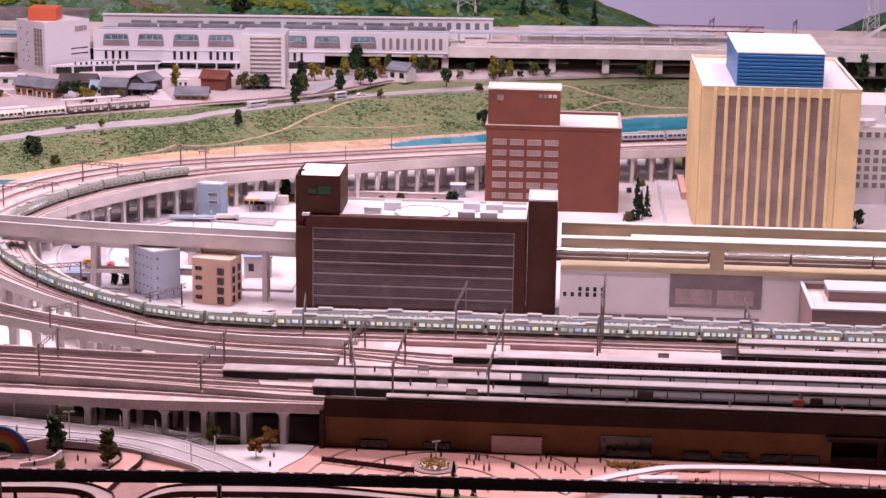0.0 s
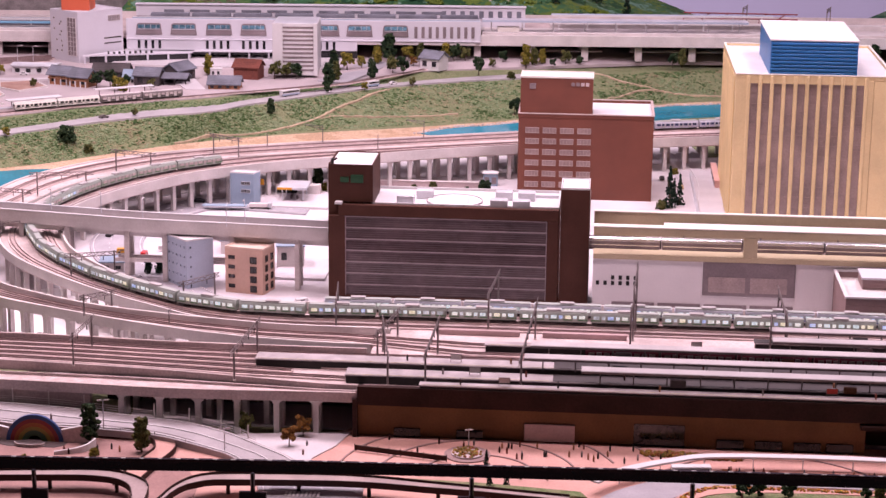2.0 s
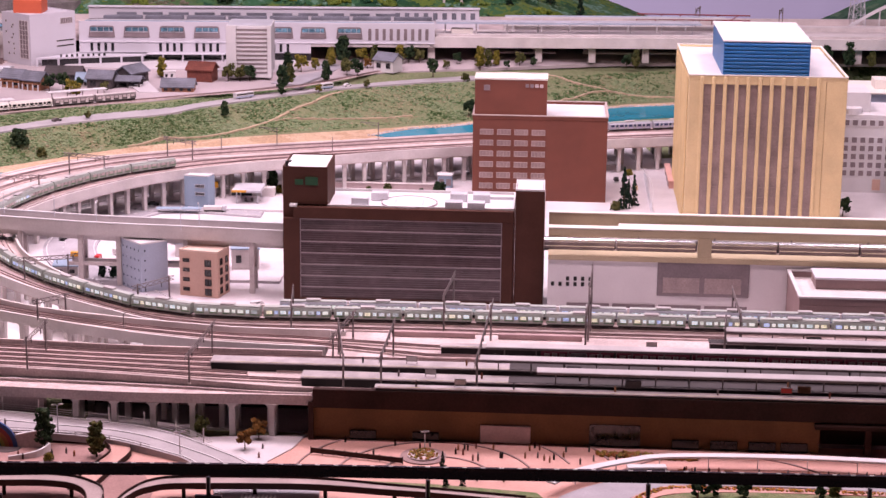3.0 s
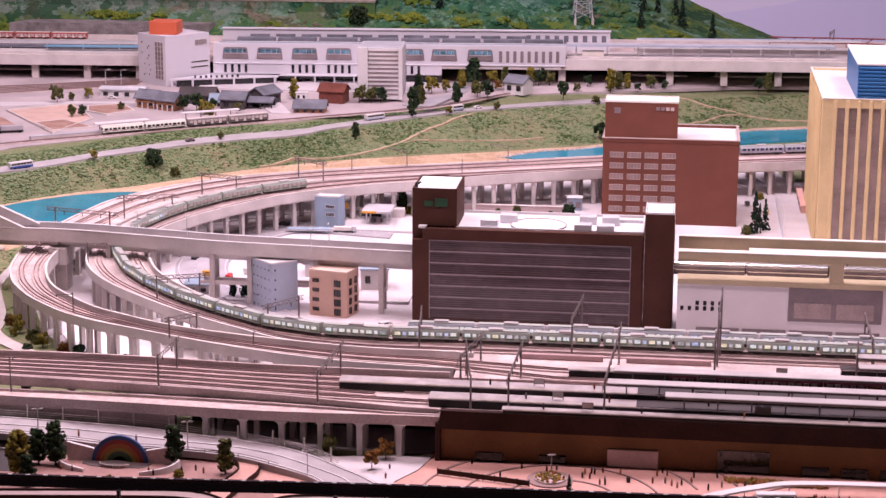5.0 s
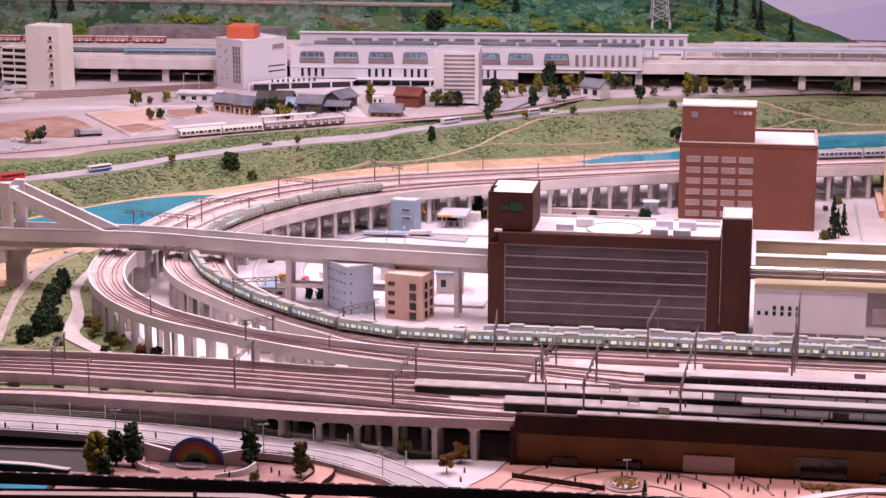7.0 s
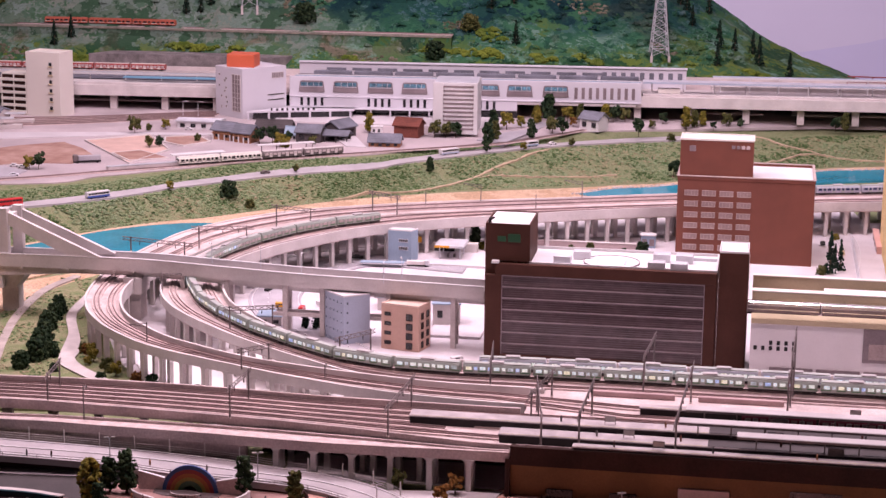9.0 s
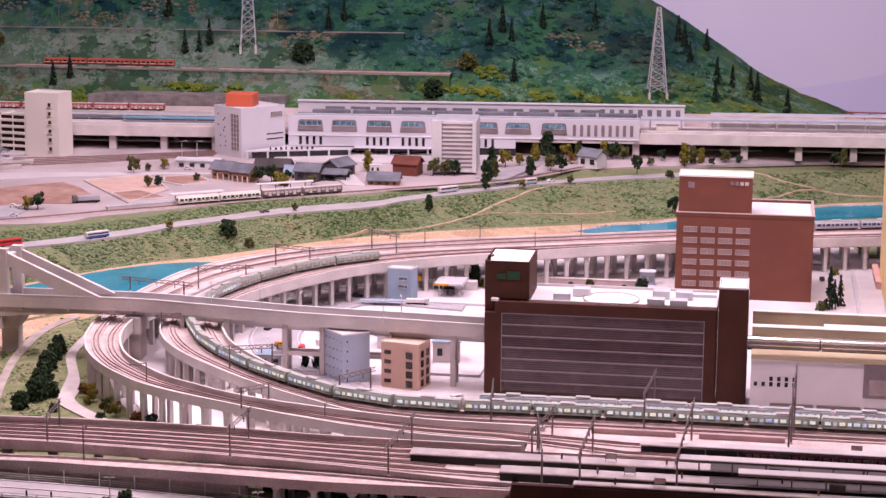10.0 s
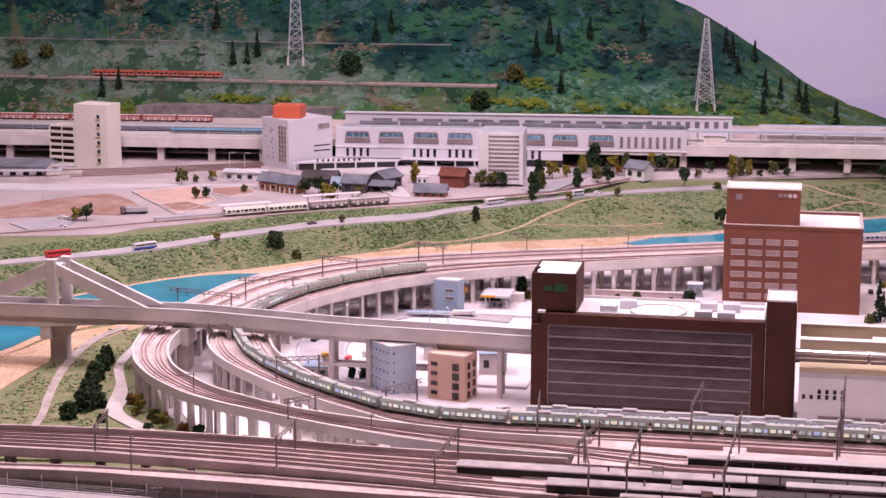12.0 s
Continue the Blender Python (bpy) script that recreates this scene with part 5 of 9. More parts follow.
for k in range(8):
    part("roof_light", bevelled(boxes((-2.92 + 0.27 * k, -2.67 + 0.27 * k, 0.30, 0.35, 0.212, 0.246)), 0.003), ROOFGREY, st, "dull grey roof light")
part("rear_hall", bevelled(boxes((-3.035, -0.467, 0.44, 0.47, 0.15, 0.283))), STATIONWHITE, st)
part("rear_roof", boxes((-3.04, -0.46, 0.43, 0.50, 0.283, 0.288)), STATIONWHITE, st)
for k in range(11):
    part("rear_opening", boxes((-2.85 + 0.17 * k, -2.72 + 0.17 * k, 0.436, 0.4395, 0.236, 0.252)), ROOFGREY, st)
for k in range(9):
    part("rear_slit", boxes((-1.02 + 0.062 * k, -0.99 + 0.062 * k, 0.436, 0.4395, 0.208, 0.258)), ROOFGREY, st)


def trapezoid():
    bm = bmesh.new()
    prof = [(-0.084, -0.037), (0.084, -0.037), (0.076, 0.030), (0.064, 0.037), (-0.064, 0.037), (-0.076, 0.030)]
    solid(bm, prof, -0.002, 0.004)
    bmesh.ops.rotate(bm, verts=bm.verts[:], matrix=Matrix.Rotation(radians(90), 3, "X"))
    return mesh("trapezoid_window", bm, GREYGLASS)


WINDOWBLUE = material("blue_grey_glass", (0.12, 0.25, 0.33), 0.2, vary=0.4, scale=30, bump=0.0)
trap = trapezoid()
pane = mesh("pane", boxes((-0.070, 0.070, -0.0052, -0.0032, 0.003, 0.027)), WINDOWBLUE)
post = mesh("mullion", boxes((-0.0012, 0.0012, -0.0066, -0.0053, -0.003, 0.028)), STEELWHITE)
slat = mesh("transom", boxes((-0.072, 0.072, -0.0058, -0.0035, -0.003, 0.0005)), STEELWHITE)
lowp = mesh("lower_pane", boxes((-0.075, 0.075, -0.0050, -0.0033, -0.033, -0.005)), GREYGLASS)
for x in (-2.885, -2.665, -2.44, -2.22, -1.755, -1.545, -1.315):
    w = part("trapezoid_window", trap, None, st, "trapezoid window with blue glass")
    w.location = (x, -0.031, 0.190)
    for nm, d in (("pane", pane), ("transom", slat), ("lower_pane", lowp)):
        part(nm, d, None, w)
    for dx in (-0.028, 0.012, 0.046):
        part("mullion", post, None, w).location.x = dx
slit = mesh("slit_window", boxes((-0.0085, 0.0085, -0.003, 0.003, -0.026, 0.026)), DARKGLASS)
spots = [x0 + 0.044 * k for x0 in (-2.95, -2.515, -2.285) for k in range(4)] + [-1.795 + 0.044 * k for k in range(3)]
windows(st, slit, [(x, -0.034, 0.092) for x in spots], "dark slit window", name="slit_window")
tall = mesh("tall_slit", boxes((-0.010, 0.010, -0.003, 0.003, -0.036, 0.036)), GREYGLASS)
windows(st, tall, [(-1.185 + 0.0455 * k, -0.031, 0.182) for k in range(9)], "tall grey slit window", name="tall_slit")
into = B.inverted()


def in_station(pts):
    return [(into @ Vector((x, y, T))).to_2d() for x, y in pts]


porch = part("entrance_canopy", mesh("entrance_canopy", bmesh.new(), STATIONWHITE), None, st)
bm = bmesh.new()
solid(bm, in_station([(-3.222, 11.862), (-2.66, 12.072), (-2.58, 12.10), (-2.58, 12.19), (-3.0, 12.13), (-3.20, 11.905)]), 0.050, 0.060)
bmesh.ops.recalc_face_normals(bm, faces=bm.faces[:])
bm.to_mesh(porch.data)
bm.free()
bm = bmesh.new()
solid(bm, in_station([(-3.19, 11.90), (-2.60, 12.12), (-2.60, 12.135), (-3.19, 11.915)]), 0.0, 0.0495)
part("porch_glazing", bm, DARKGLASS, st, "dark glazed entrance front")
for k in range(6):
    p = Vector(in_station([(-3.212, 11.872)])[0]).lerp(Vector(in_station([(-2.60, 12.10)])[0]), k / 5)
    part("canopy_post", boxes((p.x - 0.006, p.x + 0.006, p.y - 0.005, p.y + 0.005, 0.0, 0.050)), STATIONWHITE, st)
for k in range(9):
    p = Vector(in_station([(-3.07, 11.922)])[0]).lerp(Vector(in_station([(-2.82, 12.016)])[0]), k / 8)
    part("sign_bar", boxes((p.x - 0.008, p.x + (0.006 if k % 3 else 0.002), p.y - 0.0015, p.y + 0.0015, 0.061, 0.061 + (0.018, 0.014, 0.016)[k % 3])), BLACK, st)


pf = back("upper_platform", "pale platform with long canopy on the viaduct", "platform")
part("platform", bevelled(boxes((-0.76, 4.2, 0.05, 0.18, 0.150, 0.175))), PALE, pf)
part("canopy", bevelled(boxes((-0.76, 0.95, 0.06, 0.17, 0.245, 0.252))), STEELWHITE, pf)
part("canopy_edge", boxes((-0.76, 0.95, 0.055, 0.06, 0.240, 0.252)), PALEBLUE, pf)
for k in range(9):
    part("canopy_post", rods(((-0.70 + 0.2 * k, 0.115, 0.175), (-0.70 + 0.2 * k, 0.115, 0.245), 0.004)), WHITE, pf)
part("kiosk", bevelled(boxes((-0.66, -0.52, 0.09, 0.15, 0.175, 0.205))), CREAM, pf)
part("track_bed", boxes((-0.76, 4.2, 0.19, 0.42, 0.150, 0.155)), CONCRETE, pf)
part("rear_platform", boxes((-0.3, 4.2, 0.44, 0.55, 0.150, 0.178)), PALE, pf)
part("rear_canopy", boxes((-0.3, 1.15, 0.30, 0.37, 0.252, 0.258)), PALEBLUE, pf, "pale blue rear canopy")
part("rear_canopy_edge", boxes((-0.3, 1.15, 0.296, 0.30, 0.248, 0.259)), WHITE, pf)
for k in range(8):
    part("rear_post", rods(((-0.25 + 0.19 * k, 0.335, 0.155), (-0.25 + 0.19 * k, 0.335, 0.252), 0.0035)), WHITE, pf)
SKYBLUE = material("sky_blue_sheet", (0.16, 0.36, 0.52), 0.5, vary=0.06)
pl = back("west_platform", "pale platform with blue canopy on the viaduct", "platform")
part("platform", bevelled(boxes((-6.3, -3.5, 0.05, 0.18, 0.150, 0.175))), PALE, pl)
part("canopy", bevelled(boxes((-4.15, -3.45, 0.085, 0.145, 0.200, 0.207))), SKYBLUE, pl, "light blue canopy")
part("canopy", bevelled(boxes((-6.3, -3.45, 0.26, 0.32, 0.203, 0.210))), STEELWHITE, pl, "pale grey canopy")
part("canopy_edge", boxes((-6.3, -3.45, 0.255, 0.26, 0.199, 0.211)), WHITE, pl)
for y0, y1 in ((0.19, 0.235), (0.36, 0.42), (0.46, 0.54)):
    part("track_bed", boxes((-6.3, -3.45, y0, y1, 0.150, 0.158)), ROOFGREY, pl)
for k in range(12):
    part("canopy_post", rods(((-6.1 + 0.24 * k, 0.29, 0.15), (-6.1 + 0.24 * k, 0.29, 0.203), 0.004)), WHITE, pl)

# white tower block with orange roof box
wt, g = block("white_tower", [(-3.475, 12.05), (-3.254, 11.89), (-3.03, 12.14), (-3.25, 12.30)], T + 0.318, STATIONWHITE, "white station tower with orange rooftop box", roof=STATIONWHITE)
grid = framed_window(0.085, 0.24, PALE, GREYGLASS, 0.004, bars=2, edge=0.003)
on_face(wt, g[0], g[1], grid, [(0.78, T + 0.165)], label="tall grey window grid")
transom = mesh("transom", boxes((-0.040, 0.040, -0.0052, -0.0042, -0.0015, 0.0015)), PALE)
on_face(wt, g[0], g[1], transom, [(0.78, T + 0.075 + 0.03 * j) for j in range(7)], name="transom")
dot2 = framed_window(0.014, 0.014, PALE, DARKGLASS, 0.002, edge=0.0015)
on_face(wt, g[0], g[1], dot2, [(0.15 + 0.2 * (j % 2) * 1.0 + 0.08 * (j // 4), T + 0.27 - 0.034 * j) for j in range(7)] + [(0.40, T + 0.25 - 0.06 * j) for j in range(4)])
vent = framed_window(0.09, 0.038, PALE, GREYGLASS, 0.003, bars=6)
strip_w = framed_window(0.13, 0.010, PALE, BLACK, 0.002, edge=0.001)
on_face(wt, g[1], g[2], vent, [(0.80, T + 0.268)])
on_face(wt, g[1], g[2], strip_w, [(0.76, T + 0.145), (0.76, T + 0.112)])
part("roof_box", bevelled(boxes((-0.135, 0.045, -0.09, 0.06, T + 0.32, T + 0.402)), 0.003), ORANGE, wt, "bright orange rooftop box")
an = thing("white_annex", pose(-1.86, 11.80, T, 0, 0, 4), "white annex with stacked horizontal slits", "building")
part("body", bevelled(boxes((-0.135, 0.135, -0.14, 0.16, 0, 0.315))), WHITE, an)
part("stair_core", bevelled(boxes((-0.137, -0.075, -0.155, -0.139, 0, 0.32))), WHITE, an)
part("end_fin", bevelled(boxes((0.112, 0.137, -0.155, -0.139, 0, 0.32))), WHITE, an)
for k in range(11):
    part("slit", boxes((-0.075, 0.112, -0.1435, -0.1395, 0.028 + 0.026 * k, 0.038 + 0.026 * k)), GREYGLASS, an, "grey horizontal slit")
part("roof", boxes((-0.13, 0.13, -0.13, 0.155, 0.315, 0.318)), STEELWHITE, an)

# cream apartment house
ap = thing("cream_apartments", pose(-4.50, 11.78, T, 0, 0, -9), "cream apartment house with balcony rows", "apartment house")
part("tower", bevelled(boxes((-0.115, 0.125, -0.075, 0.10, 0, 0.405))), CREAM, ap)
part("tower_rim", rim(-0.115, 0.125, -0.075, 0.10, 0.405, 0.415), CREAM, ap)
part("wing", bevelled(boxes((-0.30, -0.117, -0.06, 0.10, 0, 0.262))), CREAM, ap)
part("wing_rim", rim(-0.30, -0.117, -0.06, 0.10, 0.262, 0.270), CREAM, ap)
for k in range(6):
    part("window", boxes((0.052, 0.070, -0.0785, -0.0745, 0.050 + 0.056 * k, 0.072 + 0.056 * k)), DARKGLASS, ap)
    part("window_box", bevelled(boxes((0.045, 0.077, -0.084, -0.0752, 0.042 + 0.056 * k, 0.049 + 0.056 * k)), 0.001), BEIGE, ap)
for k in range(6):
    part("balcony", bevelled(boxes((-0.302, -0.122, -0.078, -0.0605, 0.018 + 0.041 * k, 0.034 + 0.041 * k))), CREAM, ap)
    part("recess", boxes((-0.298, -0.125, -0.0635, -0.0602, 0.035 + 0.041 * k, 0.056 + 0.041 * k)), DARKBAND, ap, "dark balcony recess")
for x in (-0.300, -0.212, -0.124):
    part("balcony_fin", bevelled(boxes((x, x + 0.004, -0.0745, -0.0605, 0.0, 0.262))), CREAM, ap)


# ---- houses of the upper town ----
def house(x, y, turn, w, d, h, wall, roof, label, name="house", ridge=0.036, eaves=0.010, doors=2):
    top = thing(name, pose(x, y, town_z(x, y), 0, 0, turn), label, "house", "houses of the upper town")
    bm = bmesh.new()
    prof = [(-d / 2, 0), (d / 2, 0), (d / 2, h), (0, h + ridge * 0.9), (-d / 2, h)]
    a = [bm.verts.new((-w / 2, y2, z2)) for y2, z2 in prof]
    b = [bm.verts.new((w / 2, y2, z2)) for y2, z2 in prof]
    bm.faces.new(a[::-1])
    bm.faces.new(b)
    for i in range(5):
        bm.faces.new((a[i], a[(i + 1) % 5], b[(i + 1) % 5], b[i]))
    part("house_body", bm, wall, top)
    for s in (-1, 1):
        bm = bmesh.new()
        e, k = eaves, ridge / (d / 2)
        y0, z0 = s * (d / 2 + e), h - e * k + 0.002
        pts = [(y0, z0), (0, h + ridge), (0, h + ridge + 0.007), (y0, z0 + 0.007)]
        va = [bm.verts.new((-w / 2 - e, p, q)) for p, q in pts]
        vb = [bm.verts.new((w / 2 + e, p, q)) for p, q in pts]
        bm.faces.new(va)
        bm.faces.new(vb[::-1])
        for i in range(4):
            bm.faces.new((va[i], va[(i + 1) % 4], vb[(i + 1) % 4], vb[i]))
        slope = part("roof_slope", bm, roof, top)
        for k2 in range(1, 5):
            u = k2 / 5
            yy, zz = y0 * (1 - u), z0 + (h + ridge - z0) * u + 0.007
            part("tile_course", rods(((-w / 2 - e, yy, zz), (w / 2 + e, yy, zz), 0.0016), n=4), roof, slope)
    part("ridge", rods(((-w / 2 - e, 0, h + ridge + 0.006), (w / 2 + e, 0, h + ridge + 0.006), 0.004)), roof, top)
    for k in range(doors):
        xx = -w / 2 + w * (k + 0.5) / doors
        part("window", boxes((xx - w / doors * 0.22, xx + w / doors * 0.22, -d / 2 - 0.003, -d / 2 + 0.001, h * 0.35, h * 0.78)), DARKGLASS, top)
    return top


SLATEWALL = material("dark_slate_boards", (0.075, 0.062, 0.065), 0.8, vary=0.2)
house(-2.13, 11.62, -8, 0.155, 0.12, 0.078, BARN, BARN, "dark red barn with a dark roof", doors=0)
house(-2.675, 11.31, -6, 0.15, 0.11, 0.066, SLATEWALL, ROOFGREY, "dark boarded house with grey tiled roof")
house(-2.525, 11.45, 62, 0.16, 0.12, 0.080, SLATEWALL, ROOFGREY, "dark grey house with tiled roof")
house(-2.94, 11.48, 2, 0.21, 0.12, 0.058, SLATEWALL, SLATEWALL, "low dark house with dull roof", doors=3)
house(-2.79, 11.33, 0, 0.07, 0.07, 0.046, PALE, LIGHTBLUE, "small house with blue roof")
house(-2.205, 11.25, 2, 0.185, 0.10, 0.036, TIMBER, ROOFGREY, "small country station house with grey roof", doors=4)
house(-1.04, 12.10, -28, 0.14, 0.11, 0.075, WHITE, ROOFGREY, "white timber-framed house with grey roof")
house(-3.45, 11.62, 0, 0.27, 0.11, 0.052, WHITE, STEELWHITE, "low white garage with pale roof", ridge=0.010, doors=4)
house(-4.85, 11.35, 3, 0.42, 0.22, 0.075, PALE, ROOFGREY, "long shed with grey-blue roof", ridge=0.03, doors=5)


def shop_house(x, y, turn, w, d=0.105, h=0.068):
    """A timber shop with white porch posts under a tiled roof."""
    top = house(x, y, turn, w, d, h, TIMBER, ROOFGREY, "old timber shop house with white porch posts", doors=2, eaves=0.014)
    part("porch_beam", bevelled(boxes((-w / 2, w / 2, -d / 2 - 0.012, -d / 2 - 0.006, h * 0.62, h * 0.74)), 0.001), TIMBER, top)
    for k in range(4):
        xx = -w / 2 + 0.006 + (w - 0.012) * k / 3
        part("porch_post", boxes((xx - 0.003, xx + 0.003, -d / 2 - 0.012, -d / 2 - 0.006, 0.0, h * 0.62)), WHITE, top)


shop_house(-3.185, 11.275, -18, 0.135)
shop_house(-3.045, 11.205, -18, 0.118)
shed = thing("open_car_shed", pose(-2.515, 11.335, town_z(-2.515, 11.335) + 0.006, 0, 0, -3), "open car shed with a grey tiled roof", "shed")
for x in (-0.068, 0.0, 0.068):
    for y in (-0.042, 0.042):
        part("post", boxes((x - 0.003, x + 0.003, y - 0.003, y + 0.003, 0.0, 0.042)), SLATEWALL, shed)
part("back_wall", boxes((-0.068, 0.068, 0.0455, 0.049, 0.0, 0.042)), SLATEWALL, shed)
for side in (-1, 1):
    bm = bmesh.new()
    slope = [(-0.080, side * 0.058, 0.040), (0.080, side * 0.058, 0.040), (0.080, 0.0, 0.066), (-0.080, 0.0, 0.066)]
    lo = [bm.verts.new(p) for p in slope]
    hi = [bm.verts.new((x, y, z + 0.005)) for x, y, z in slope]
    bm.faces.new(lo)
    bm.faces.new(hi)
    for k in range(4):
        bm.faces.new((lo[k], lo[(k + 1) % 4], hi[(k + 1) % 4], hi[k]))
    part("roof_slope", bm, ROOFGREY, shed)
booth = thing("white_booth", pose(-2.335, 11.64, town_z(-2.335, 11.64) + 0.006, 0, 0, 8), "small white booth with open counter", "booth")
part("body", bevelled(boxes((-0.034, 0.034, -0.02, 0.02, 0, 0.048))), WHITE, booth)
part("roof", bevelled(boxes((-0.038, 0.038, -0.024, 0.024, 0.048, 0.053))), WHITE, booth)
for x in (-0.018, 0.014):
    part("window", boxes((x - 0.007, x + 0.007, -0.022, -0.0195, 0.016, 0.036)), DARKGLASS, booth)

# blocks behind the tower
w1 = thing("white_office", pose(1.58, 9.75, 0), "white office with rounded corner tower", "office block")
part("body", bevelled(boxes((-0.20, 0.9, -0.12, 0.25, 0, 0.40))), WHITE, w1)
part("upper_storey", bevelled(boxes((-0.17, 0.0, -0.05, 0.2, 0.40, 0.50))), WHITE, w1)
bm = bmesh.new()
solid(bm, disc(-0.10, -0.07, 0.055, 20), 0.40, 0.43)
part("round_hood", bm, WHITE, w1)
ww = framed_window(0.03, 0.032, WHITE, GREYGLASS, 0.003)
windows(w1, ww, [(-0.165 + 0.042 * i, -0.12, 0.36 - (0.0 if j == 0 else 0.045 + 0.042 * j)) for i in range(14) for j in range(6)], "grey office window")
part("shop_sign", boxes((0.02, 0.06, -0.124, -0.1205, 0.02, 0.075)), PEACH, w1)
w2 = thing("grey_office_tower", pose(2.05, 9.45, 0), "plain pale grey office tower", "office block")
part("body", bevelled(boxes((-0.36, 0.5, -0.2, 0.2, 0, 0.46))), PALEBLUE, w2)
part("roof", rim(-0.36, 0.5, -0.2, 0.2, 0.46, 0.472), WHITE, w2)
windows(w2, ww, [(-0.2 + 0.06 * i, -0.2, 0.40 - 0.055 * j) for i in range(10) for j in range(7)])
w3 = thing("low_hall", pose(1.95, 10.35, 0), "low pale hall with flat roof", "building")
part("body", bevelled(boxes((-0.40, 0.8, -0.1, 0.25, 0, 0.40))), PALEBLUE, w3)
part("roof", bevelled(boxes((-0.42, 0.82, -0.12, 0.27, 0.40, 0.41))), CREAM, w3)
part("roof_house", bevelled(boxes((-0.25, -0.10, 0.0, 0.12, 0.41, 0.46))), CREAM, w3)
SALMON = material("salmon_render", (0.62, 0.36, 0.31), 0.7, vary=0.06)
salmon_shop = thing("corner_shop", pose(0.597, 9.80, 0), "low salmon flat-roofed shop beside the yellow tower", "shop")
part("body", bevelled(boxes((-0.008, 0.018, -0.21, 0.22, 0, 0.046))), SALMON, salmon_shop)
part("roof", boxes((-0.011, 0.019, -0.213, 0.223, 0.046, 0.050)), SALMON, salmon_shop)
for k in range(3):
    part("window", bevelled(boxes((-0.0105, -0.0075, -0.17 + 0.13 * k, -0.10 + 0.13 * k, 0.014, 0.034)), 0.0008), GREYGLASS, salmon_shop)


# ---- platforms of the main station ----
# Also laid on covered platforms, with the canopy shade put into its colour.
PLATFORMDARK = material("dark_asphalt_and_canopy_shade", (0.055, 0.046, 0.048), 0.8, vary=0.12)
PLATFORMTOP = material("worn_platform_paving", (0.38, 0.34, 0.345), 0.8, vary=0.14, scale=16, fine=300)
CREAMLINE = material("faded_edge_line", (0.42, 0.33, 0.16), 0.7, vary=0.2)


def platform(x0, x1, y0, y1, label="long pale platform with sides painted dark for shade"):
    p = thing("platform", pose(x0, (y0 + y1) / 2, 0.161), label, "platform", "main station platforms")
    d = (y1 - y0) / 2
    # Black sides carry the shade of the track troughs in their colour.
    part("body", boxes((0.004, x1 - x0, -d + 0.003, d - 0.003, 0, 0.026)), BLACK, p, "platform side painted black for shade")
    part("surface", bevelled(boxes((0, x1 - x0, -d, d, 0.026, 0.031))), PLATFORMTOP, p)
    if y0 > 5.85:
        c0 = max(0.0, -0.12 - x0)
        # Dark layer stands for the shade below the canopy.
        part("covered_surface", boxes((c0, x1 - x0 - 0.01, -d + 0.002, d - 0.002, 0.031, 0.0325)), PLATFORMDARK, p, "canopy shade painted dark on the platform")
    part("edge_line", boxes((0.01, x1 - x0, -d + 0.004, -d + 0.006, 0.031, 0.0316)), CREAMLINE, p)
    return p


def canopy(x0, x1, y0, y1, z=0.232):
    c = thing("platform_canopy", pose(x0, (y0 + y1) / 2, 0.19), "long white platform canopy on thin posts", "canopy", "main station canopies")
    d = (y1 - y0) / 2
    part("roof", bevelled(boxes((0, x1 - x0, -d, d, z - 0.19, z - 0.184))), CANOPYGREY, c)
    part("gutter", boxes((0, x1 - x0, -d - 0.002, -d, z - 0.193, z - 0.186)), POLE, c)
    post = mesh("post", rods(((0, 0, 0.002), (0, 0, z - 0.19), 0.0022)), POLE)
    bench = mesh("bench", bevelled(boxes((-0.012, 0.012, -0.003, 0.003, 0.002, 0.010)), 0.001), TIMBER)
    for k in range(int((x1 - x0 - 0.1) / 0.105)):
        o = part("post", post, None, c)
        o.location.x = 0.06 + 0.105 * k
    part("kiosk", bevelled(boxes((0.28, 0.33, -0.008, 0.008, 0.002, 0.026))), POLE, c)
    part("kiosk", bevelled(boxes((0.82, 0.86, -0.008, 0.008, 0.002, 0.022))), TIMBER, c)
    return c


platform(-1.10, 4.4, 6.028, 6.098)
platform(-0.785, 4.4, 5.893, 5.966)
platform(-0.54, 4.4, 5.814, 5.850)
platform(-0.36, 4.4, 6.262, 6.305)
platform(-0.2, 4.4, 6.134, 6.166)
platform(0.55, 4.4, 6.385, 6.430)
canopy(-0.20, 4.3, 6.125, 6.175)
canopy(-0.215, 4.3, 5.975, 6.025, 0.236)
canopy(-0.03, 4.3, 5.855, 5.905, 0.238)
canopy(0.60, 4.3, 6.380, 6.430)
canopy(0.60, 4.3, 6.262, 6.312)
SCREENPINK = material("mauve_pink_screen", (0.42, 0.29, 0.29), 0.7, vary=0.08)
for x0, x1 in ((-0.54, -0.25), (-0.17, 0.12)):
    w = thing("track_screen", pose(x0, 6.46, 0.161), "low pink-brown screen between the tracks", "screen", "track screens")
    part("panel", bevelled(boxes((0, x1 - x0, 0, 0.02, 0, 0.019))), SCREENPINK, w)
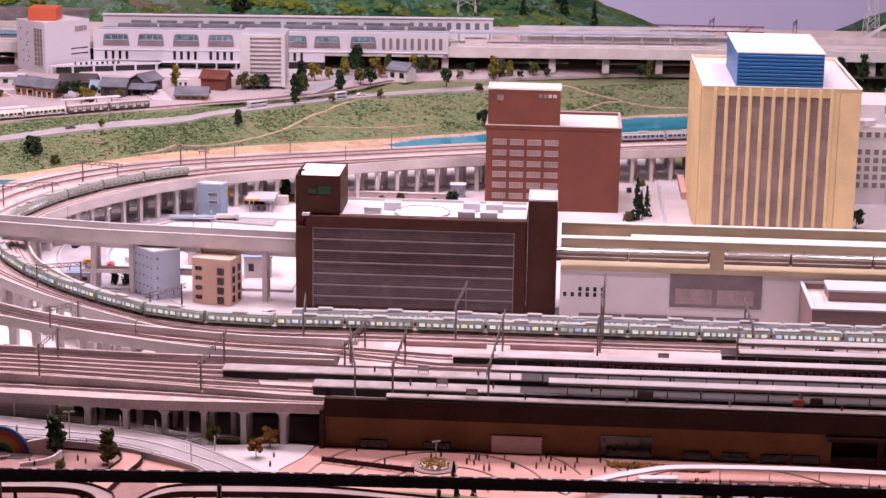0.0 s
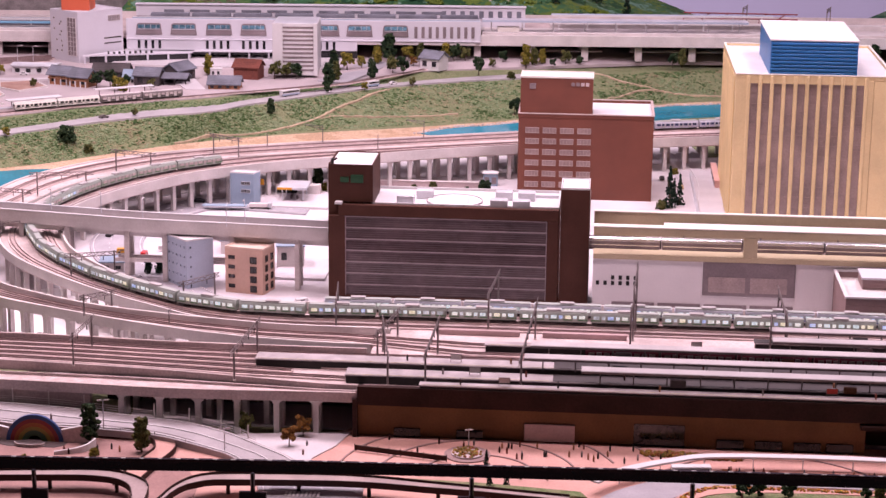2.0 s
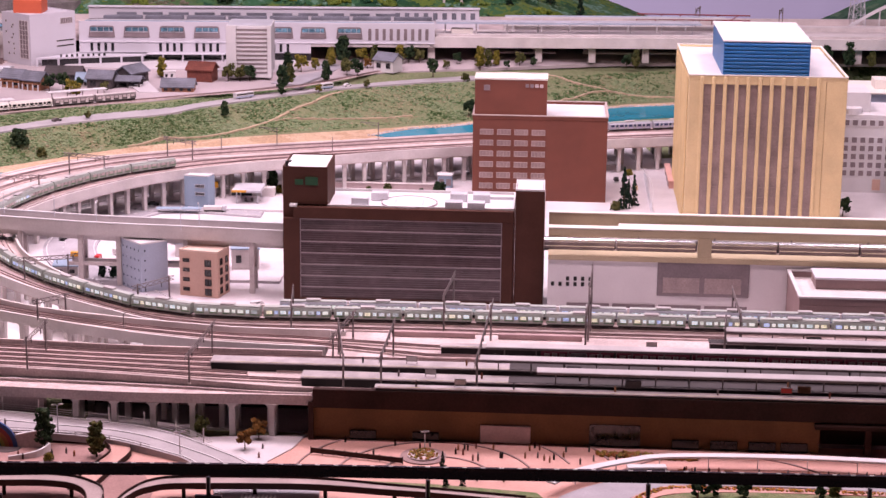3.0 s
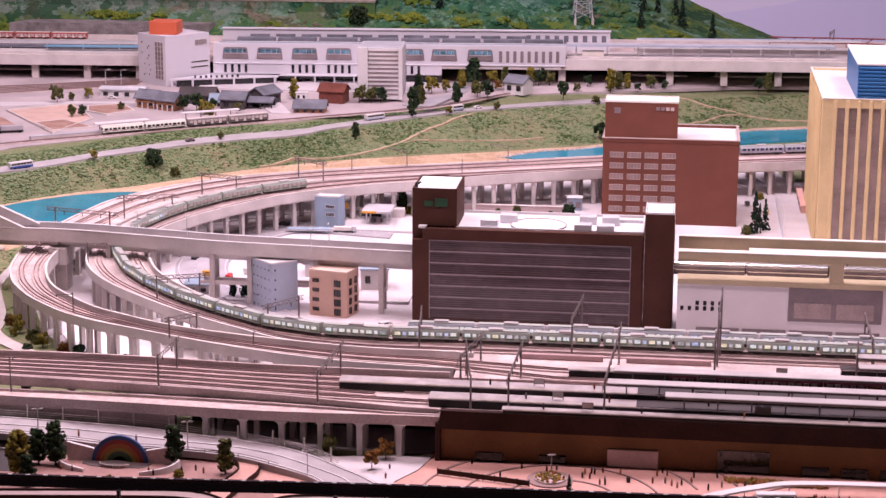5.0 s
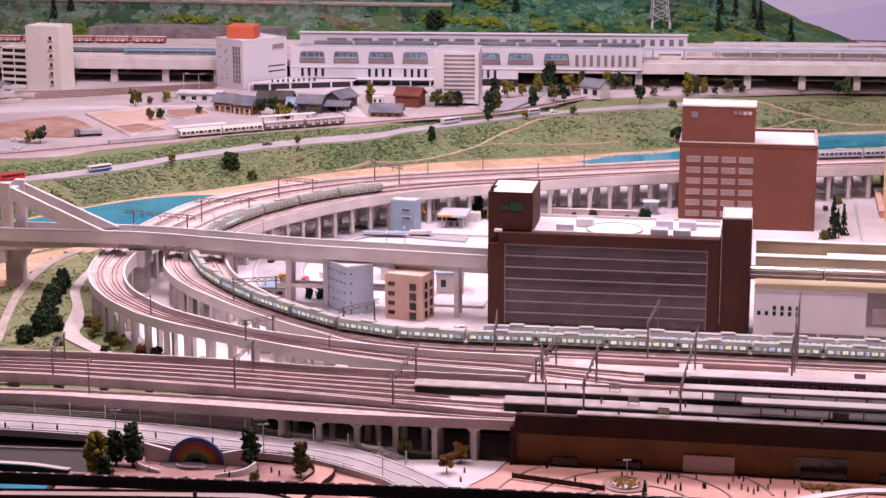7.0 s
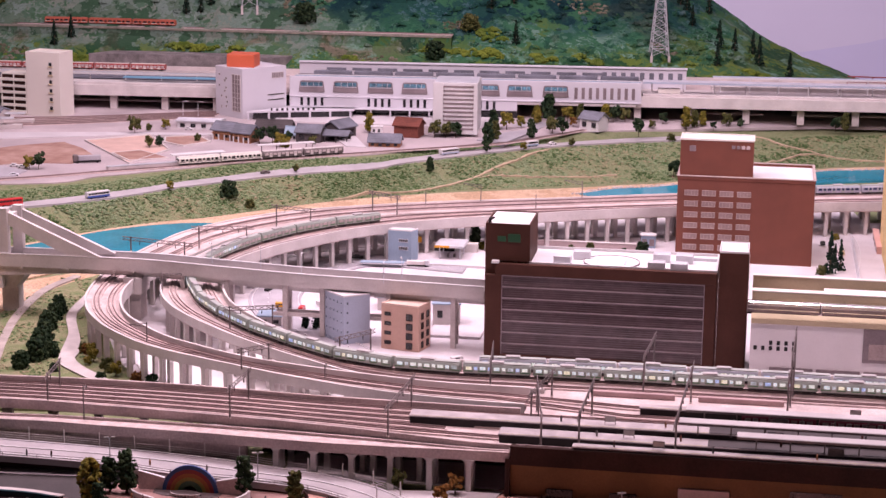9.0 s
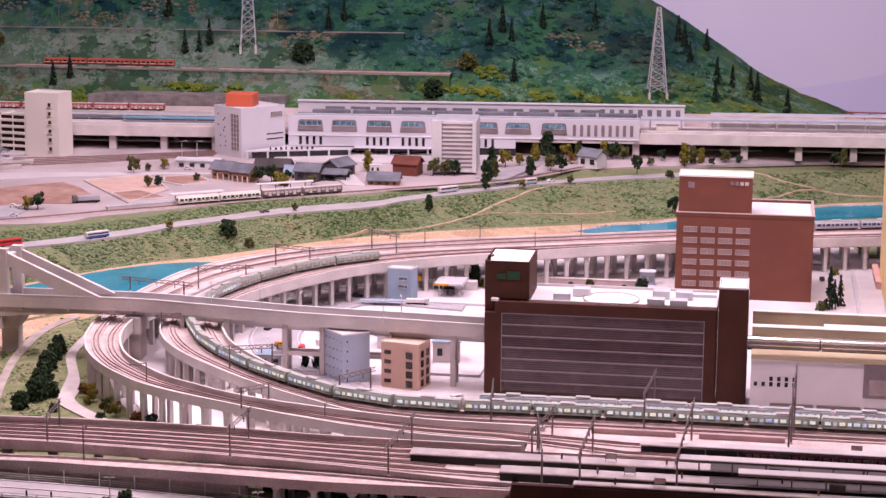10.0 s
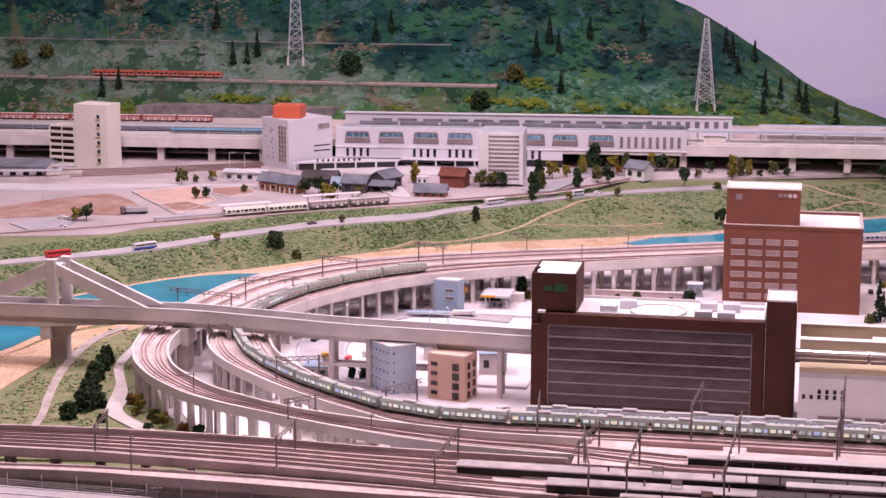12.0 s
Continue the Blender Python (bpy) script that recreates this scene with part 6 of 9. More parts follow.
for x, y in ((-0.44, 6.06), (-0.37, 5.93), (-0.27, 5.833), (0.35, 6.285), (0.75, 5.84), (1.35, 5.93)):
    s = thing("platform_sign", pose(x, y, 0.192), "dark framed sign board on two legs", "sign", "platform signs")
    part("board", boxes((-0.017, 0.017, -0.001, 0.001, 0.010, 0.026)), PALE if x < 0.5 else RED, s)
    part("frame", boxes((-0.018, 0.018, -0.0015, 0.0015, 0.026, 0.028), (-0.018, 0.018, -0.0015, 0.0015, 0.009, 0.0105)), POLE, s)
    for dx in (-0.017, 0.017):
        part("leg", rods(((dx, 0, 0), (dx, 0, 0.027), 0.0012)), POLE, s)

# ---- trains ----
LITGLASS = material("lit_window_glass", (0.55, 0.62, 0.68), 0.2, vary=0.35, scale=60, bump=0.0)
lit = LITGLASS.node_tree
which = lit.nodes.new("ShaderNodeObjectInfo")
glow = lit.nodes.new("ShaderNodeValToRGB")
glow.color_ramp.interpolation = "CONSTANT"
while len(glow.color_ramp.elements) < 5:
    glow.color_ramp.elements.new(0.5)
for stop, (p, c) in zip(glow.color_ramp.elements, ((0.0, (0.95, 0.95, 0.86, 1)), (0.34, (0.36, 0.52, 0.95, 1)), (0.50, (0.75, 0.88, 0.90, 1)), (0.72, (0.30, 0.36, 0.36, 1)), (0.88, (0.95, 0.84, 0.50, 1)))):
    stop.position, stop.color = p, c
lit.links.new(which.outputs["Random"], glow.inputs["Fac"])
lit.links.new(glow.outputs["Color"], lit.nodes["Principled BSDF"].inputs["Emission Color"])
lit.nodes["Principled BSDF"].inputs["Emission Strength"].default_value = 0.55
STRIPEGREEN = material("green_stripe", (0.07, 0.22, 0.08), 0.4, vary=0.05)


def car_body(length, w=0.035, z0=0.010, z1=0.036, roof=0.046, nose=0.0):
    """Side walls with a rounded roof, closed at both ends."""
    prof = [(-w / 2, z0), (w / 2, z0), (w / 2, z1), (w / 2 - 0.003, z1 + (roof - z1) * 0.55), (w / 4, roof - 0.001), (0, roof), (-w / 4, roof - 0.001), (-w / 2 + 0.003, z1 + (roof - z1) * 0.55), (-w / 2, z1)]
    bm = bmesh.new()
    stations = [(-length / 2, 1.0), (length / 2, 1.0)]
    if nose:
        stations = [(-length / 2, 0.25), (-length / 2 + nose * 0.4, 0.62), (-length / 2 + nose, 1.0), (length / 2, 1.0)]
    rows = []
    for x, k in stations:
        rows.append([bm.verts.new((x, y * (0.45 + 0.55 * k), z0 + (z - z0) * k)) for y, z in prof])
    n = len(prof)
    for r, s in zip(rows, rows[1:]):
        for i in range(n):
            bm.faces.new((r[i], r[(i + 1) % n], s[(i + 1) % n], s[i]))
    bm.faces.new(rows[0][::-1])
    bm.faces.new(rows[-1])
    return bm


def train_car(label, group, body, roof, glass, stripe, length=0.244, doors=4, w=0.035, nose=0.0, aircon=True, lead=False):
    top = thing("train_car", Matrix(), label, "train car", group)
    part("body", car_body(length - 0.004, w, nose=nose), body, top)
    part("roof", bevelled(boxes((-length / 2 + 0.004 + nose, length / 2 - 0.004, -w * 0.36, w * 0.36, 0.0435, 0.0475)), 0.0015), roof, top)
    part("underframe", boxes((-length / 2 + 0.006 + nose * 0.3, length / 2 - 0.006, -w * 0.40, w * 0.40, 0.004, 0.0102)), BLACK, top)
    if aircon:
        part("air_conditioner", bevelled(boxes((-0.026, 0.026, -0.011, 0.011, 0.0475, 0.0535)), 0.0015), CANOPYGREY, top, "pale roof air conditioner")
    for s in (-1, 1):
        y = s * (w / 2 + 0.0003)
        part("stripe", boxes((-length / 2 + 0.004 + nose, length / 2 - 0.004, min(y, y - s * 0.001), max(y, y - s * 0.001), 0.0165, 0.0195)), stripe, top)
        part("bogie", boxes((s * length * 0.34 - 0.014, s * length * 0.34 + 0.014, -0.012, 0.012, 0.0, 0.0072)), BLACK, top)
    n = doors * 2 + 1
    pitch = (length - 0.02 - nose) / n
    wm = mesh("window", boxes((-pitch * 0.40, pitch * 0.40, -0.0008, 0.0008, 0.0225, 0.0340)), glass)
    dm = mesh("door", boxes((-pitch * 0.34, pitch * 0.34, -0.0005, 0.0005, 0.0115, 0.035)), roof)
    for k in range(n):
        x = nose / 2 - (length - 0.02 - nose) / 2 + pitch * (k + 0.5)
        for s in (-1, 1):
            if k % 2:
                d = part("door", dm, None, top)
                d.location = (x, s * (w / 2 + 0.0005), 0)
            o = part("window", wm, None, top)
            o.location = (x, s * (w / 2 + 0.0012), 0)
            if k % 2:
                o.scale.x = 0.62
    if lead:
        part("windscreen", bevelled(boxes((-length / 2 - 0.0005, -length / 2 + 0.003, -w * 0.38, w * 0.38, 0.024, 0.038)), 0.001), DARKGLASS, top)
        part("headlight_bar", boxes((-length / 2 - 0.0005, -length / 2 + 0.003, -w * 0.4, w * 0.4, 0.0395, 0.0425)), LITGLASS, top)
    return top


def run_train(protos, curve, z, start, count, pitch=0.25):
    """Cars along a track, from a distance along it."""
    fine = resample(curve, 0.005)
    step = sum((b - a).length for a, b in zip(fine, fine[1:])) / (len(fine) - 1)

    def at(s):
        i = max(0, min(len(fine) - 1, int(round(s / step))))
        return fine[i]
    for k in range(count):
        s = start + pitch * k
        a, b = at(s - pitch * 0.34), at(s + pitch * 0.34)
        c = (a + b) / 2
        m = pose(c.x, c.y, z, 0, 0, math.degrees(math.atan2(b.y - a.y, b.x - a.x)))
        proto = protos[0] if (k == 0 and len(protos) > 1) else protos[-1]
        copy_thing(proto, m)


def length_to(curve, x):
    """Distance along a curve to where it first passes x."""
    run = 0.0
    for a, b in zip(curve, curve[1:]):
        if (a.x - x) * (b.x - x) <= 0:
            return run
        run += (b - a).length
    return run


def retire(*protos):
    for p in protos:
        for o in (*p.children_recursive, p):
            bpy.data.objects.remove(o)


Z_RAIL = Z_TRACK + 0.0048
green_car = train_car("grey-green commuter train car with lit windows", "near loop train", GREENLIVERY, TRAINROOF, LITGLASS, STRIPEGREEN)
near = A_TRACKS["near"]
run_train([green_car], near, Z_RAIL, length_to(near, 1.35), 20)
blue_car = train_car("grey commuter train car with blue stripe", "far station train", SILVERBODY, TRAINROOF, LITGLASS, NAVY)
run_train([blue_car], A_TRACKS["far"], Z_RAIL, length_to(A_TRACKS["far"], 3.4), 18)


def from_end(curve, x, y_min):
    """Distance along the curve to where it passes x on the back stretch."""
    run = 0.0
    for a, b in zip(curve, curve[1:]):
        if a.y > y_min and (a.x - x) * (b.x - x) <= 0:
            return run
        run += (b - a).length
    return run


back_green = train_car("grey-green commuter train car on the back loop", "back loop train", GREENLIVERY, TRAINROOF, PALEGLASS, STRIPEGREEN)
run_train([back_green], near, Z_RAIL, from_end(near, -2.37, 8.0) + 0.12, 5)
DUSKGLASS = material("dusky_blue_glass", (0.055, 0.065, 0.13), 0.25, vary=0.3, bump=0.0)
LILAC = material("lilac_band", (0.40, 0.38, 0.52), 0.4, vary=0.05)
silver_car = train_car("silver and lilac commuter train car", "back silver train", SILVERBODY, TRAINROOF, DUSKGLASS, LILAC, lead=True)
silver_mid = train_car("silver and lilac commuter train car", "back silver train", SILVERBODY, TRAINROOF, DUSKGLASS, LILAC)
run_train([silver_car, silver_mid], B_TRACKS[0], Z_RAIL, from_end(B_TRACKS[0], -0.40, 9.3) + 0.13, 9)
bullet = thing("train_car", Matrix(), "polished silver express train car", "train car", "express train")
part("body", car_body(0.308, 0.042), GREYGLASS, bullet)
part("roof", car_body(0.308, 0.040, 0.030, 0.040, 0.052), METAL, bullet, "bright polished roof")
part("stripe", boxes((-0.15, 0.15, -0.0215, 0.0215, 0.020, 0.024)), METAL, bullet)
part("underframe", boxes((-0.15, 0.15, -0.018, 0.018, 0.002, 0.0102)), BLACK, bullet)
part("coupling_bellows", boxes((0.153, 0.158, -0.014, 0.014, 0.010, 0.046)), BLACK, bullet)
for k in range(8):
    copy_thing(bullet, pose(0.10 + 0.315 * k, 7.425, 0.238))
bm = boxes((0.0, 4.0, 7.412, 7.438, 0.2365, 0.239))
setting("express_track", bm, BALLAST, "ballasted express track in the station", "track")
crimson = train_car("crimson and cream express train car", "crimson express", CRIMSON, CANOPYGREY, HOTELPANE, CREAM)
for k in range(9):
    copy_thing(crimson, pose(0.10 + 0.25 * k, 6.19, Z_RAIL))
# upper town line
TOWN = spline([(-6.4, 8.6), (-4.9, 9.25), (-4.0, 9.72), (-3.51, 10.08), (-3.22, 10.28), (-2.76, 10.61), (-2.30, 10.93), (-1.94, 11.17), (-1.52, 11.47), (-1.2, 11.9), (-0.95, 12.3)], 0.03)
track(TOWN, TW + 0.012)
cream_car = train_car("cream and dark old diesel coach", "local train", CREAM, CREAM, DARKGLASS, BLACK, aircon=False, lead=True)
dark_car = train_car("black and grey old coach", "local train", POLE, PALE, PALEGLASS, BLACK, aircon=False)
s0 = length_to(TOWN, -3.20)
run_train([cream_car], TOWN, TW + 0.017, s0 + 0.13, 2)
run_train([dark_car], TOWN, TW + 0.017, s0 + 0.63, 2)
town_pf = thing("country_platform", pose(-3.05, 10.50, TW + 0.006, 0, 0, 35), "low grey country platform beside the line", "platform")
part("body", bevelled(boxes((-0.62, 0.15, -0.045, -0.005, 0, 0.020))), CONCRETE, town_pf)
part("surface", boxes((-0.62, 0.15, -0.046, -0.004, 0.020, 0.023)), STEELWHITE, town_pf)
town_cp = thing("country_canopy", pose(-2.72, 10.85, TW + 0.006, 0, 0, 32), "white country platform canopy on posts", "canopy")
part("roof", bevelled(boxes((-0.17, 0.18, -0.022, 0.022, 0.056, 0.062))), WHITE, town_cp)
for k in range(4):
    part("post", rods(((-0.14 + 0.09 * k, 0, 0), (-0.14 + 0.09 * k, 0, 0.056), 0.003)), POLE, town_cp)
town_cp2 = thing("country_canopy", pose(-3.12, 10.445, TW + 0.006, 0, 0, 36.7), "white country platform canopy on posts", "canopy")
part("roof", bevelled(boxes((-0.16, 0.155, -0.03, 0.03, 0.056, 0.062))), WHITE, town_cp2)
for k in range(4):
    part("post", rods(((-0.13 + 0.087 * k, 0, 0), (-0.13 + 0.087 * k, 0, 0.056), 0.003)), POLE, town_cp2)
# yard tracks under the western viaduct
for k in range(5):
    track(spline([(-6.4, 10.95 + 0.075 * k), (-5.0, 11.20 + 0.075 * k), (-4.3, 11.43 + 0.065 * k), (-3.45, 11.93 + 0.05 * k)], 0.05), T + 0.010 + 0.0006 * k, sleepers=False)
for y in (11.06, 11.26):
    p = thing("yard_platform", pose(-5.2, y, T + 0.006, 0, 0, 14), "low grey platform with canopy in the yard", "platform", "yard platforms")
    part("body", bevelled(boxes((-0.8, 0.75, -0.03, 0.03, 0, 0.025))), CONCRETE, p)
    part("canopy", bevelled(boxes((-0.8, 0.7, -0.035, 0.035, 0.06, 0.066))), STEELWHITE, p)
    for k in range(6):
        part("post", rods(((-0.7 + 0.26 * k, 0, 0.025), (-0.7 + 0.26 * k, 0, 0.06), 0.003)), POLE, p)
FADEDRED = material("faded_red_paint", (0.34, 0.055, 0.05), 0.5, vary=0.08)
white_red = train_car("faded red and cream train car on the viaduct", "red and cream train", FADEDRED, CREAM, PALEGLASS, CREAM, aircon=False)
for k in range(6):
    copy_thing(white_red, B @ pose(-5.35 + 0.25 * k, 0.62, 0.180))
part("stand", boxes((-6.3, -3.6, 0.59, 0.65, 0.150, 0.180)), CONCRETE, bv)
# hillside line
hill_line = spline([(-6.8, 13.58), (-5.9, 13.60), (-4.9, 13.64), (-4.2, 13.65), (-3.4, 13.66), (-2.7, 13.68), (-2.2, 13.70)], 0.05)
bm = bmesh.new()
strip(bm, offset(hill_line, 0.07), offset(hill_line, -0.09), 0.30, 0.545)
setting("hill_ledge", bm, HILLCOVER, "scrubby ledge for the hillside line", "ledge")
LEDGE = material("grey_ledge_gravel", (0.25, 0.225, 0.185), 0.95, vary=0.2, scale=18, bump=0.5)
bm = bmesh.new()
strip(bm, offset(hill_line, 0.06), offset(hill_line, -0.096), 0.538, 0.5475)
setting("ledge_bed", bm, LEDGE, "grey gravel bed of the hillside line", "ledge")
track(hill_line, 0.5525, "hillside railway track on a ledge", sleepers=False)
RAILCAR = material("faded_vermilion", (0.42, 0.10, 0.06), 0.5, vary=0.08)
red_car = train_car("orange-red railcar with cream band", "hillside train", RAILCAR, RAILCAR, DARKGLASS, CREAM, length=0.325, aircon=False)
run_train([red_car], hill_line, 0.557, length_to(hill_line, -5.02), 3, 0.332)
path2 = spline([(-6.8, 13.9), (-6.0, 13.9), (-4.3, 13.98), (-3.4, 13.98), (-2.6, 14.05)], 0.05)
bm = bmesh.new()
strip(bm, offset(path2, 0.03), offset(path2, -0.05), 0.5, 0.795)
setting("hill_terrace", bm, HILLCOVER, "green terrace along the hillside", "terrace")
bm = bmesh.new()
strip(bm, offset(path2, 0.01), offset(path2, -0.035), 0.794, 0.80)
setting("hill_path", bm, STONE, "pale track along the hillside", "path")
retire(green_car, blue_car, back_green, silver_car, silver_mid, bullet, crimson, cream_car, dark_car, white_red, red_car)


# ---- catenary ----
def lattice(a, b, depth, r=0.0016, bays=6):
    """A lattice beam from a to b."""
    a, b = Vector(a), Vector(b)
    up = Vector((0, 0, depth))
    bars = [(a, b, r), (a - up, b - up, r)]
    for k in range(bays):
        p, q = a.lerp(b, k / bays), a.lerp(b, (k + 1) / bays)
        bars += [(p, q - up, r * 0.7), (q, p - up, r * 0.7)]
    return rods(*bars, n=4)


def portal(p, q, h, z=0.161, label="grey catenary portal over the tracks", depth=0.015):
    """Two masts and a lattice beam."""
    top = thing("catenary_portal", pose(p[0], p[1], z), label, "catenary mast", "catenary masts")
    d = (q[0] - p[0], q[1] - p[1])
    for x, y in ((0, 0), d):
        part("mast", rods(((x, y, 0), (x, y, h), 0.0036, 6, 0.0030)), POLE, top)
        part("base", rods(((x, y, 0), (x, y, 0.006), 0.005)), CONCRETE, top)
    k = 0.16
    a = (-d[0] * k, -d[1] * k, h - 0.004)
    b = (d[0] * (1 + k), d[1] * (1 + k), h - 0.004)
    part("beam", lattice(a, b, depth, bays=max(5, int(math.hypot(*d) / 0.02))), POLE, top)
    n = max(2, int(math.hypot(*d) / 0.07))
    for i in range(n):
        u = (i + 0.5) / n
        x, y = d[0] * u, d[1] * u
        part("insulator", rods(((x, y, h - depth - 0.004), (x, y, h - depth - 0.020), 0.0016)), BLACK, top)
    return top


def mast(x, y, h, arm=0.0, turn=0.0, z=0.161):
    top = thing("catenary_mast", pose(x, y, z, 0, 0, turn), "grey single catenary mast", "catenary mast", "catenary masts")
    part("mast", rods(((0, 0, 0), (0, 0, h), 0.0028, 6, 0.002)), POLE, top)
    if arm:
        part("bracket", rods(((0, 0, h * 0.93), (arm, 0, h * 0.93), 0.0014), ((0, 0, h * 0.78), (arm, 0, h * 0.92), 0.0012)), POLE, top)
        part("insulator", rods(((arm, 0, h * 0.93), (arm, 0, h * 0.84), 0.0018)), BLACK, top)
    return top


for p, q, h in (((-2.34, 6.02), (-2.36, 6.19), 0.105), ((-1.69, 5.97), (-1.68, 6.17), 0.115), ((-1.14, 5.88), (-1.12, 6.19), 0.115), ((-3.1, 6.0), (-3.12, 6.12), 0.11),
                ((-0.645, 5.88), (-0.70, 6.24), 0.118), ((-0.525, 5.885), (-0.515, 6.235), 0.125), ((-0.22, 5.88), (-0.195, 6.44), 0.130),
                ((0.60, 6.36), (0.61, 6.46), 0.11), ((1.2, 6.36), (1.21, 6.46), 0.12), ((-0.71, 6.16), (-0.67, 6.42), 0.10), ((0.13, 6.36), (0.15, 6.57), 0.15),
                ((-2.50, 8.36), (-2.29, 8.41), 0.112), ((-2.28, 8.92), (-2.10, 8.87), 0.108), ((-1.90, 9.37), (-1.76, 9.29), 0.105), ((-2.79, 8.26), (-2.52, 8.20), 0.07),
                ((-1.80, 6.52), (-1.72, 6.60), 0.085), ((-1.985, 7.03), (-1.83, 7.085), 0.10), ((-1.485, 6.725), (-1.395, 6.85), 0.09), ((-0.91, 6.66), (-0.89, 6.46), 0.118), ((-0.36, 6.48), (-0.34, 6.74), 0.16), ((0.14, 6.46), (0.155, 6.75), 0.20), ((0.66, 6.46), (0.66, 6.77), 0.12)):
    portal(p, q, h)
for x, y, h, arm, turn in ((-2.155, 5.86, 0.12, 0.03, 90), (-2.24, 6.79, 0.085, 0.06, 200), (-1.48, 6.46, 0.058, 0.03, 90), (-1.66, 9.54, 0.075, 0.0, 0),
                           (-1.10, 9.55, 0.085, 0.0, 0), (-1.40, 9.69, 0.10, 0.10, 160), (-0.90, 9.89, 0.10, 0.10, 160), (-0.68, 6.11, 0.09, 0.03, 90), (-2.42, 7.55, 0.09, 0.08, 10), (0.10, 10.1, 0.09, 0.08, 160), (0.75, 10.35, 0.09, 0.08, 160)):
    mast(x, y, h, arm, turn)


# ---- trees ----
DARKLEAF = clumped("dark_green_leaf", [(0.010, 0.024, 0.012), (0.022, 0.044, 0.020), (0.04, 0.062, 0.028)], 60, 400)
MIDLEAF = clumped("olive_leaf", [(0.040, 0.048, 0.015), (0.080, 0.085, 0.026), (0.13, 0.125, 0.045)], 60, 400)
YELLOWLEAF = clumped("yellow_green_leaf", [(0.08, 0.075, 0.012), (0.165, 0.14, 0.022), (0.25, 0.20, 0.04)], 60, 400)
RUSTLEAF = clumped("rust_leaf", [(0.09, 0.04, 0.012), (0.20, 0.09, 0.025), (0.28, 0.14, 0.04)], 60, 400)
PINELEAF = clumped("blue_green_needle", [(0.004, 0.013, 0.010), (0.010, 0.026, 0.017), (0.018, 0.038, 0.023)], 60, 400)
BARK = material("bark", (0.10, 0.065, 0.045), 0.9, vary=0.25)
rng = random.Random(7)


def blob(verts, faces, c, r, squash=1.0):
    """One rough leaf clump of twenty facets."""
    g = (1 + 5 ** 0.5) / 2
    base = [(-1, g, 0), (1, g, 0), (-1, -g, 0), (1, -g, 0), (0, -1, g), (0, 1, g), (0, -1, -g), (0, 1, -g), (g, 0, -1), (g, 0, 1), (-g, 0, -1), (-g, 0, 1)]
    tri = [(0, 11, 5), (0, 5, 1), (0, 1, 7), (0, 7, 10), (0, 10, 11), (1, 5, 9), (5, 11, 4), (11, 10, 2), (10, 7, 6), (7, 1, 8), (3, 9, 4), (3, 4, 2), (3, 2, 6), (3, 6, 8), (3, 8, 9), (4, 9, 5), (2, 4, 11), (6, 2, 10), (8, 6, 7), (9, 8, 1)]
    k = len(verts)
    rot = Euler((rng.random() * 6, rng.random() * 6, rng.random() * 6)).to_matrix()
    for v in base:
        p = rot @ Vector(v) * (r / 1.9 * rng.uniform(0.65, 1.35))
        verts.append((c[0] + p.x, c[1] + p.y, c[2] + p.z * squash))
    faces.extend([(a + k, b + k, d + k) for a, b, d in tri])


def from_lists(name, verts, faces, mat):
    data = bpy.data.meshes.new(name)
    data.from_pydata(verts, [], faces)
    data.materials.append(mat)
    return data


def crown_mesh(mat, shape, n=210):
    """A crown one unit high made of many small clumps with gaps."""
    verts, faces = [], []
    lobes = [(0.19 * math.cos(2.4 * q + 1), 0.19 * math.sin(2.4 * q + 1), 0.42 + 0.085 * q, rng.uniform(0.10, 0.17)) for q in range(6)] + [(0, 0, 0.72, 0.16)]
    for k in range(n):
        u, a = rng.random(), rng.random() * math.tau
        if shape == "tall":
            z = 0.18 + 0.80 * u
            r = 0.23 * (1 - abs(u - 0.4) ** 1.6) * (0.82 + 0.26 * math.sin(3 * a + 9 * u)) * rng.uniform(0.45, 1.08)
        elif shape == "cone":
            z = 0.06 + 0.93 * u
            r = 0.20 * (1 - u) ** 0.95 * rng.uniform(0.35, 1.05)
        elif shape == "bush":
            z = 0.12 + 0.72 * u
            r = 0.46 * math.sqrt(max(0.05, 1 - (u - 0.2) ** 2)) * rng.uniform(0.3, 1.0)
        else:
            lobe = lobes[k % len(lobes)]
            d = Vector((rng.gauss(0, 1), rng.gauss(0, 1), rng.gauss(0, 0.8))).normalized() * lobe[3] * rng.uniform(0.55, 1.08)
            r, a, z = math.hypot(lobe[0] + d.x, lobe[1] + d.y), math.atan2(lobe[1] + d.y, lobe[0] + d.x), lobe[2] + d.z
        size = {"cone": 0.030, "tall": 0.048, "bush": 0.066}.get(shape, 0.050) * rng.uniform(0.6, 1.35)
        blob(verts, faces, (r * math.cos(a), r * math.sin(a), z), size)
    return from_lists("crown", verts, faces, mat)


def trunk_mesh():
    bm = rods(((0, 0, 0), (0.01, 0, 0.45), 0.035, 6, 0.02), ((0.01, 0, 0.40), (0.14, 0.05, 0.66), 0.016, 5, 0.008), ((0.01, 0, 0.42), (-0.13, 0.06, 0.68), 0.016, 5, 0.008), ((0.01, 0, 0.42), (0.0, -0.12, 0.7), 0.014, 5, 0.007), ((0.01, 0, 0.44), (0.02, 0.02, 0.85), 0.018, 5, 0.006))
    return mesh("trunk", bm, BARK)


TRUNK = trunk_mesh()
CROWNS = {}
WORDS = {"dark": (DARKLEAF, "dark green"), "mid": (MIDLEAF, "olive green"), "yellow": (YELLOWLEAF, "yellow-green"), "rust": (RUSTLEAF, "rust-orange"), "pine": (PINELEAF, "blue-green")}
KINDS = {"round": "leafy model tree", "tall": "slender model tree", "cone": "model conifer", "bush": "model bush"}


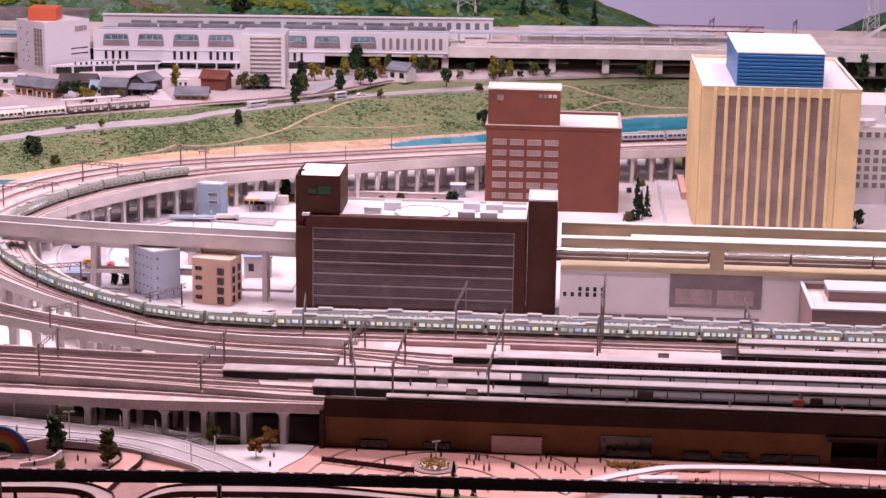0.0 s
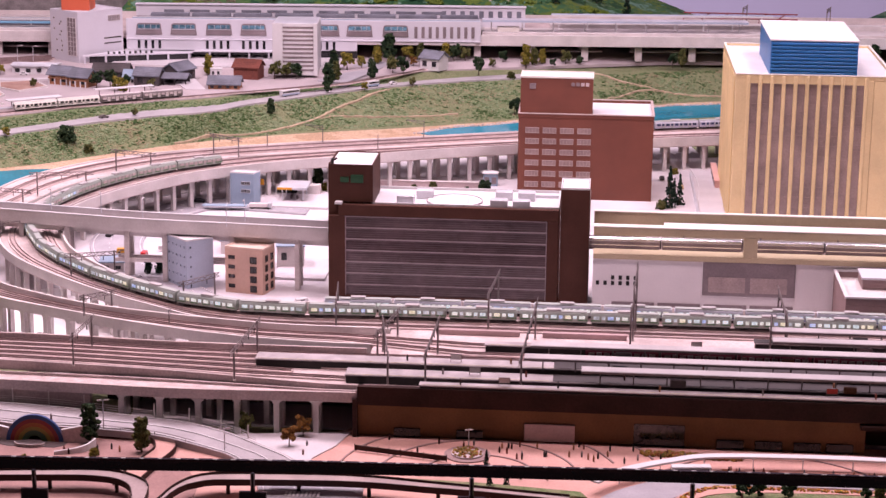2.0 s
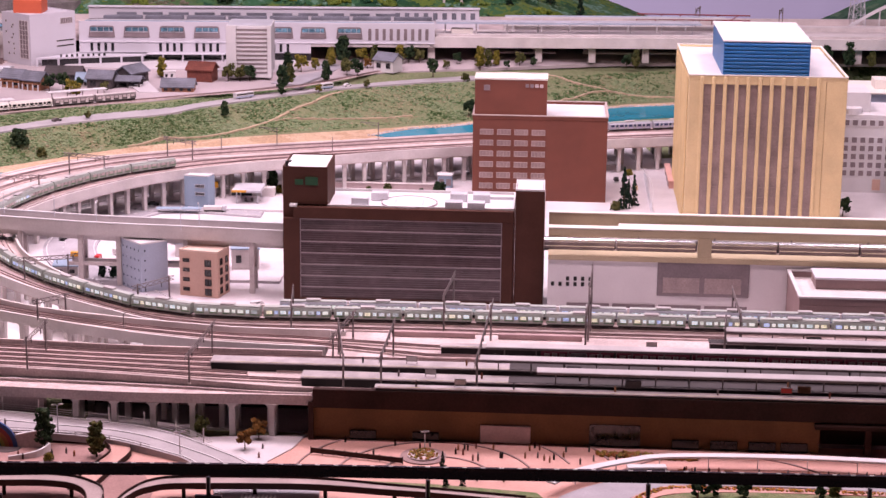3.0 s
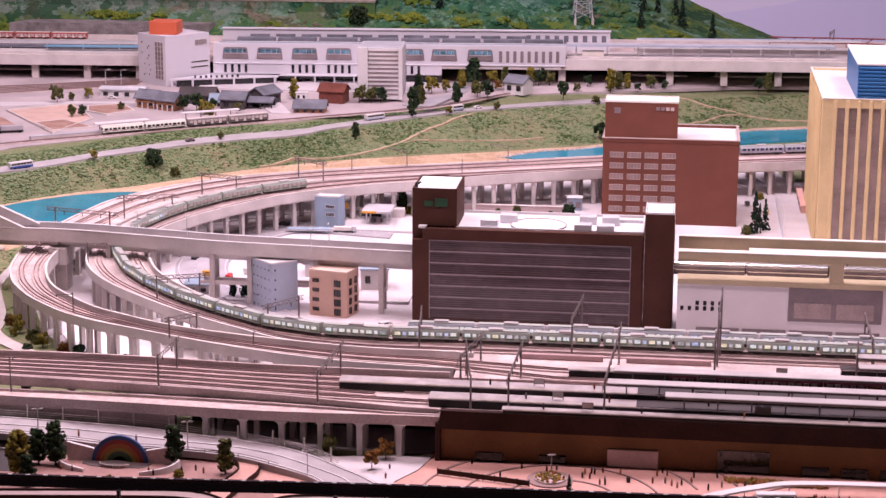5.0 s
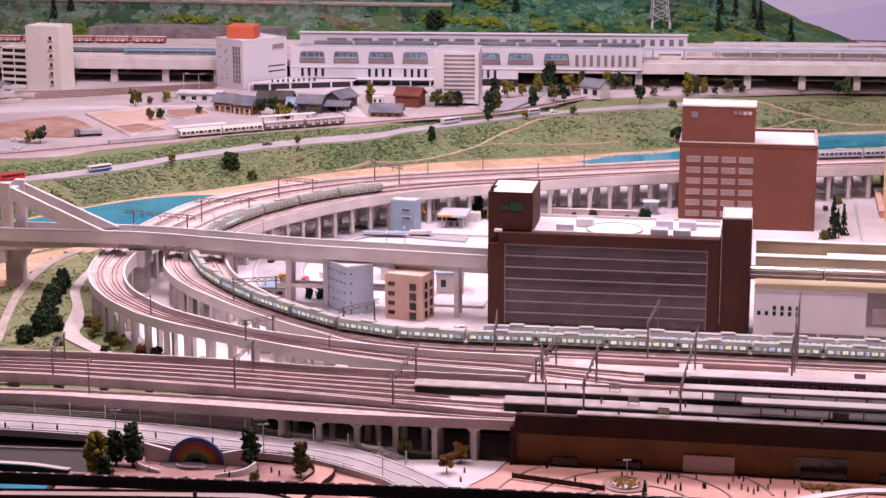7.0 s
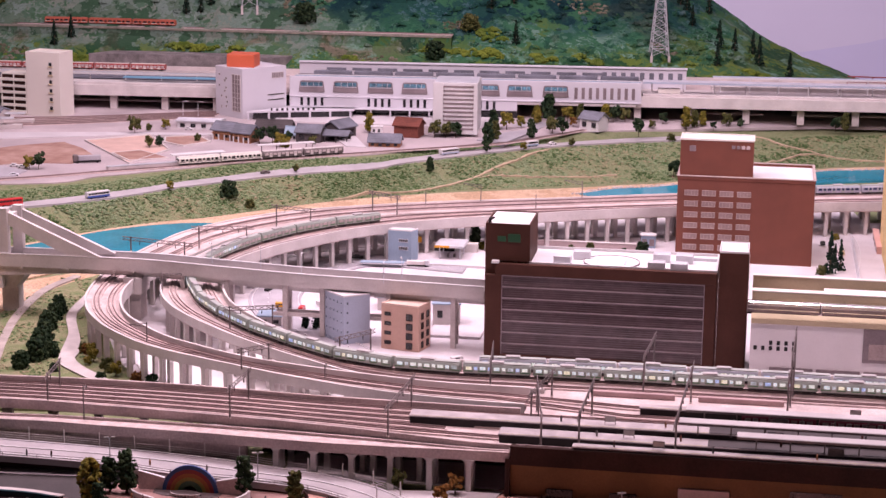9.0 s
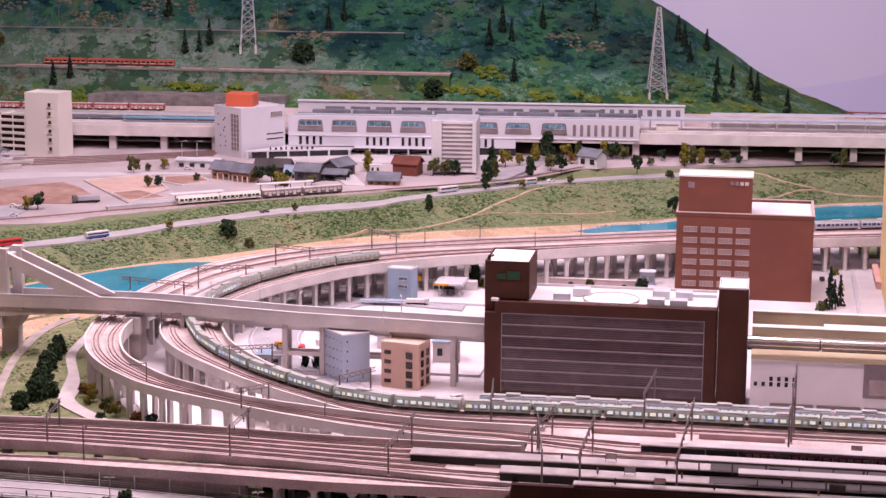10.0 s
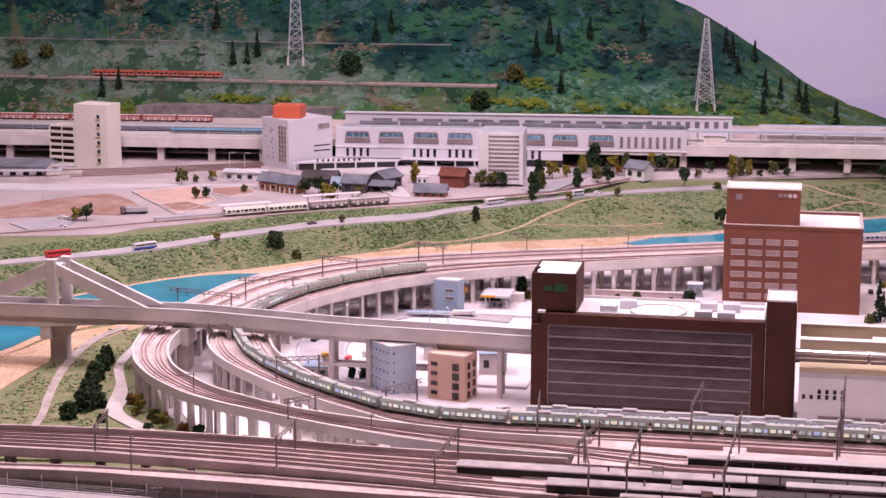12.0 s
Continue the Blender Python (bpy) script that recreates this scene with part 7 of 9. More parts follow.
def tree(x, y, h, tone="mid", shape="round", z=0.0, where="beside the street", girth=1.0):
    key = (tone, shape, rng.randrange(3))
    if key not in CROWNS:
        CROWNS[key] = crown_mesh(WORDS[tone][0], shape)
    name = {"bush": "bush", "cone": "conifer"}.get(shape, "tree")
    top = thing(name, pose(x, y, z - 0.004, 0, 0, rng.uniform(0, 360)), f"{WORDS[tone][1]} {KINDS[shape]} {where}", name, "model trees")
    t = part("trunk", TRUNK, None, top)
    t.scale = (h * 0.8, h * 0.8, h)
    c = part("crown", CROWNS[key], None, top)
    c.scale = (h * girth, h * girth, h)
    return top


town_trees = [(-3.97, 10.06, 0.069, "yellow"), (-3.92, 10.07, 0.082, "dark"), (-3.77, 11.29, 0.094, "mid"), (-3.54, 10.86, 0.067, "mid"), (-3.49, 10.90, 0.060, "dark"), (-2.95, 11.14, 0.085, "dark"), (-2.87, 11.15, 0.095, "dark"), (-2.74, 10.94, 0.073, "yellow"),
              (-2.39, 11.68, 0.106, "yellow"), (-1.97, 11.60, 0.091, "mid"), (-1.90, 11.61, 0.087, "mid"), (-1.84, 11.62, 0.091, "dark"), (-1.61, 11.40, 0.150, "dark"), (-1.64, 11.86, 0.134, "dark"), (-1.59, 11.59, 0.131, "mid"), (-1.56, 11.87, 0.098, "yellow"),
              (-1.38, 11.68, 0.104, "dark"), (-1.40, 12.11, 0.101, "yellow"), (-1.34, 12.24, 0.188, "dark"), (-1.28, 11.91, 0.088, "mid"), (-1.21, 11.86, 0.098, "dark"), (-1.22, 12.25, 0.091, "yellow"), (-1.14, 12.25, 0.100, "mid"), (-0.93, 12.30, 0.091, "dark"),
              (-0.75, 11.98, 0.098, "dark"), (-0.68, 12.22, 0.054, "mid"), (-0.47, 12.28, 0.154, "yellow"), (-0.42, 12.33, 0.12, "mid"), (-0.37, 12.36, 0.110, "yellow"), 
              (-0.13, 12.41, 0.054, "dark"), (-3.72, 11.42, 0.046, "mid"), (-3.64, 11.50, 0.063, "yellow"), (-3.32, 11.12, 0.05, "mid"), (-2.62, 11.12, 0.06, "mid"), (-2.78, 11.18, 0.07, "dark"), (-1.48, 11.95, 0.07, "yellow"), (-1.30, 12.02, 0.06, "mid"),
              (0.52, 12.45, 0.125, "mid"), (0.46, 12.43, 0.08, "dark"), (1.75, 12.6, 0.16, "dark"), (1.9, 12.62, 0.18, "dark"), (2.05, 12.65, 0.12, "mid"), (2.2, 12.7, 0.17, "dark"), (-0.98, 12.28, 0.10, "yellow"), (-0.86, 12.32, 0.08, "mid"), (-0.62, 12.33, 0.07, "dark"), (-1.10, 12.18, 0.075, "yellow"), (-1.17, 12.10, 0.06, "rust"), (-3.02, 11.20, 0.075, "mid"), (-2.80, 11.05, 0.08, "yellow"), (-0.22, 12.40, 0.08, "mid"), (-0.30, 12.30, 0.05, "dark")]
for x, y, h, tone in town_trees:
    tree(x, y, h * (1.3 if h < 0.11 else 1.0), tone, "round" if h < 0.1 else "tall", max(town_z(x, y), ground_z(x, y)), "in the upper town", 1.0)
for x, y, h, tone, shape in ((-2.55, 10.43, 0.060, "mid", "round"), (-1.60, 11.30, 0.070, "dark", "round"), (-1.40, 11.44, 0.065, "yellow", "round"), (-1.13, 11.64, 0.066, "mid", "round"), (-3.09, 9.81, 0.066, "yellow", "round"), (-1.87, 10.88, 0.098, "dark", "tall"), (-2.81, 9.98, 0.116, "dark", "bush"), (-0.50, 11.42, 0.113, "dark", "round"), (-2.70, 9.99, 0.06, "mid", "bush"), (-0.55, 12.0, 0.06, "mid", "bush")):
    tree(x, y, h, tone, shape, ground_z(x, y), "on the grassy bank")
for x, y, h in ((-2.97, 7.81, 0.075), (-2.91, 7.60, 0.098), (-2.88, 7.45, 0.105), (-2.84, 7.30, 0.106), (-2.80, 7.16, 0.115), (-2.76, 7.0, 0.120), (-2.78, 6.88, 0.095), (-2.64, 6.86, 0.055), (-2.72, 7.06, 0.085), (-2.92, 7.71, 0.075)):
    tree(x, y, h, "dark", "bush", 0, "beside the park path", 0.8)
for x, y, h, tone in ((-2.627, 7.165, 0.050, "mid"), (-2.60, 7.13, 0.060, "rust"), (-2.573, 7.10, 0.070, "yellow"), (-2.535, 7.02, 0.075, "yellow"), (-2.545, 6.975, 0.05, "yellow"), (-2.455, 6.945, 0.060, "mid"), (-2.425, 6.90, 0.055, "mid"), (-2.385, 6.845, 0.075, "yellow"), (-2.43, 6.805, 0.045, "dark"), (-2.28, 6.79, 0.062, "rust"), (-2.215, 6.765, 0.062, "dark"), (-2.005, 6.66, 0.065, "dark")):
    tree(x, y, h, tone, "round" if tone == "yellow" else "bush", 0, "under the loop viaduct")
for x, y, h, tone, shape in ((-1.56, 5.67, 0.135, "dark", "tall"), (-1.38, 5.60, 0.122, "mid", "tall"), (-2.01, 5.50, 0.155, "yellow", "tall"), (-1.93, 5.61, 0.148, "dark", "tall"), (-1.985, 5.61, 0.125, "dark", "tall"), (-1.95, 5.41, 0.110, "dark", "tall"), (-0.935, 5.70, 0.078, "rust", "round"),
                             (-0.905, 5.795, 0.080, "rust", "round"), (-1.09, 5.81, 0.075, "mid", "round"), (-1.52, 5.56, 0.036, "yellow", "bush"), (-1.73, 5.52, 0.02, "yellow", "bush"), (-0.31, 5.60, 0.062, "pine", "cone"), (-0.24, 5.44, 0.062, "pine", "cone"), (-0.29, 5.42, 0.070, "pine", "cone"),
                             (0.455, 5.40, 0.075, "dark", "round"), (0.50, 5.415, 0.070, "dark", "round"), (0.588, 5.41, 0.072, "dark", "round"), (0.815, 5.43, 0.055, "dark", "round"), (0.86, 5.445, 0.085, "mid", "tall")):
    tree(x, y, h, tone, shape, 0.008, "on the station plaza")
for x, y, h, tone, shape in ((0.35, 9.14, 0.215, "pine", "cone"), (0.40, 9.20, 0.165, "pine", "cone"), (0.375, 9.25, 0.13, "pine", "cone"), (0.31, 9.12, 0.055, "mid", "bush"), (-1.79, 7.66, 0.083, "pine", "tall"), (-1.84, 7.67, 0.075, "pine", "tall"), (-1.37, 9.33, 0.12, "dark", "tall"), (-1.33, 9.32, 0.048, "yellow", "bush"),
                             (-0.81, 9.42, 0.048, "mid", "bush"), (-0.55, 9.40, 0.072, "dark", "bush"), (-0.90, 9.38, 0.040, "mid", "bush"), (-1.66, 9.14, 0.045, "yellow", "bush"), (0.40, 9.9, 0.045, "yellow", "bush"), (1.385, 9.1, 0.10, "dark", "round"), (-0.64, 9.40, 0.03, "dark", "bush"), (-1.42, 9.28, 0.06, "mid", "round")):
    tree(x, y, h, tone, shape, 0.005, "in the city block", 0.75 if shape == "cone" else 1.0)
conifers = [(-4.02, 13.85), (-4.08, 13.79), (-4.18, 13.76), (-5.08, 13.45), (-4.98, 13.53), (-3.16, 14.01), (-3.07, 14.13), (-0.59, 14.67), (-0.54, 14.53), (-0.43, 14.83), (-0.33, 14.20), (-0.33, 13.84), (-0.22, 14.32), (-0.09, 14.42), (-0.04, 14.26), (0.18, 14.16), (-0.64, 14.74), (-1.82, 14.12), (-1.97, 14.02), (-1.75, 13.73), (-1.9, 14.2), (-1.62, 14.35), (-1.25, 14.55), (-4.38, 14.03), (-0.72, 14.2)]
for x, y in conifers:
    tree(x, y, rng.uniform(0.16, 0.22), "pine", "cone", hill_z(x, y), "on the wooded hill", 0.88)
for x, y, h in ((-2.29, 13.49, 0.16), (-3.28, 13.71, 0.18), (-5.8, 13.68, 0.14), (-5.62, 13.75, 0.12), (-2.09, 13.80, 0.15)):
    tree(x, y, h, "dark" if h > 0.15 else "mid", "bush", hill_z(x, y), "on the wooded hill")


# ---- loose foliage ----
def scatter(name, mat, count, size, place, label, squash=0.6):
    verts, faces = [], []
    for k in range(count):
        p = place()
        if p:
            blob(verts, faces, p, size * rng.uniform(0.5, 1.5), squash)
    return tagged(new(name, from_lists(name, verts, faces, mat)), label, "foliage", kind="stuff")


HILLLIME = clumped("hill_lime_green", [(0.085, 0.13, 0.02), (0.165, 0.20, 0.03), (0.115, 0.16, 0.03)], 14, 90)
HILLTAN = clumped("hill_dry_scrub", [(0.10, 0.10, 0.065), (0.19, 0.165, 0.12), (0.12, 0.125, 0.075), (0.23, 0.20, 0.155)], 14, 90)


def zone(y0, y1, x0, x1, seed, cut=0.0, freq=2.4):
    """Ragged patches of a foliage zone on the hill."""
    def place():
        x, y = rng.uniform(x0, x1), rng.uniform(y0, y1)
        edge = min(1.0, (y - y0) / 0.15, (y1 - y) / 0.15)
        if noise.noise((x * freq, y * freq * 1.3, seed)) + 0.35 * noise.noise((x * freq * 4, y * freq * 4, seed)) < cut + 0.3 * (1 - edge):
            return None
        return (x, y, hill_z(x, y) - 0.006)
    return place


scatter("hill_foliage", HILLCOVER, 20000, 0.0075, zone(13.2, 15.18, -6.8, 0.5, 0.5, -0.45, 3.0), "woodland leaf clumps on the hill", 0.8)


def mound(verts, faces, x, y, r, n=15):
    """A rounded bush on the slope, a dome of leaf clumps."""
    z = hill_z(x, y)
    for q in range(n):
        a, u = rng.uniform(0, math.tau), math.sqrt(rng.random())
        lift = math.sqrt(max(0.0, 1 - u * u)) * rng.uniform(0.75, 1.0)
        blob(verts, faces, (x + r * u * math.cos(a), y + 0.7 * r * u * math.sin(a), z + 0.75 * r * lift - 0.008), r * rng.uniform(0.22, 0.42), 0.9)


def bushes(spots, mat, label, small, large):
    """Rounded bushes spread over oval patches: centre, half-width, half-depth, count."""
    verts, faces = [], []
    for cx, cy, rx, ry, count in spots:
        for q in range(count):
            a, u = rng.uniform(0, math.tau), math.sqrt(rng.random())
            mound(verts, faces, cx + rx * u * math.cos(a), cy + ry * u * math.sin(a), rng.uniform(small, large), 26)
    tagged(new("hill_bushes", from_lists("hill_bushes", verts, faces, mat)), label, "foliage", kind="stuff")


bushes([(-1.36, 14.30, 0.25, 0.10, 102), (-4.42, 14.16, 0.24, 0.14, 108), (-4.95, 14.02, 0.28, 0.05, 66), (-3.32, 13.86, 0.16, 0.12, 72), (-2.77, 13.45, 0.24, 0.05, 60), (-5.48, 13.37, 0.30, 0.06, 78), (-2.23, 13.86, 0.10, 0.03, 24), (-0.72, 13.98, 0.09, 0.05, 24), (-5.7, 14.1, 0.2, 0.06, 42)],
       HILLTAN, "dry tan scrub patches on the hill", 0.009, 0.020)
bushes([(-2.32, 13.57, 0.09, 0.03, 9), (-1.92, 13.78, 0.14, 0.06, 11), (-2.01, 13.57, 0.22, 0.05, 16), (-1.57, 13.58, 0.10, 0.03, 8), (-1.22, 13.63, 0.09, 0.03, 7), (-0.06, 13.86, 0.10, 0.03, 7), (-3.90, 13.46, 0.36, 0.03, 18), (-4.95, 13.33, 0.30, 0.04, 18), (-2.95, 13.42, 0.12, 0.04, 6)],
       HILLLIME, "lime green rounded bushes at the hill foot", 0.024, 0.048)
bushes([(-4.2, 14.5, 2.3, 0.45, 260), (-1.9, 14.45, 1.1, 0.55, 230), (-0.6, 14.25, 0.5, 0.45, 90)], HILLCOVER, "dark woodland bushes over the hill", 0.018, 0.042)
bushes([(-2.0, 13.66, 0.9, 0.20, 60), (-3.9, 13.86, 1.6, 0.12, 34), (-0.5, 13.8, 0.5, 0.3, 50)], HILLCOVER, "mid green bushes on the lower hill", 0.016, 0.038)
for x in (-5.78, -5.21, -4.65, -4.10, -3.55):
    pole = thing("telegraph_pole", pose(x, 13.93 + 0.045 * (x + 5.78), 0.79), "thin grey telegraph pole beside the hill track", "pole", "hillside poles")
    part("pole", rods(((0, 0, 0), (0, 0, 0.165), 0.0032, 6, 0.0024)), POLE, pole)
    part("cross_arm", rods(((-0.014, 0, 0.152), (0.014, 0, 0.152), 0.0018), n=4), POLE, pole)
cliff = bmesh.new()
strip(cliff, spline([(-4.60, 13.36), (-4.3, 13.40), (-3.9, 13.40), (-3.3, 13.40)], 0.05), spline([(-4.72, 13.16), (-4.3, 13.20), (-3.9, 13.21), (-3.3, 13.22)], 0.05), 0.1, 0.405)
setting("rock_cutting", cliff, STONE, "grey rock retaining wall below the hill", "rock")


def on_bank(seed, cut, share):
    """Places on the slope, gathered in drifts of one sort of grass."""
    def place():
        x = rng.uniform(-5.2, 2.6)
        f, b = lerp_table(FOOT, x), lerp_table(BROW, x)
        y = f + (b - f) * rng.uniform(0.02, 1.0)
        drift = noise.noise((x * 2.6, y * 3.6, seed)) + 0.55 * noise.noise((x * 7, y * 12, seed)) + 0.2 * noise.noise((x * 24, y * 30, seed))
        if drift < cut and rng.random() > share:
            return None
        return (x, y, ground_z(x, y))
    return place


BANKDARK = clumped("bank_tuft_dark", [(0.050, 0.092, 0.030), (0.085, 0.140, 0.052), (0.14, 0.19, 0.085)], 40, 300)
BANKLIGHT = clumped("bank_tuft_light", [(0.17, 0.235, 0.115), (0.235, 0.285, 0.165), (0.20, 0.25, 0.13)], 40, 300)
scatter("bank_tufts_dark", BANKDARK, 30000, 0.0078, on_bank(2.0, 0.08, 0.10), "dark grass tufts on the bank", 0.5)
scatter("bank_tufts_light", BANKLIGHT, 26000, 0.0082, on_bank(7.5, -0.02, 0.10), "light grass tufts on the bank", 0.5)
BANKTAN = clumped("bank_tuft_dry", [(0.25, 0.22, 0.13), (0.34, 0.28, 0.18), (0.30, 0.27, 0.16)], 40, 300)
scatter("bank_tufts_dry", BANKTAN, 11000, 0.0066, on_bank(4.2, 0.10, 0.12), "dry grass tufts on the bank", 0.5)


def on_park():
    y = rng.uniform(6.5, 8.3)
    x = rng.uniform(-3.25, -2.5) - 0.14 * (y - 6.5)
    if noise.noise((x * 6, y * 6, 12)) < -0.1 or x > -2.5 - 0.28 * (y - 6.8) or x < -3.16:
        return None
    return (x, y, 0.010)


scatter("park_tufts", BANKDARK, 2400, 0.0055, on_park, "short grass tufts in the park", 0.5)
scatter("park_tufts_dry", BANKTAN, 2000, 0.0055, on_park, "dry grass tufts in the park", 0.5)
PEBBLE = material("pale_shore_stone", (0.55, 0.49, 0.48), 0.8, vary=0.2)


def on_shore():
    k = rng.randrange(len(SHORE_LINE))
    p = SHORE_LINE[k]
    return (p.x + rng.gauss(0, 0.014), p.y + rng.gauss(0, 0.014), 0.012)


SHORE_LINE = offset(spline(reaches[1][0], 0.02), 0.02)
scatter("shore_stones", PEBBLE, 1000, 0.006, on_shore, "pale stones along the river shore", 0.7)


def beyond_road():
    x = rng.uniform(-5.2, -1.3)
    y = lerp_table(BROW, x) + rng.uniform(0.15, 0.44 if x < -2.4 else 0.30)
    return (x, y, ground_z(x, y) + 0.002)


scatter("verge_tufts", BANKDARK, 4500, 0.0075, beyond_road, "grass tufts on the road verge", 0.5)
scatter("verge_tufts_light", BANKLIGHT, 4500, 0.0075, beyond_road, "light grass tufts on the road verge", 0.5)


def drape(name, pts, w, mat, label, category="path", lift=0.004):
    c = spline(pts, 0.03)
    a, b = offset(c, w / 2), offset(c, -w / 2)
    bm = bmesh.new()
    rows = [[bm.verts.new((p.x, p.y, max(ground_z(p.x, p.y), ground_z(q.x, q.y)) + lift)) for p, q in ((l, r), (r, l))] for l, r in zip(a, b)]
    low = [[bm.verts.new((v.co.x, v.co.y, v.co.z - 0.03)) for v in r] for r in rows]
    for i in range(len(rows) - 1):
        bm.faces.new((rows[i][0], rows[i + 1][0], rows[i + 1][1], rows[i][1]))
        bm.faces.new((rows[i][0], low[i][0], low[i + 1][0], rows[i + 1][0]))
        bm.faces.new((rows[i][1], rows[i + 1][1], low[i + 1][1], low[i][1]))
    return setting(name, bm, mat, label, category)


drape("trail", [(-1.26, 11.55), (-1.39, 11.36), (-1.52, 11.15), (-1.62, 10.99), (-1.76, 10.82), (-1.95, 10.65), (-2.15, 10.51), (-2.32, 10.35)], 0.020, TRAIL, "sandy trail up the grassy bank")
drape("trail", [(-1.60, 10.99), (-1.36, 11.12), (-1.04, 11.24), (-0.83, 11.34)], 0.016, TRAIL, "sandy trail along the bank")
drape("trail", [(-0.07, 12.3), (0.16, 12.17), (0.40, 12.16), (0.72, 12.24), (1.6, 12.6)], 0.020, TRAIL, "sandy trail along the bank")
drape("trail", [(-0.02, 11.83), (0.2, 12.05), (0.40, 12.17)], 0.016, TRAIL, "sandy trail up the bank")
# park by the loop
PARKWALK = material("grey_tan_gravel", (0.40, 0.345, 0.315), 0.9, vary=0.14, scale=14, fine=300, bump=0.4)
PARKWHITE = material("pale_gravel_path", (0.54, 0.485, 0.475), 0.9, vary=0.10, scale=14, fine=300, bump=0.3)
bm = bmesh.new()
strip(bm, *pair([(-3.2, 6.3), (-3.14, 7.1), (-3.12, 7.6), (-3.1, 8.1), (-3.0, 8.4)], [(-2.15, 6.45), (-2.30, 6.84), (-2.44, 7.05), (-2.62, 7.45), (-2.70, 7.8), (-2.8, 8.3)], 0.05), -0.01, 0.009)
setting("park_lawn", bm, LAWN, "flocked lawn of the riverside park", "lawn")
bm = bmesh.new()
strip(bm, *pair([(-2.80, 6.3), (-2.905, 6.86), (-3.005, 7.205), (-3.105, 7.62), (-3.155, 8.05), (-3.10, 8.36)], [(-2.77, 6.3), (-2.875, 6.87), (-2.975, 7.23), (-3.065, 7.62), (-3.11, 8.05), (-3.06, 8.34)], 0.04), 0.0, 0.013)
setting("park_road", bm, PARKWALK, "narrow grey-tan riverside path", "path")
bm = bmesh.new()
strip(bm, *pair([(-2.30, 6.58), (-2.40, 6.71), (-2.53, 6.83), (-2.65, 6.95), (-2.685, 7.04), (-2.71, 7.135), (-2.77, 7.38), (-2.88, 7.66), (-2.915, 7.93), (-2.93, 8.1)], [(-2.20, 6.55), (-2.30, 6.69), (-2.437, 6.825), (-2.55, 6.935), (-2.615, 7.03), (-2.63, 7.112), (-2.69, 7.30), (-2.83, 7.64), (-2.865, 7.85), (-2.885, 8.05)], 0.04), 0.0, 0.016)
setting("park_path", bm, PARKWHITE, "pale winding park path", "path")


# ---- pylons ----
def pylon(x, y, h, w, z):
    top = thing("pylon", pose(x, y, z, 0, 0, 12), "pale steel lattice power pylon on the hill", "pylon", "pylons")
    legs = []
    for sx, sy in ((-1, -1), (1, -1), (1, 1), (-1, 1)):
        part("leg", rods(((sx * w / 2, sy * w / 2, 0), (sx * w * 0.10, sy * w * 0.10, h), 0.0034, 5, 0.0024)), STEELWHITE, top)
        legs.append((sx, sy))
    levels = 11
    for k in range(levels):
        z0, z1 = h * (1 - (1 - k / levels) ** 1.0), h * ((k + 1) / levels)
        k0, k1 = w / 2 * (1 - 0.8 * z0 / h), w / 2 * (1 - 0.8 * z1 / h)
        for i in range(4):
            (ax, ay), (bx, by) = legs[i], legs[(i + 1) % 4]
            bars = [((ax * k0, ay * k0, z0), (bx * k1, by * k1, z1), 0.0014), ((bx * k0, by * k0, z0), (ax * k1, ay * k1, z1), 0.0014), ((ax * k1, ay * k1, z1), (bx * k1, by * k1, z1), 0.0014)]
            part("bracing", rods(*bars, n=4), STEELWHITE, top)
    for sx, sy in legs:
        part("footing", boxes((sx * w / 2 - 0.008, sx * w / 2 + 0.008, sy * w / 2 - 0.008, sy * w / 2 + 0.008, -0.06, 0.002)), CONCRETE, top)
    return top


pylon(-0.74, 13.82, 0.60, 0.125, hill_z(-0.74, 13.82) + 0.02)
pylon(-3.72, 13.83, 0.75, 0.11, hill_z(-3.72, 13.83) + 0.02)
pylon(2.05, 13.4, 0.62, 0.12, T)


# ---- vehicles ----
def wheel_mesh(r, w):
    bm = rods(((0, -w / 2, 0), (0, w / 2, 0), r), n=10)
    return mesh("wheel", bm, BLACK)


def bus(x, y, turn, z, body, band, label, length=0.13):
    top = thing("bus", pose(x, y, z, 0, 0, turn), label, "bus", "model buses")
    w, h = 0.030, 0.036
    part("body", bevelled(boxes((-length / 2, length / 2, -w / 2, w / 2, 0.006, h)), 0.003, 2), body, top)
    part("skirt", bevelled(boxes((-length / 2 + 0.001, length / 2 - 0.001, -w / 2 - 0.0006, w / 2 + 0.0006, 0.006, 0.016)), 0.0005), band, top)
    wm = mesh("window", boxes((-0.0075, 0.0075, -0.0006, 0.0006, 0.021, 0.030)), DARKGLASS)
    for k in range(7):
        for s in (-1, 1):
            o = part("window", wm, None, top)
            o.location = (-length / 2 + 0.014 + (length - 0.028) * k / 6, s * w / 2, 0)
    part("windscreen", boxes((length / 2 - 0.0015, length / 2 + 0.0005, -w * 0.42, w * 0.42, 0.017, 0.031)), DARKGLASS, top)
    wd = wheel_mesh(0.0062, 0.005)
    for sx in (-1, 1):
        for sy in (-1, 1):
            o = part("wheel", wd, None, top)
            o.location = (sx * length * 0.32, sy * (w / 2 - 0.002), 0.0062)
    return top


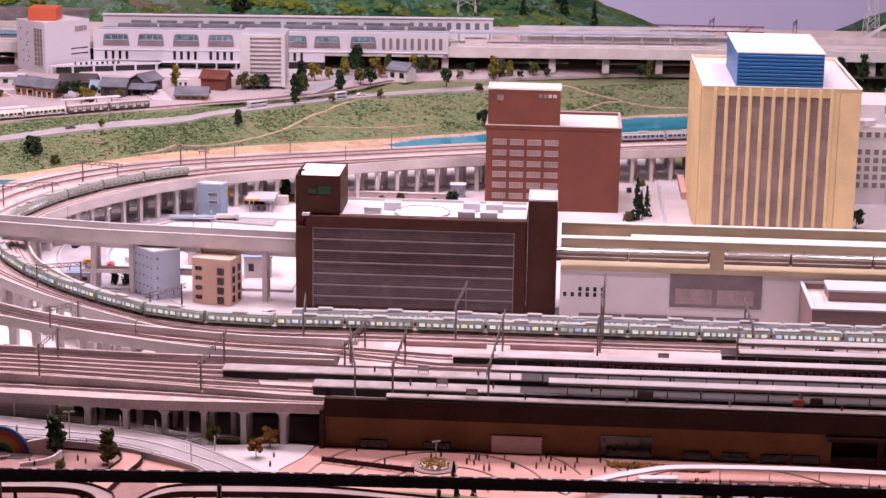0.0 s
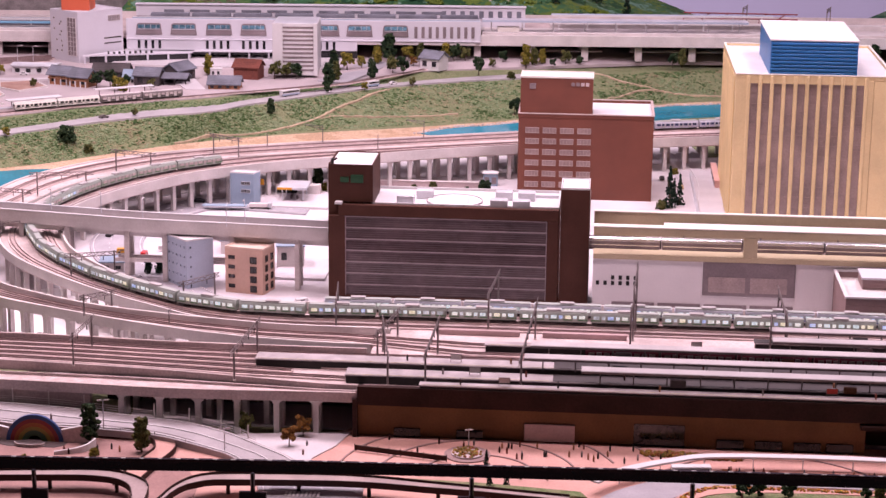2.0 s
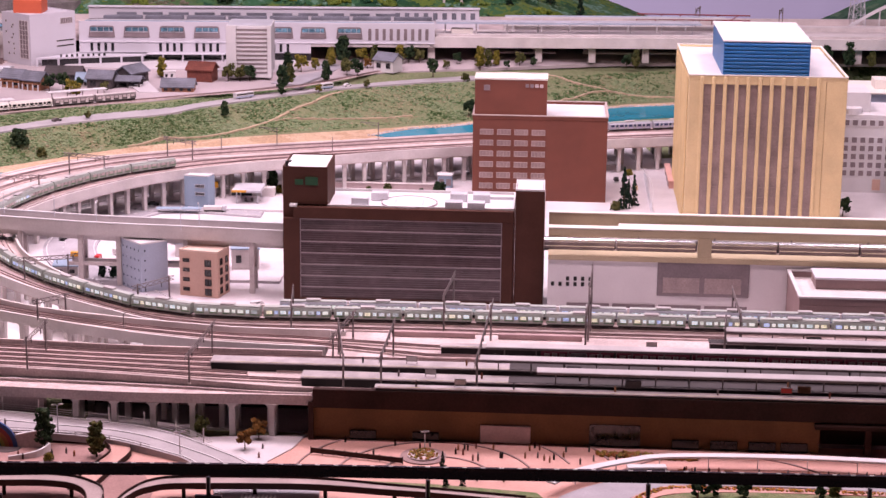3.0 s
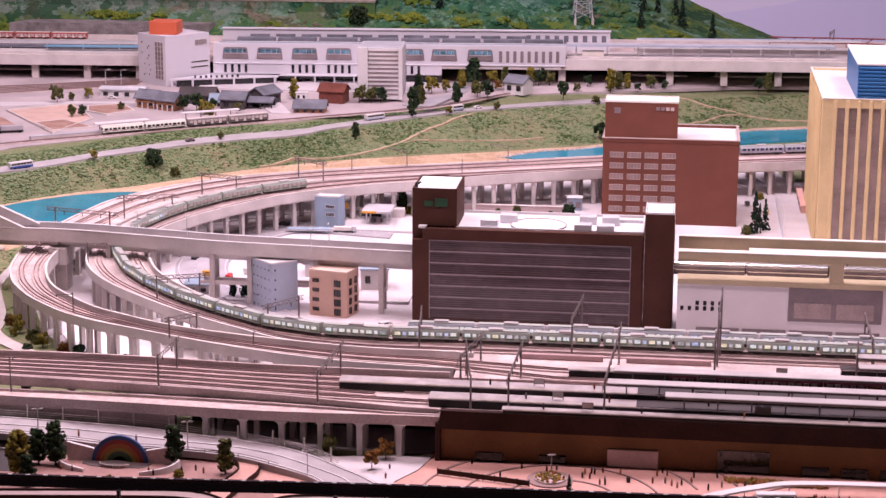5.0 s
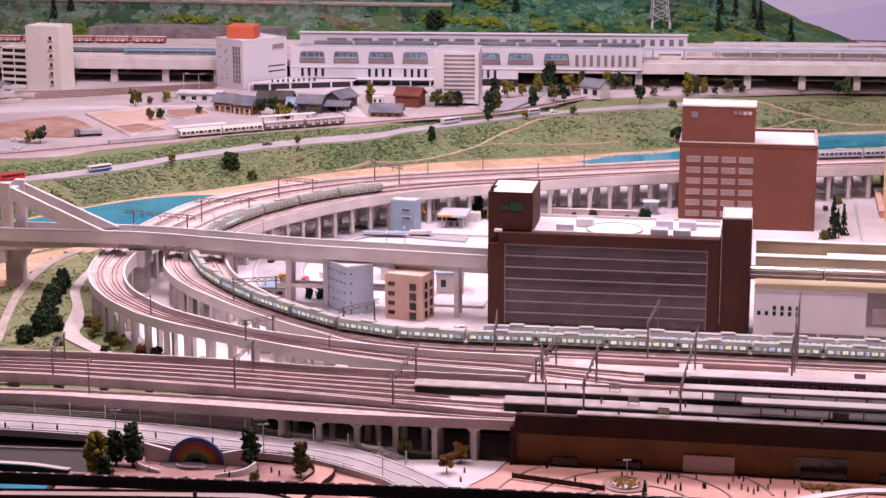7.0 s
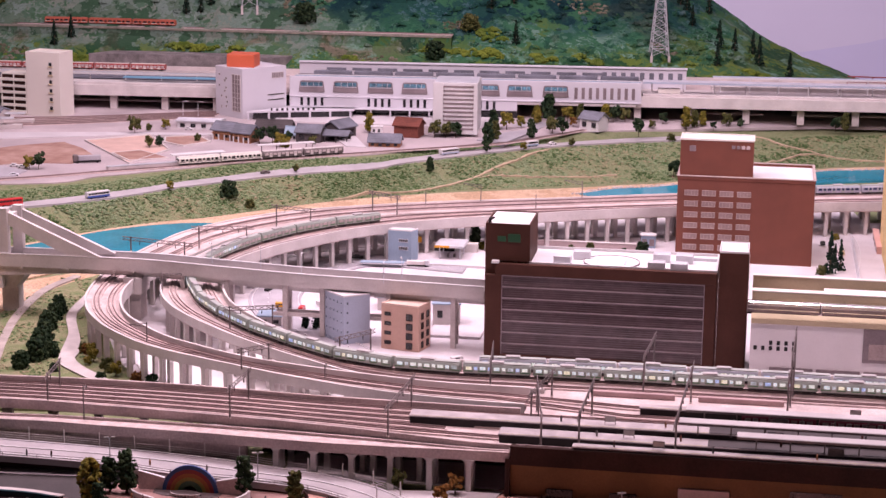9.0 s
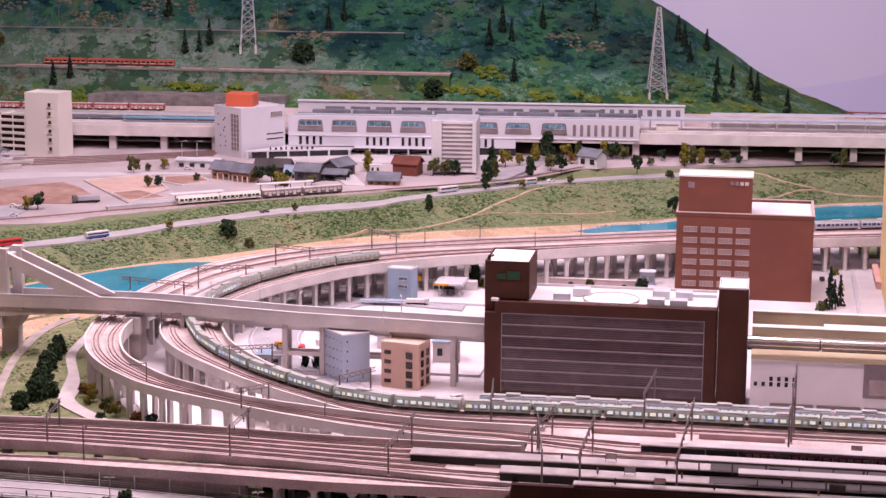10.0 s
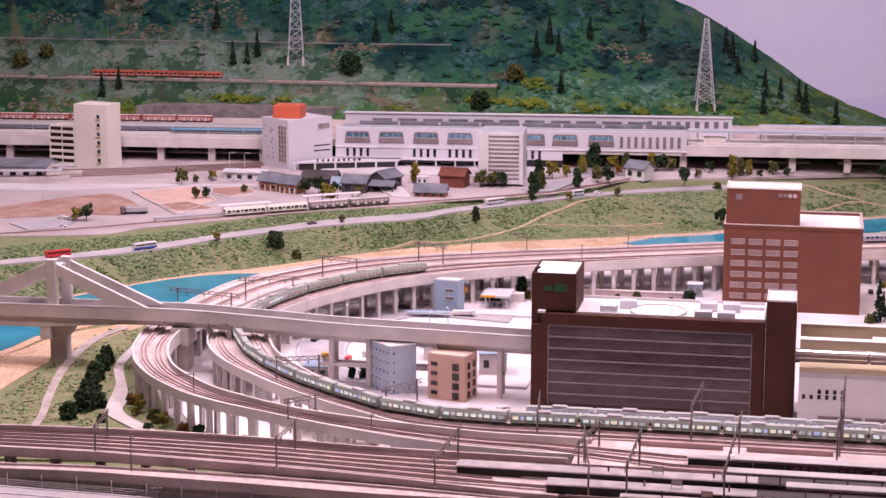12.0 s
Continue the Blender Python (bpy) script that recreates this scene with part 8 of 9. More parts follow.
def car(x, y, turn, z, paint, label, length=0.055, van=False):
    top = thing("model_car", pose(x, y, z, 0, 0, turn), label, "car", "model cars")
    w = 0.021
    prof = [(-0.5, 0.10), (0.5, 0.10), (0.5, 0.36), (0.46, 0.42), (0.24, 0.46), (0.12, 0.72), (-0.26, 0.72), (-0.42, 0.48), (-0.5, 0.44)]
    if van:
        prof = [(-0.5, 0.10), (0.5, 0.10), (0.5, 0.42), (0.44, 0.52), (0.34, 0.82), (-0.48, 0.84), (-0.5, 0.8)]
    bm = bmesh.new()
    solid(bm, [(px * length, pz * 0.026) for px, pz in prof], -w / 2, w / 2)
    bmesh.ops.rotate(bm, verts=bm.verts[:], matrix=Matrix.Rotation(radians(90), 3, "X"))
    part("body", bevelled(bm, 0.0012), paint, top)
    part("glass", boxes((-0.24 * length, 0.13 * length, -w / 2 - 0.0004, w / 2 + 0.0004, 0.0128, 0.0176)), DARKGLASS, top)
    wd = wheel_mesh(0.0042, 0.004)
    for sx in (-1, 1):
        for sy in (-1, 1):
            o = part("wheel", wd, None, top)
            o.location = (sx * length * 0.3, sy * (w / 2 - 0.001), 0.0042)
    return top


UZ = EDGE + 0.010
bus(-3.381, 9.497, 47, UZ, WHITE, NAVY, "white and blue model bus on the bank road")
bus(-3.747, 9.215, 42, UZ, RED, RED, "red model coach on the bank road")
bus(-1.809, 11.18, 46, UZ, WHITE, PALEBLUE, "white and grey-blue model bus on the upper road")
car(-2.705, 10.345, 45, UZ, POLE, "dark grey model car on the bank road")
bus(-1.365, 11.56, 40, UZ, WHITE, LIGHTBLUE, "white and pale blue model bus on the upper road", 0.08)
car(-1.25, 11.655, 38, UZ, WHITE, "white model car on the upper road")
for x, y, turn, m, label in ((-4.08, 10.12, 10, WHITE, "white model car by the soil plot"), (-4.02, 10.09, 10, WHITE, "white model car by the soil plot"), (-3.98, 9.86, 30, STEELWHITE, "silver model car by the line"), (-3.50, 11.53, 0, WHITE, "white model car at the garage"), (-2.50, 11.325, -100, WHITE, "white model car in the open shed")):
    car(x, y, turn, town_z(x, y) + 0.006, m, label)
for x, y, turn, m, label, van in ((-2.15, 8.26, 80, BLACK, "black model car on the ring road", False), (-1.89, 8.96, 15, BLACK, "black model car on the ring road", False), (-1.14, 7.30, 40, WHITE, "white model van by the store", True), (-1.20, 7.24, 60, BLACK, "black model car by the store", False), (-1.02, 7.18, 70, WHITE, "white model car by the store", False),
                                  (-2.02, 7.98, 5, AMBER, "amber model digger by the ring road", True), (-1.92, 7.94, 90, RED, "red model truck by the ring road", True), (-1.86, 8.06, 60, WHITE, "white model van by the ring road", True), (-1.79, 7.93, 30, RED, "red and white model truck", True), (0.42, 9.55, 95, YELLOW, "yellow model taxi on the street", False), (0.33, 9.75, 95, BLACK, "black model car on the street", False)):
    car(x, y, turn, 0.012, m, label, van=van)


def lorry(x, y, turn, z, cargo, cab, label, size=1.0):
    top = thing("model_lorry", pose(x, y, z, 0, 0, turn) @ Matrix.Scale(size, 4), label, "lorry", "model lorries")
    part("cargo_body", bevelled(boxes((-0.05, 0.035, -0.014, 0.014, 0.010, 0.028))), cargo, top)
    part("cab", bevelled(boxes((0.037, 0.056, -0.013, 0.013, 0.006, 0.032)), 0.002), cab, top)
    part("windscreen", boxes((0.0555, 0.0568, -0.011, 0.011, 0.018, 0.028)), DARKGLASS, top)
    part("chassis", boxes((-0.05, 0.054, -0.011, 0.011, 0.004, 0.010)), BLACK, top)
    wd = wheel_mesh(0.005, 0.005)
    for sx in (-0.036, 0.04):
        for sy in (-1, 1):
            o = part("wheel", wd, None, top)
            o.location = (sx, sy * 0.012, 0.005)


lorry(-1.58, 8.86, 5, 0.012, PALE, STEELWHITE, "pale model lorry parked on the pavement")
lorry(-3.73, 10.33, 205, TW + 0.006, ASPHALT, POLE, "grey model lorry beside the soil plot", 1.45)
strip_roof = thing("pavement_shelter", pose(-1.72, 8.84, 0.006, 0, 0, 4), "long low pale blue shelter", "shelter")
part("roof", bevelled(boxes((-0.13, 0.08, -0.02, 0.02, 0.022, 0.027))), LIGHTBLUE, strip_roof)
for k in range(4):
    part("post", rods(((-0.12 + 0.06 * k, 0, 0), (-0.12 + 0.06 * k, 0, 0.022), 0.0015)), STEELWHITE, strip_roof)


# ---- street lamps ----
def street_lamp(x, y, h, z=0.0, arm=0.03, turn=0.0, twin=False):
    top = thing("street_lamp", pose(x, y, z, 0, 0, turn), "slender grey model street lamp", "street lamp", "street lamps")
    part("pole", rods(((0, 0, 0), (0, 0, h), 0.0022, 6, 0.0015)), STEELWHITE, top)
    for s in ((1, -1) if twin else (1,)):
        part("arm", rods(((0, 0, h), (s * arm * 0.5, 0, h + 0.008), 0.0014), ((s * arm * 0.5, 0, h + 0.008), (s * arm, 0, h + 0.006), 0.0014)), STEELWHITE, top)
        part("lamp_head", boxes((s * arm - 0.006, s * arm + 0.006, -0.002, 0.002, h + 0.003, h + 0.007)), PALE, top)
    return top


for x, y in ((-1.475, 7.50), (-1.83, 7.56), (-1.42, 7.608), (-2.25, 7.708), (-2.03, 7.672)):
    street_lamp(x, y, 0.085, 0.262, 0.026, 90 if (x, y) in ((-1.475, 7.50), (-1.83, 7.56)) else -90)
for x, y, h, z in ((-1.12, 5.60, 0.08, 0.016), (-1.53, 5.72, 0.09, 0.04), (-2.02, 5.72, 0.09, 0.06)):
    street_lamp(x, y, h, z, 0.012, 20, True)
street_lamp(-0.375, 5.755, 0.052, 0.012, 0.007, 20, True)
for x, y in ((-2.3, 8.55), (-4.35, 10.5), (-3.55, 11.9), (-3.65, 11.9)):
    street_lamp(x, y, 0.10, town_z(x, y) if y > 10 else 0.01, 0.03, 10)


# ---- railing of the front road ----
def railing(curve, z, h, label, every=0.10, mat=STEELWHITE, rails=3, tall=0):
    top = thing("railing", Matrix(), label, "railing")
    zz = z if isinstance(z, list) else [z] * len(curve)
    pts = list(zip(curve, zz))
    for k in range(rails):
        bm = bmesh.new()
        hh = h * (k + 1) / rails
        strip(bm, offset(curve, 0.0007), offset(curve, -0.0007), [q + hh - 0.0012 for q in zz], [q + hh for q in zz])
        part("rail", bm, mat, top)
    step = max(1, int(every / 0.04))
    for i in range(0, len(pts), step):
        p, q = pts[i]
        tallest = h * 2.1 if tall and (i // step) % 1 == 0 else h
        part("post", rods(((p.x, p.y, q), (p.x, p.y, q + tallest), 0.0022 if tall else 0.0012)), mat if not tall else PALE, top)
    return top


railing(fl[8:-22], fz[8:-22], 0.022, "pale railing along the front road", 0.13, PALE, 3, 1)
railing(fr[8:-22], fz[8:-22], 0.014, "thin grey railing along the front road", 0.12, POLE, 2)
# Wall takes a dark colour for the shadow below the road deck.
bm = bmesh.new()
strip(bm, offset(fr, 0.05)[:-26], offset(fr, 0.04)[:-26], 0.0, [q - 0.021 for q in fz[:-26]])
setting("retaining_wall", bm, DARKBAND, "retaining wall darkened for the shadow under the front road", "wall")
bm = bmesh.new()
strip(bm, *pair([(-5.2, 5.58), (-3.2, 5.75), (-2.42, 5.80), (-1.90, 5.81)], [(-5.2, 5.48), (-3.2, 5.65), (-2.42, 5.703), (-1.90, 5.745)], 0.05), 0.0, 0.014)
setting("lower_road", bm, ROADPALE, "pale lower street beside the plaza", "road")
bm = bmesh.new()
strip(bm, *pair([(-5.2, 5.478), (-3.2, 5.648), (-2.42, 5.700), (-1.98, 5.735)], [(-5.2, 5.30), (-3.2, 5.47), (-2.42, 5.53), (-2.05, 5.53)], 0.05), 0.0, 0.0125)
setting("lower_walk", bm, PLATFORMDARK, "dark asphalt walk beside the pool", "pavement")
bm = bmesh.new()
solid(bm, [(-3.2, 4.7), (-2.3, 5.05), (-2.133, 5.29), (-2.12, 5.47), (-2.34, 5.495), (-3.2, 5.44)], 0.0, 0.014)
setting("pool", bm, WATER, "turquoise pool on the plaza", "water")
bm = bmesh.new()
strip(bm, *pair([(-3.2, 5.46), (-2.343, 5.512), (-2.094, 5.486)], [(-3.2, 5.446), (-2.343, 5.498), (-2.10, 5.474)], 0.04), 0.0, 0.036)
setting("pool_wall", bm, DARKBAND, "dark wall behind the pool", "wall")
bm = bmesh.new()
strip(bm, *pair([(-3.2, 5.464), (-2.343, 5.516), (-2.090, 5.489)], [(-3.2, 5.442), (-2.343, 5.494), (-2.096, 5.470)], 0.04), 0.036, 0.040)
setting("pool_coping", bm, CONCRETE, "grey coping of the pool wall", "kerb")
bm = bmesh.new()
strip(bm, *pair([(-2.11, 5.472), (-2.123, 5.288), (-2.29, 5.045), (-3.19, 4.692)], [(-2.125, 5.472), (-2.137, 5.292), (-2.305, 5.055), (-3.2, 4.704)], 0.04), 0.0, 0.022)
setting("pool_edge", bm, DARKBAND, "dark kerb round the pool", "kerb")

# ---- rainbow stage ----
STAGEDARK = material("dark_stage_floor", (0.10, 0.075, 0.075), 0.6, vary=0.15, scale=18)
stage = thing("rainbow_stage", pose(-1.735, 5.66, 0.008), "half-round open-air stage with rainbow arch", "stage")
# Band colours are darkened to hold the shadow on the arch.
RAINBOW = [material("rainbow_blue", (0.02, 0.06, 0.20), 0.5), material("rainbow_red", (0.24, 0.025, 0.025), 0.5), material("rainbow_orange", (0.32, 0.095, 0.02), 0.5), material("rainbow_yellow", (0.27, 0.19, 0.03), 0.5), material("rainbow_green", (0.05, 0.11, 0.05), 0.5)]
R = 0.092
RINGS = (1.0, 0.86, 0.72, 0.58, 0.45, 0.26)
for k, m in enumerate(RAINBOW):
    r0, r1 = R * RINGS[k + 1], R * RINGS[k]
    bm = bmesh.new()
    n = 26
    strip(bm, [Vector((r1 * math.cos(math.pi * i / n), r1 * math.sin(math.pi * i / n))) for i in range(n + 1)], [Vector((r0 * math.cos(math.pi * i / n), r0 * math.sin(math.pi * i / n))) for i in range(n + 1)], -0.006 - 0.010 * k, 0.004)
    bmesh.ops.rotate(bm, verts=bm.verts[:], matrix=Matrix.Rotation(radians(90), 3, "X"))
    part("rainbow_band", bm, m, stage, ("blue", "red", "orange", "yellow", "green")[k] + " painted arch band")
bm = bmesh.new()
half = [(0.025 * math.cos(math.pi * i / 12), 0.025 * math.sin(math.pi * i / 12)) for i in range(13)]
solid(bm, half, -0.060, -0.050)
bmesh.ops.rotate(bm, verts=bm.verts[:], matrix=Matrix.Rotation(radians(90), 3, "X"))
part("backing", bm, DARKBAND, stage)
bm = bmesh.new()
solid(bm, [(-0.12, 0.0), (-0.115, -0.03), (-0.075, -0.05), (0.075, -0.05), (0.10, -0.03), (0.105, 0.0)], 0.0, 0.006)
part("floor", bevelled(bm, 0.002), STAGEDARK, stage, "dark stepped stage floor")
bm = bmesh.new()
solid(bm, disc(-0.006, -0.036, 0.05, 28, 0.024), 0.006, 0.013)
part("podium", bevelled(bm, 0.0015), STAGEDARK, stage, "low dark podium")
bm = bmesh.new()
rim = disc(-0.006, -0.036, 0.05, 28, 0.024)[14:]
strip(bm, [Vector(q[:2]) for q in rim], offset([Vector(q[:2]) for q in rim], 0.002), 0.006, 0.0145)
part("podium_edge", bm, PALE, stage, "pale rim of the podium")
for s in (-1, 1):
    bm = bmesh.new()
    solid(bm, [(s * 0.085, 0.0), (s * 0.172, 0.0), (s * 0.172, 0.062), (s * 0.085, 0.043)], -0.006, 0.0)
    bmesh.ops.rotate(bm, verts=bm.verts[:], matrix=Matrix.Rotation(radians(90), 3, "X"))
    wing = part("wing_wall", bm, PINKLIT, stage)
    bm = bmesh.new()
    solid(bm, [(s * 0.085, 0.043), (s * 0.172, 0.062), (s * 0.172, 0.0645), (s * 0.085, 0.0455)], -0.009, 0.002)
    bmesh.ops.rotate(bm, verts=bm.verts[:], matrix=Matrix.Rotation(radians(90), 3, "X"))
    part("coping", bm, WHITE, wing, "white coping")
    bm = bmesh.new()
    pts = spline([(s * 0.195, -0.02), (s * 0.185, -0.055), (s * 0.155, -0.085), (s * 0.09, -0.105)], 0.02)
    strip(bm, pts, offset(pts, 0.007), 0.0, [0.030 - 0.016 * i / (len(pts) - 1) for i in range(len(pts))])
    part("seat_wall", bm, WHITE, stage)


# ---- plaza details ----
def arc_band(cx, cy, r, a0, a1, w, name="paving_band"):
    n = 30
    ang = [radians(a0 + (a1 - a0) * i / n) for i in range(n + 1)]
    bm = bmesh.new()
    strip(bm, [Vector((cx + (r + w) * math.cos(a), cy + (r + w) * math.sin(a))) for a in ang], [Vector((cx + r * math.cos(a), cy + r * math.sin(a))) for a in ang], 0.006, 0.0135)
    setting(name, bm, PLAZALINE, "dark curved band in the plaza paving", "paving")


for r in (0.17, 0.30, 0.43, 0.56):
    arc_band(-0.33, 5.52, r, 20, 175, 0.006)
for r in (0.22, 0.38):
    arc_band(0.55, 5.40, r, 40, 170, 0.006)
bed = thing("flower_bed", pose(-0.375, 5.69, 0.010), "round flower bed with stone rim", "flower bed")
bm = bmesh.new()
solid(bm, disc(0, 0, 0.072, 30), 0, 0.004)
part("ring_paving", bm, PLAZALINE, bed)
bm = bmesh.new()
solid(bm, disc(0, 0, 0.050, 30), 0.004, 0.009)
part("stone_rim", bevelled(bm, 0.001), PINKLIT, bed)
verts, faces = [], []
for k in range(90):
    a, r = rng.uniform(0, math.tau), 0.046 * math.sqrt(rng.random())
    blob(verts, faces, (r * math.cos(a), r * math.sin(a), 0.010), 0.005)
BRIGHTFLOWERS = clumped("bright_flowers", [(0.60, 0.25, 0.05), (0.65, 0.42, 0.08), (0.45, 0.10, 0.05), (0.20, 0.22, 0.06)], 150, 500)
FLOWERS = clumped("flower_mix", [(0.25, 0.18, 0.05), (0.42, 0.25, 0.06), (0.12, 0.14, 0.04), (0.35, 0.12, 0.06)], 120, 500)
tagged(part("flower_planting", from_lists("flower_planting", verts, faces, FLOWERS), None, bed), kind="stuff")
verts, faces = [], []
for k in range(120):
    u = rng.random()
    blob(verts, faces, (0.17 + 0.30 * u + rng.uniform(-0.01, 0.01), 5.755 - 0.02 * u + rng.uniform(-0.012, 0.012), 0.016), 0.009)
tagged(new("flower_border", from_lists("flower_border", verts, faces, FLOWERS)), "mixed flower border on the plaza", "flowers", kind="stuff")
hedge = thing("plaza_fence", pose(-0.58, 5.655, 0.010, 0, 0, -13), "low dark fence on the plaza", "fence")
part("panel", boxes((-0.15, 0.15, -0.002, 0.002, 0.004, 0.020)), DARKBAND, hedge)
for k in range(9):
    part("post", rods(((-0.15 + 0.0375 * k, 0, 0), (-0.15 + 0.0375 * k, 0, 0.024), 0.0016)), DARKBAND, hedge)
# curved white shelter roof of the bus stands
shelter = thing("bus_shelter", Matrix(), "long curved white bus shelter roof on posts", "shelter")
cur = spline([(0.02, 5.40), (0.10, 5.50), (0.25, 5.60), (0.39, 5.655), (0.74, 5.675), (1.1, 5.66), (1.8, 5.60), (2.4, 5.52)], 0.03)
bm = bmesh.new()
strip(bm, offset(cur, 0.016), offset(cur, -0.016), 0.048, 0.054)
part("roof", bm, WHITE, shelter)
for i in range(4, len(cur), 5):
    part("post", rods(((cur[i].x, cur[i].y, 0.008), (cur[i].x, cur[i].y, 0.048), 0.0018)), STEELWHITE, shelter)
bus(0.31, 5.575, 6, 0.012, WHITE, STEELWHITE, "white model bus under the curved shelter", 0.12)
bm = bmesh.new()
strip(bm, *pair([(-0.12, 4.62), (-0.03, 5.2), (0.03, 5.35), (0.12, 5.46), (0.24, 5.535), (0.42, 5.555), (0.9, 5.555), (2.4, 5.45)], [(0.14, 4.62), (0.17, 5.2), (0.215, 5.33), (0.30, 5.44), (0.40, 5.505), (0.55, 5.51), (0.95, 5.505), (2.4, 5.4)], 0.05), 0.0, 0.016)
setting("bus_lane", bm, ASPHALT, "grey bus lane on the plaza", "road")
bm = bmesh.new()
strip(bm, *pair([(0.15, 4.62), (0.19, 5.2), (0.245, 5.36), (0.32, 5.455), (0.40, 5.494), (0.60, 5.494), (1.2, 5.48), (2.4, 5.38)], [(0.20, 4.62), (0.24, 5.2), (0.28, 5.33), (0.35, 5.41), (0.42, 5.435), (0.62, 5.455), (1.2, 5.45), (2.4, 5.34)], 0.04), 0.0, 0.019)
setting("flower_walk", bm, PLAZA, "pink walk round the lawn island", "pavement")
bm = bmesh.new()
solid(bm, [(0.24, 4.70), (1.6, 4.70), (1.6, 5.40), (1.2, 5.445), (0.62, 5.45), (0.42, 5.43), (0.35, 5.40), (0.285, 5.32), (0.25, 5.20)], 0.0, 0.0205)
setting("plaza_lawn", bm, LAWN, "green lawn island on the plaza", "lawn")
bm = bmesh.new()
solid(bm, [(-0.66, 5.46), (-0.3, 5.44), (-0.02, 5.40), (0.0, 5.36), (-0.3, 5.38), (-0.66, 5.40)], 0.0, 0.018)
setting("plaza_lawn", bm, LAWN, "green lawn strip on the plaza", "lawn")


verts, faces = [], []
LAWN_RIM = spline([(0.235, 5.28), (0.275, 5.37), (0.335, 5.445), (0.41, 5.478), (0.62, 5.48), (1.2, 5.468)], 0.01)
for k in range(420):
    p = LAWN_RIM[rng.randrange(len(LAWN_RIM))]
    blob(verts, faces, (p.x + rng.uniform(-0.008, 0.008), p.y + rng.uniform(-0.009, 0.009), 0.021), 0.004)
tagged(new("flower_border", from_lists("flower_border", verts, faces, BRIGHTFLOWERS)), "orange and yellow flower border round the lawn", "flowers", kind="stuff")
for x in (0.42, 0.56, 0.72, 0.86, 1.0):
    b = thing("bench", pose(x, 5.60, 0.017), "small dark brown bench on the plaza", "bench", "plaza benches")
    part("seat", boxes((-0.014, 0.014, -0.004, 0.004, 0.005, 0.0065)), TIMBER, b)
    part("backrest", boxes((-0.014, 0.014, 0.004, 0.0052, 0.0065, 0.012)), TIMBER, b)
    for s in (-1, 1):
        part("leg", boxes((s * 0.011 - 0.001, s * 0.011 + 0.001, -0.0035, 0.0035, 0.0, 0.005)), BLACK, b)


# raised footways with dark parapets
FOOTDECK = material("pinkish_footway_paving", (0.40, 0.31, 0.30), 0.8, vary=0.10)


def footway(a, b, z, label, mat=FOOTDECK, side=DARKBAND):
    l, r = pair(a, b, 0.03)
    top = thing("footway", Matrix(), label, "footbridge", "plaza footways", "structure")
    bm = bmesh.new()
    strip(bm, l, r, z - 0.008, z)
    part("deck", bm, mat, top)
    for c, s in ((l, 1), (r, -1)):
        bm = bmesh.new()
        strip(bm, c, offset(c, s * 0.003), z - 0.012, z + 0.007)
        part("parapet", bm, side, top)
    for i in range(4, len(l) - 2, 7):
        m = l[i].lerp(r[i], 0.5)
        part("post", rods(((m.x, m.y, 0.0), (m.x, m.y, z - 0.008), 0.006)), DARKBAND, top)


footway([(-2.3, 5.20), (-1.61, 5.294), (-1.41, 5.308), (-1.30, 5.25), (-1.262, 5.18), (-1.25, 5.05)], [(-2.3, 5.15), (-1.60, 5.242), (-1.41, 5.250), (-1.331, 5.209), (-1.297, 5.13), (-1.29, 5.05)], 0.06, "curved raised footway with dark parapet")
footway([(-1.222, 5.05), (-1.208, 5.134), (-1.19, 5.21), (-1.14, 5.293), (-1.03, 5.326), (-0.70, 5.345), (-0.447, 5.311), (-0.308, 5.29), (-0.05, 5.25)], [(-1.205, 5.05), (-1.19, 5.14), (-1.159, 5.213), (-1.11, 5.245), (-1.06, 5.262), (-0.693, 5.288), (-0.447, 5.265), (-0.305, 5.25), (-0.05, 5.21)], 0.06, "curved raised footway with dark parapet")
footway([(-1.56, 5.80), (-1.40, 5.775), (-1.32, 5.72), (-1.28, 5.62), (-1.30, 5.50), (-1.33, 5.32)], [(-1.53, 5.765), (-1.43, 5.74), (-1.37, 5.69), (-1.34, 5.62), (-1.36, 5.52), (-1.40, 5.32)], 0.022, "winding pink footway with dark parapet", PLAZA, DARKBAND)
pav = thing("underpass_front", pose(-1.44, 5.715, 0.0), "dark recessed underpass front", "wall", kind="structure")
part("wall", boxes((-0.11, 0.05, 0, 0.012, 0, 0.042)), DARKBAND, pav)
bm = bmesh.new()
solid(bm, [(-1.12, 5.79), (-0.98, 5.66), (-0.88, 5.565), (-0.83, 5.50), (-0.85, 5.60), (-0.79, 5.72), (-0.76, 5.85)], 0.0, 0.014)
setting("forecourt", bm, PAVING, "pale paved corner by the station", "pavement")
cross = thing("zebra_crossing", pose(-0.88, 5.262, 0.0225), "white zebra crossing stripes on grey street", "crossing", kind="structure")
for k in range(9):
    part("stripe", boxes((0.012 * k, 0.012 * k + 0.006, 0, 0.035, 0, 0.0025)), WHITE, cross)
bm = bmesh.new()
solid(bm, [(-1.0, 4.64), (-0.60, 4.64), (-0.66, 5.37), (-0.93, 5.36), (-0.95, 5.1)], 0.0, 0.0205)
setting("street_south", bm, ASPHALT, "grey street south of the plaza", "road")


# ---- miniature figures: plain turned pegs ----
def peg():
    bm = bmesh.new()
    rod(bm, (0, 0, 0), (0, 0, 0.015), 0.0030, 7, 0.0036)
    rod(bm, (0, 0, 0.015), (0, 0, 0.0165), 0.0036, 7, 0.0015)
    rod(bm, (0, 0, 0.0165), (0, 0, 0.0205), 0.0020, 7, 0.0018)
    return bm


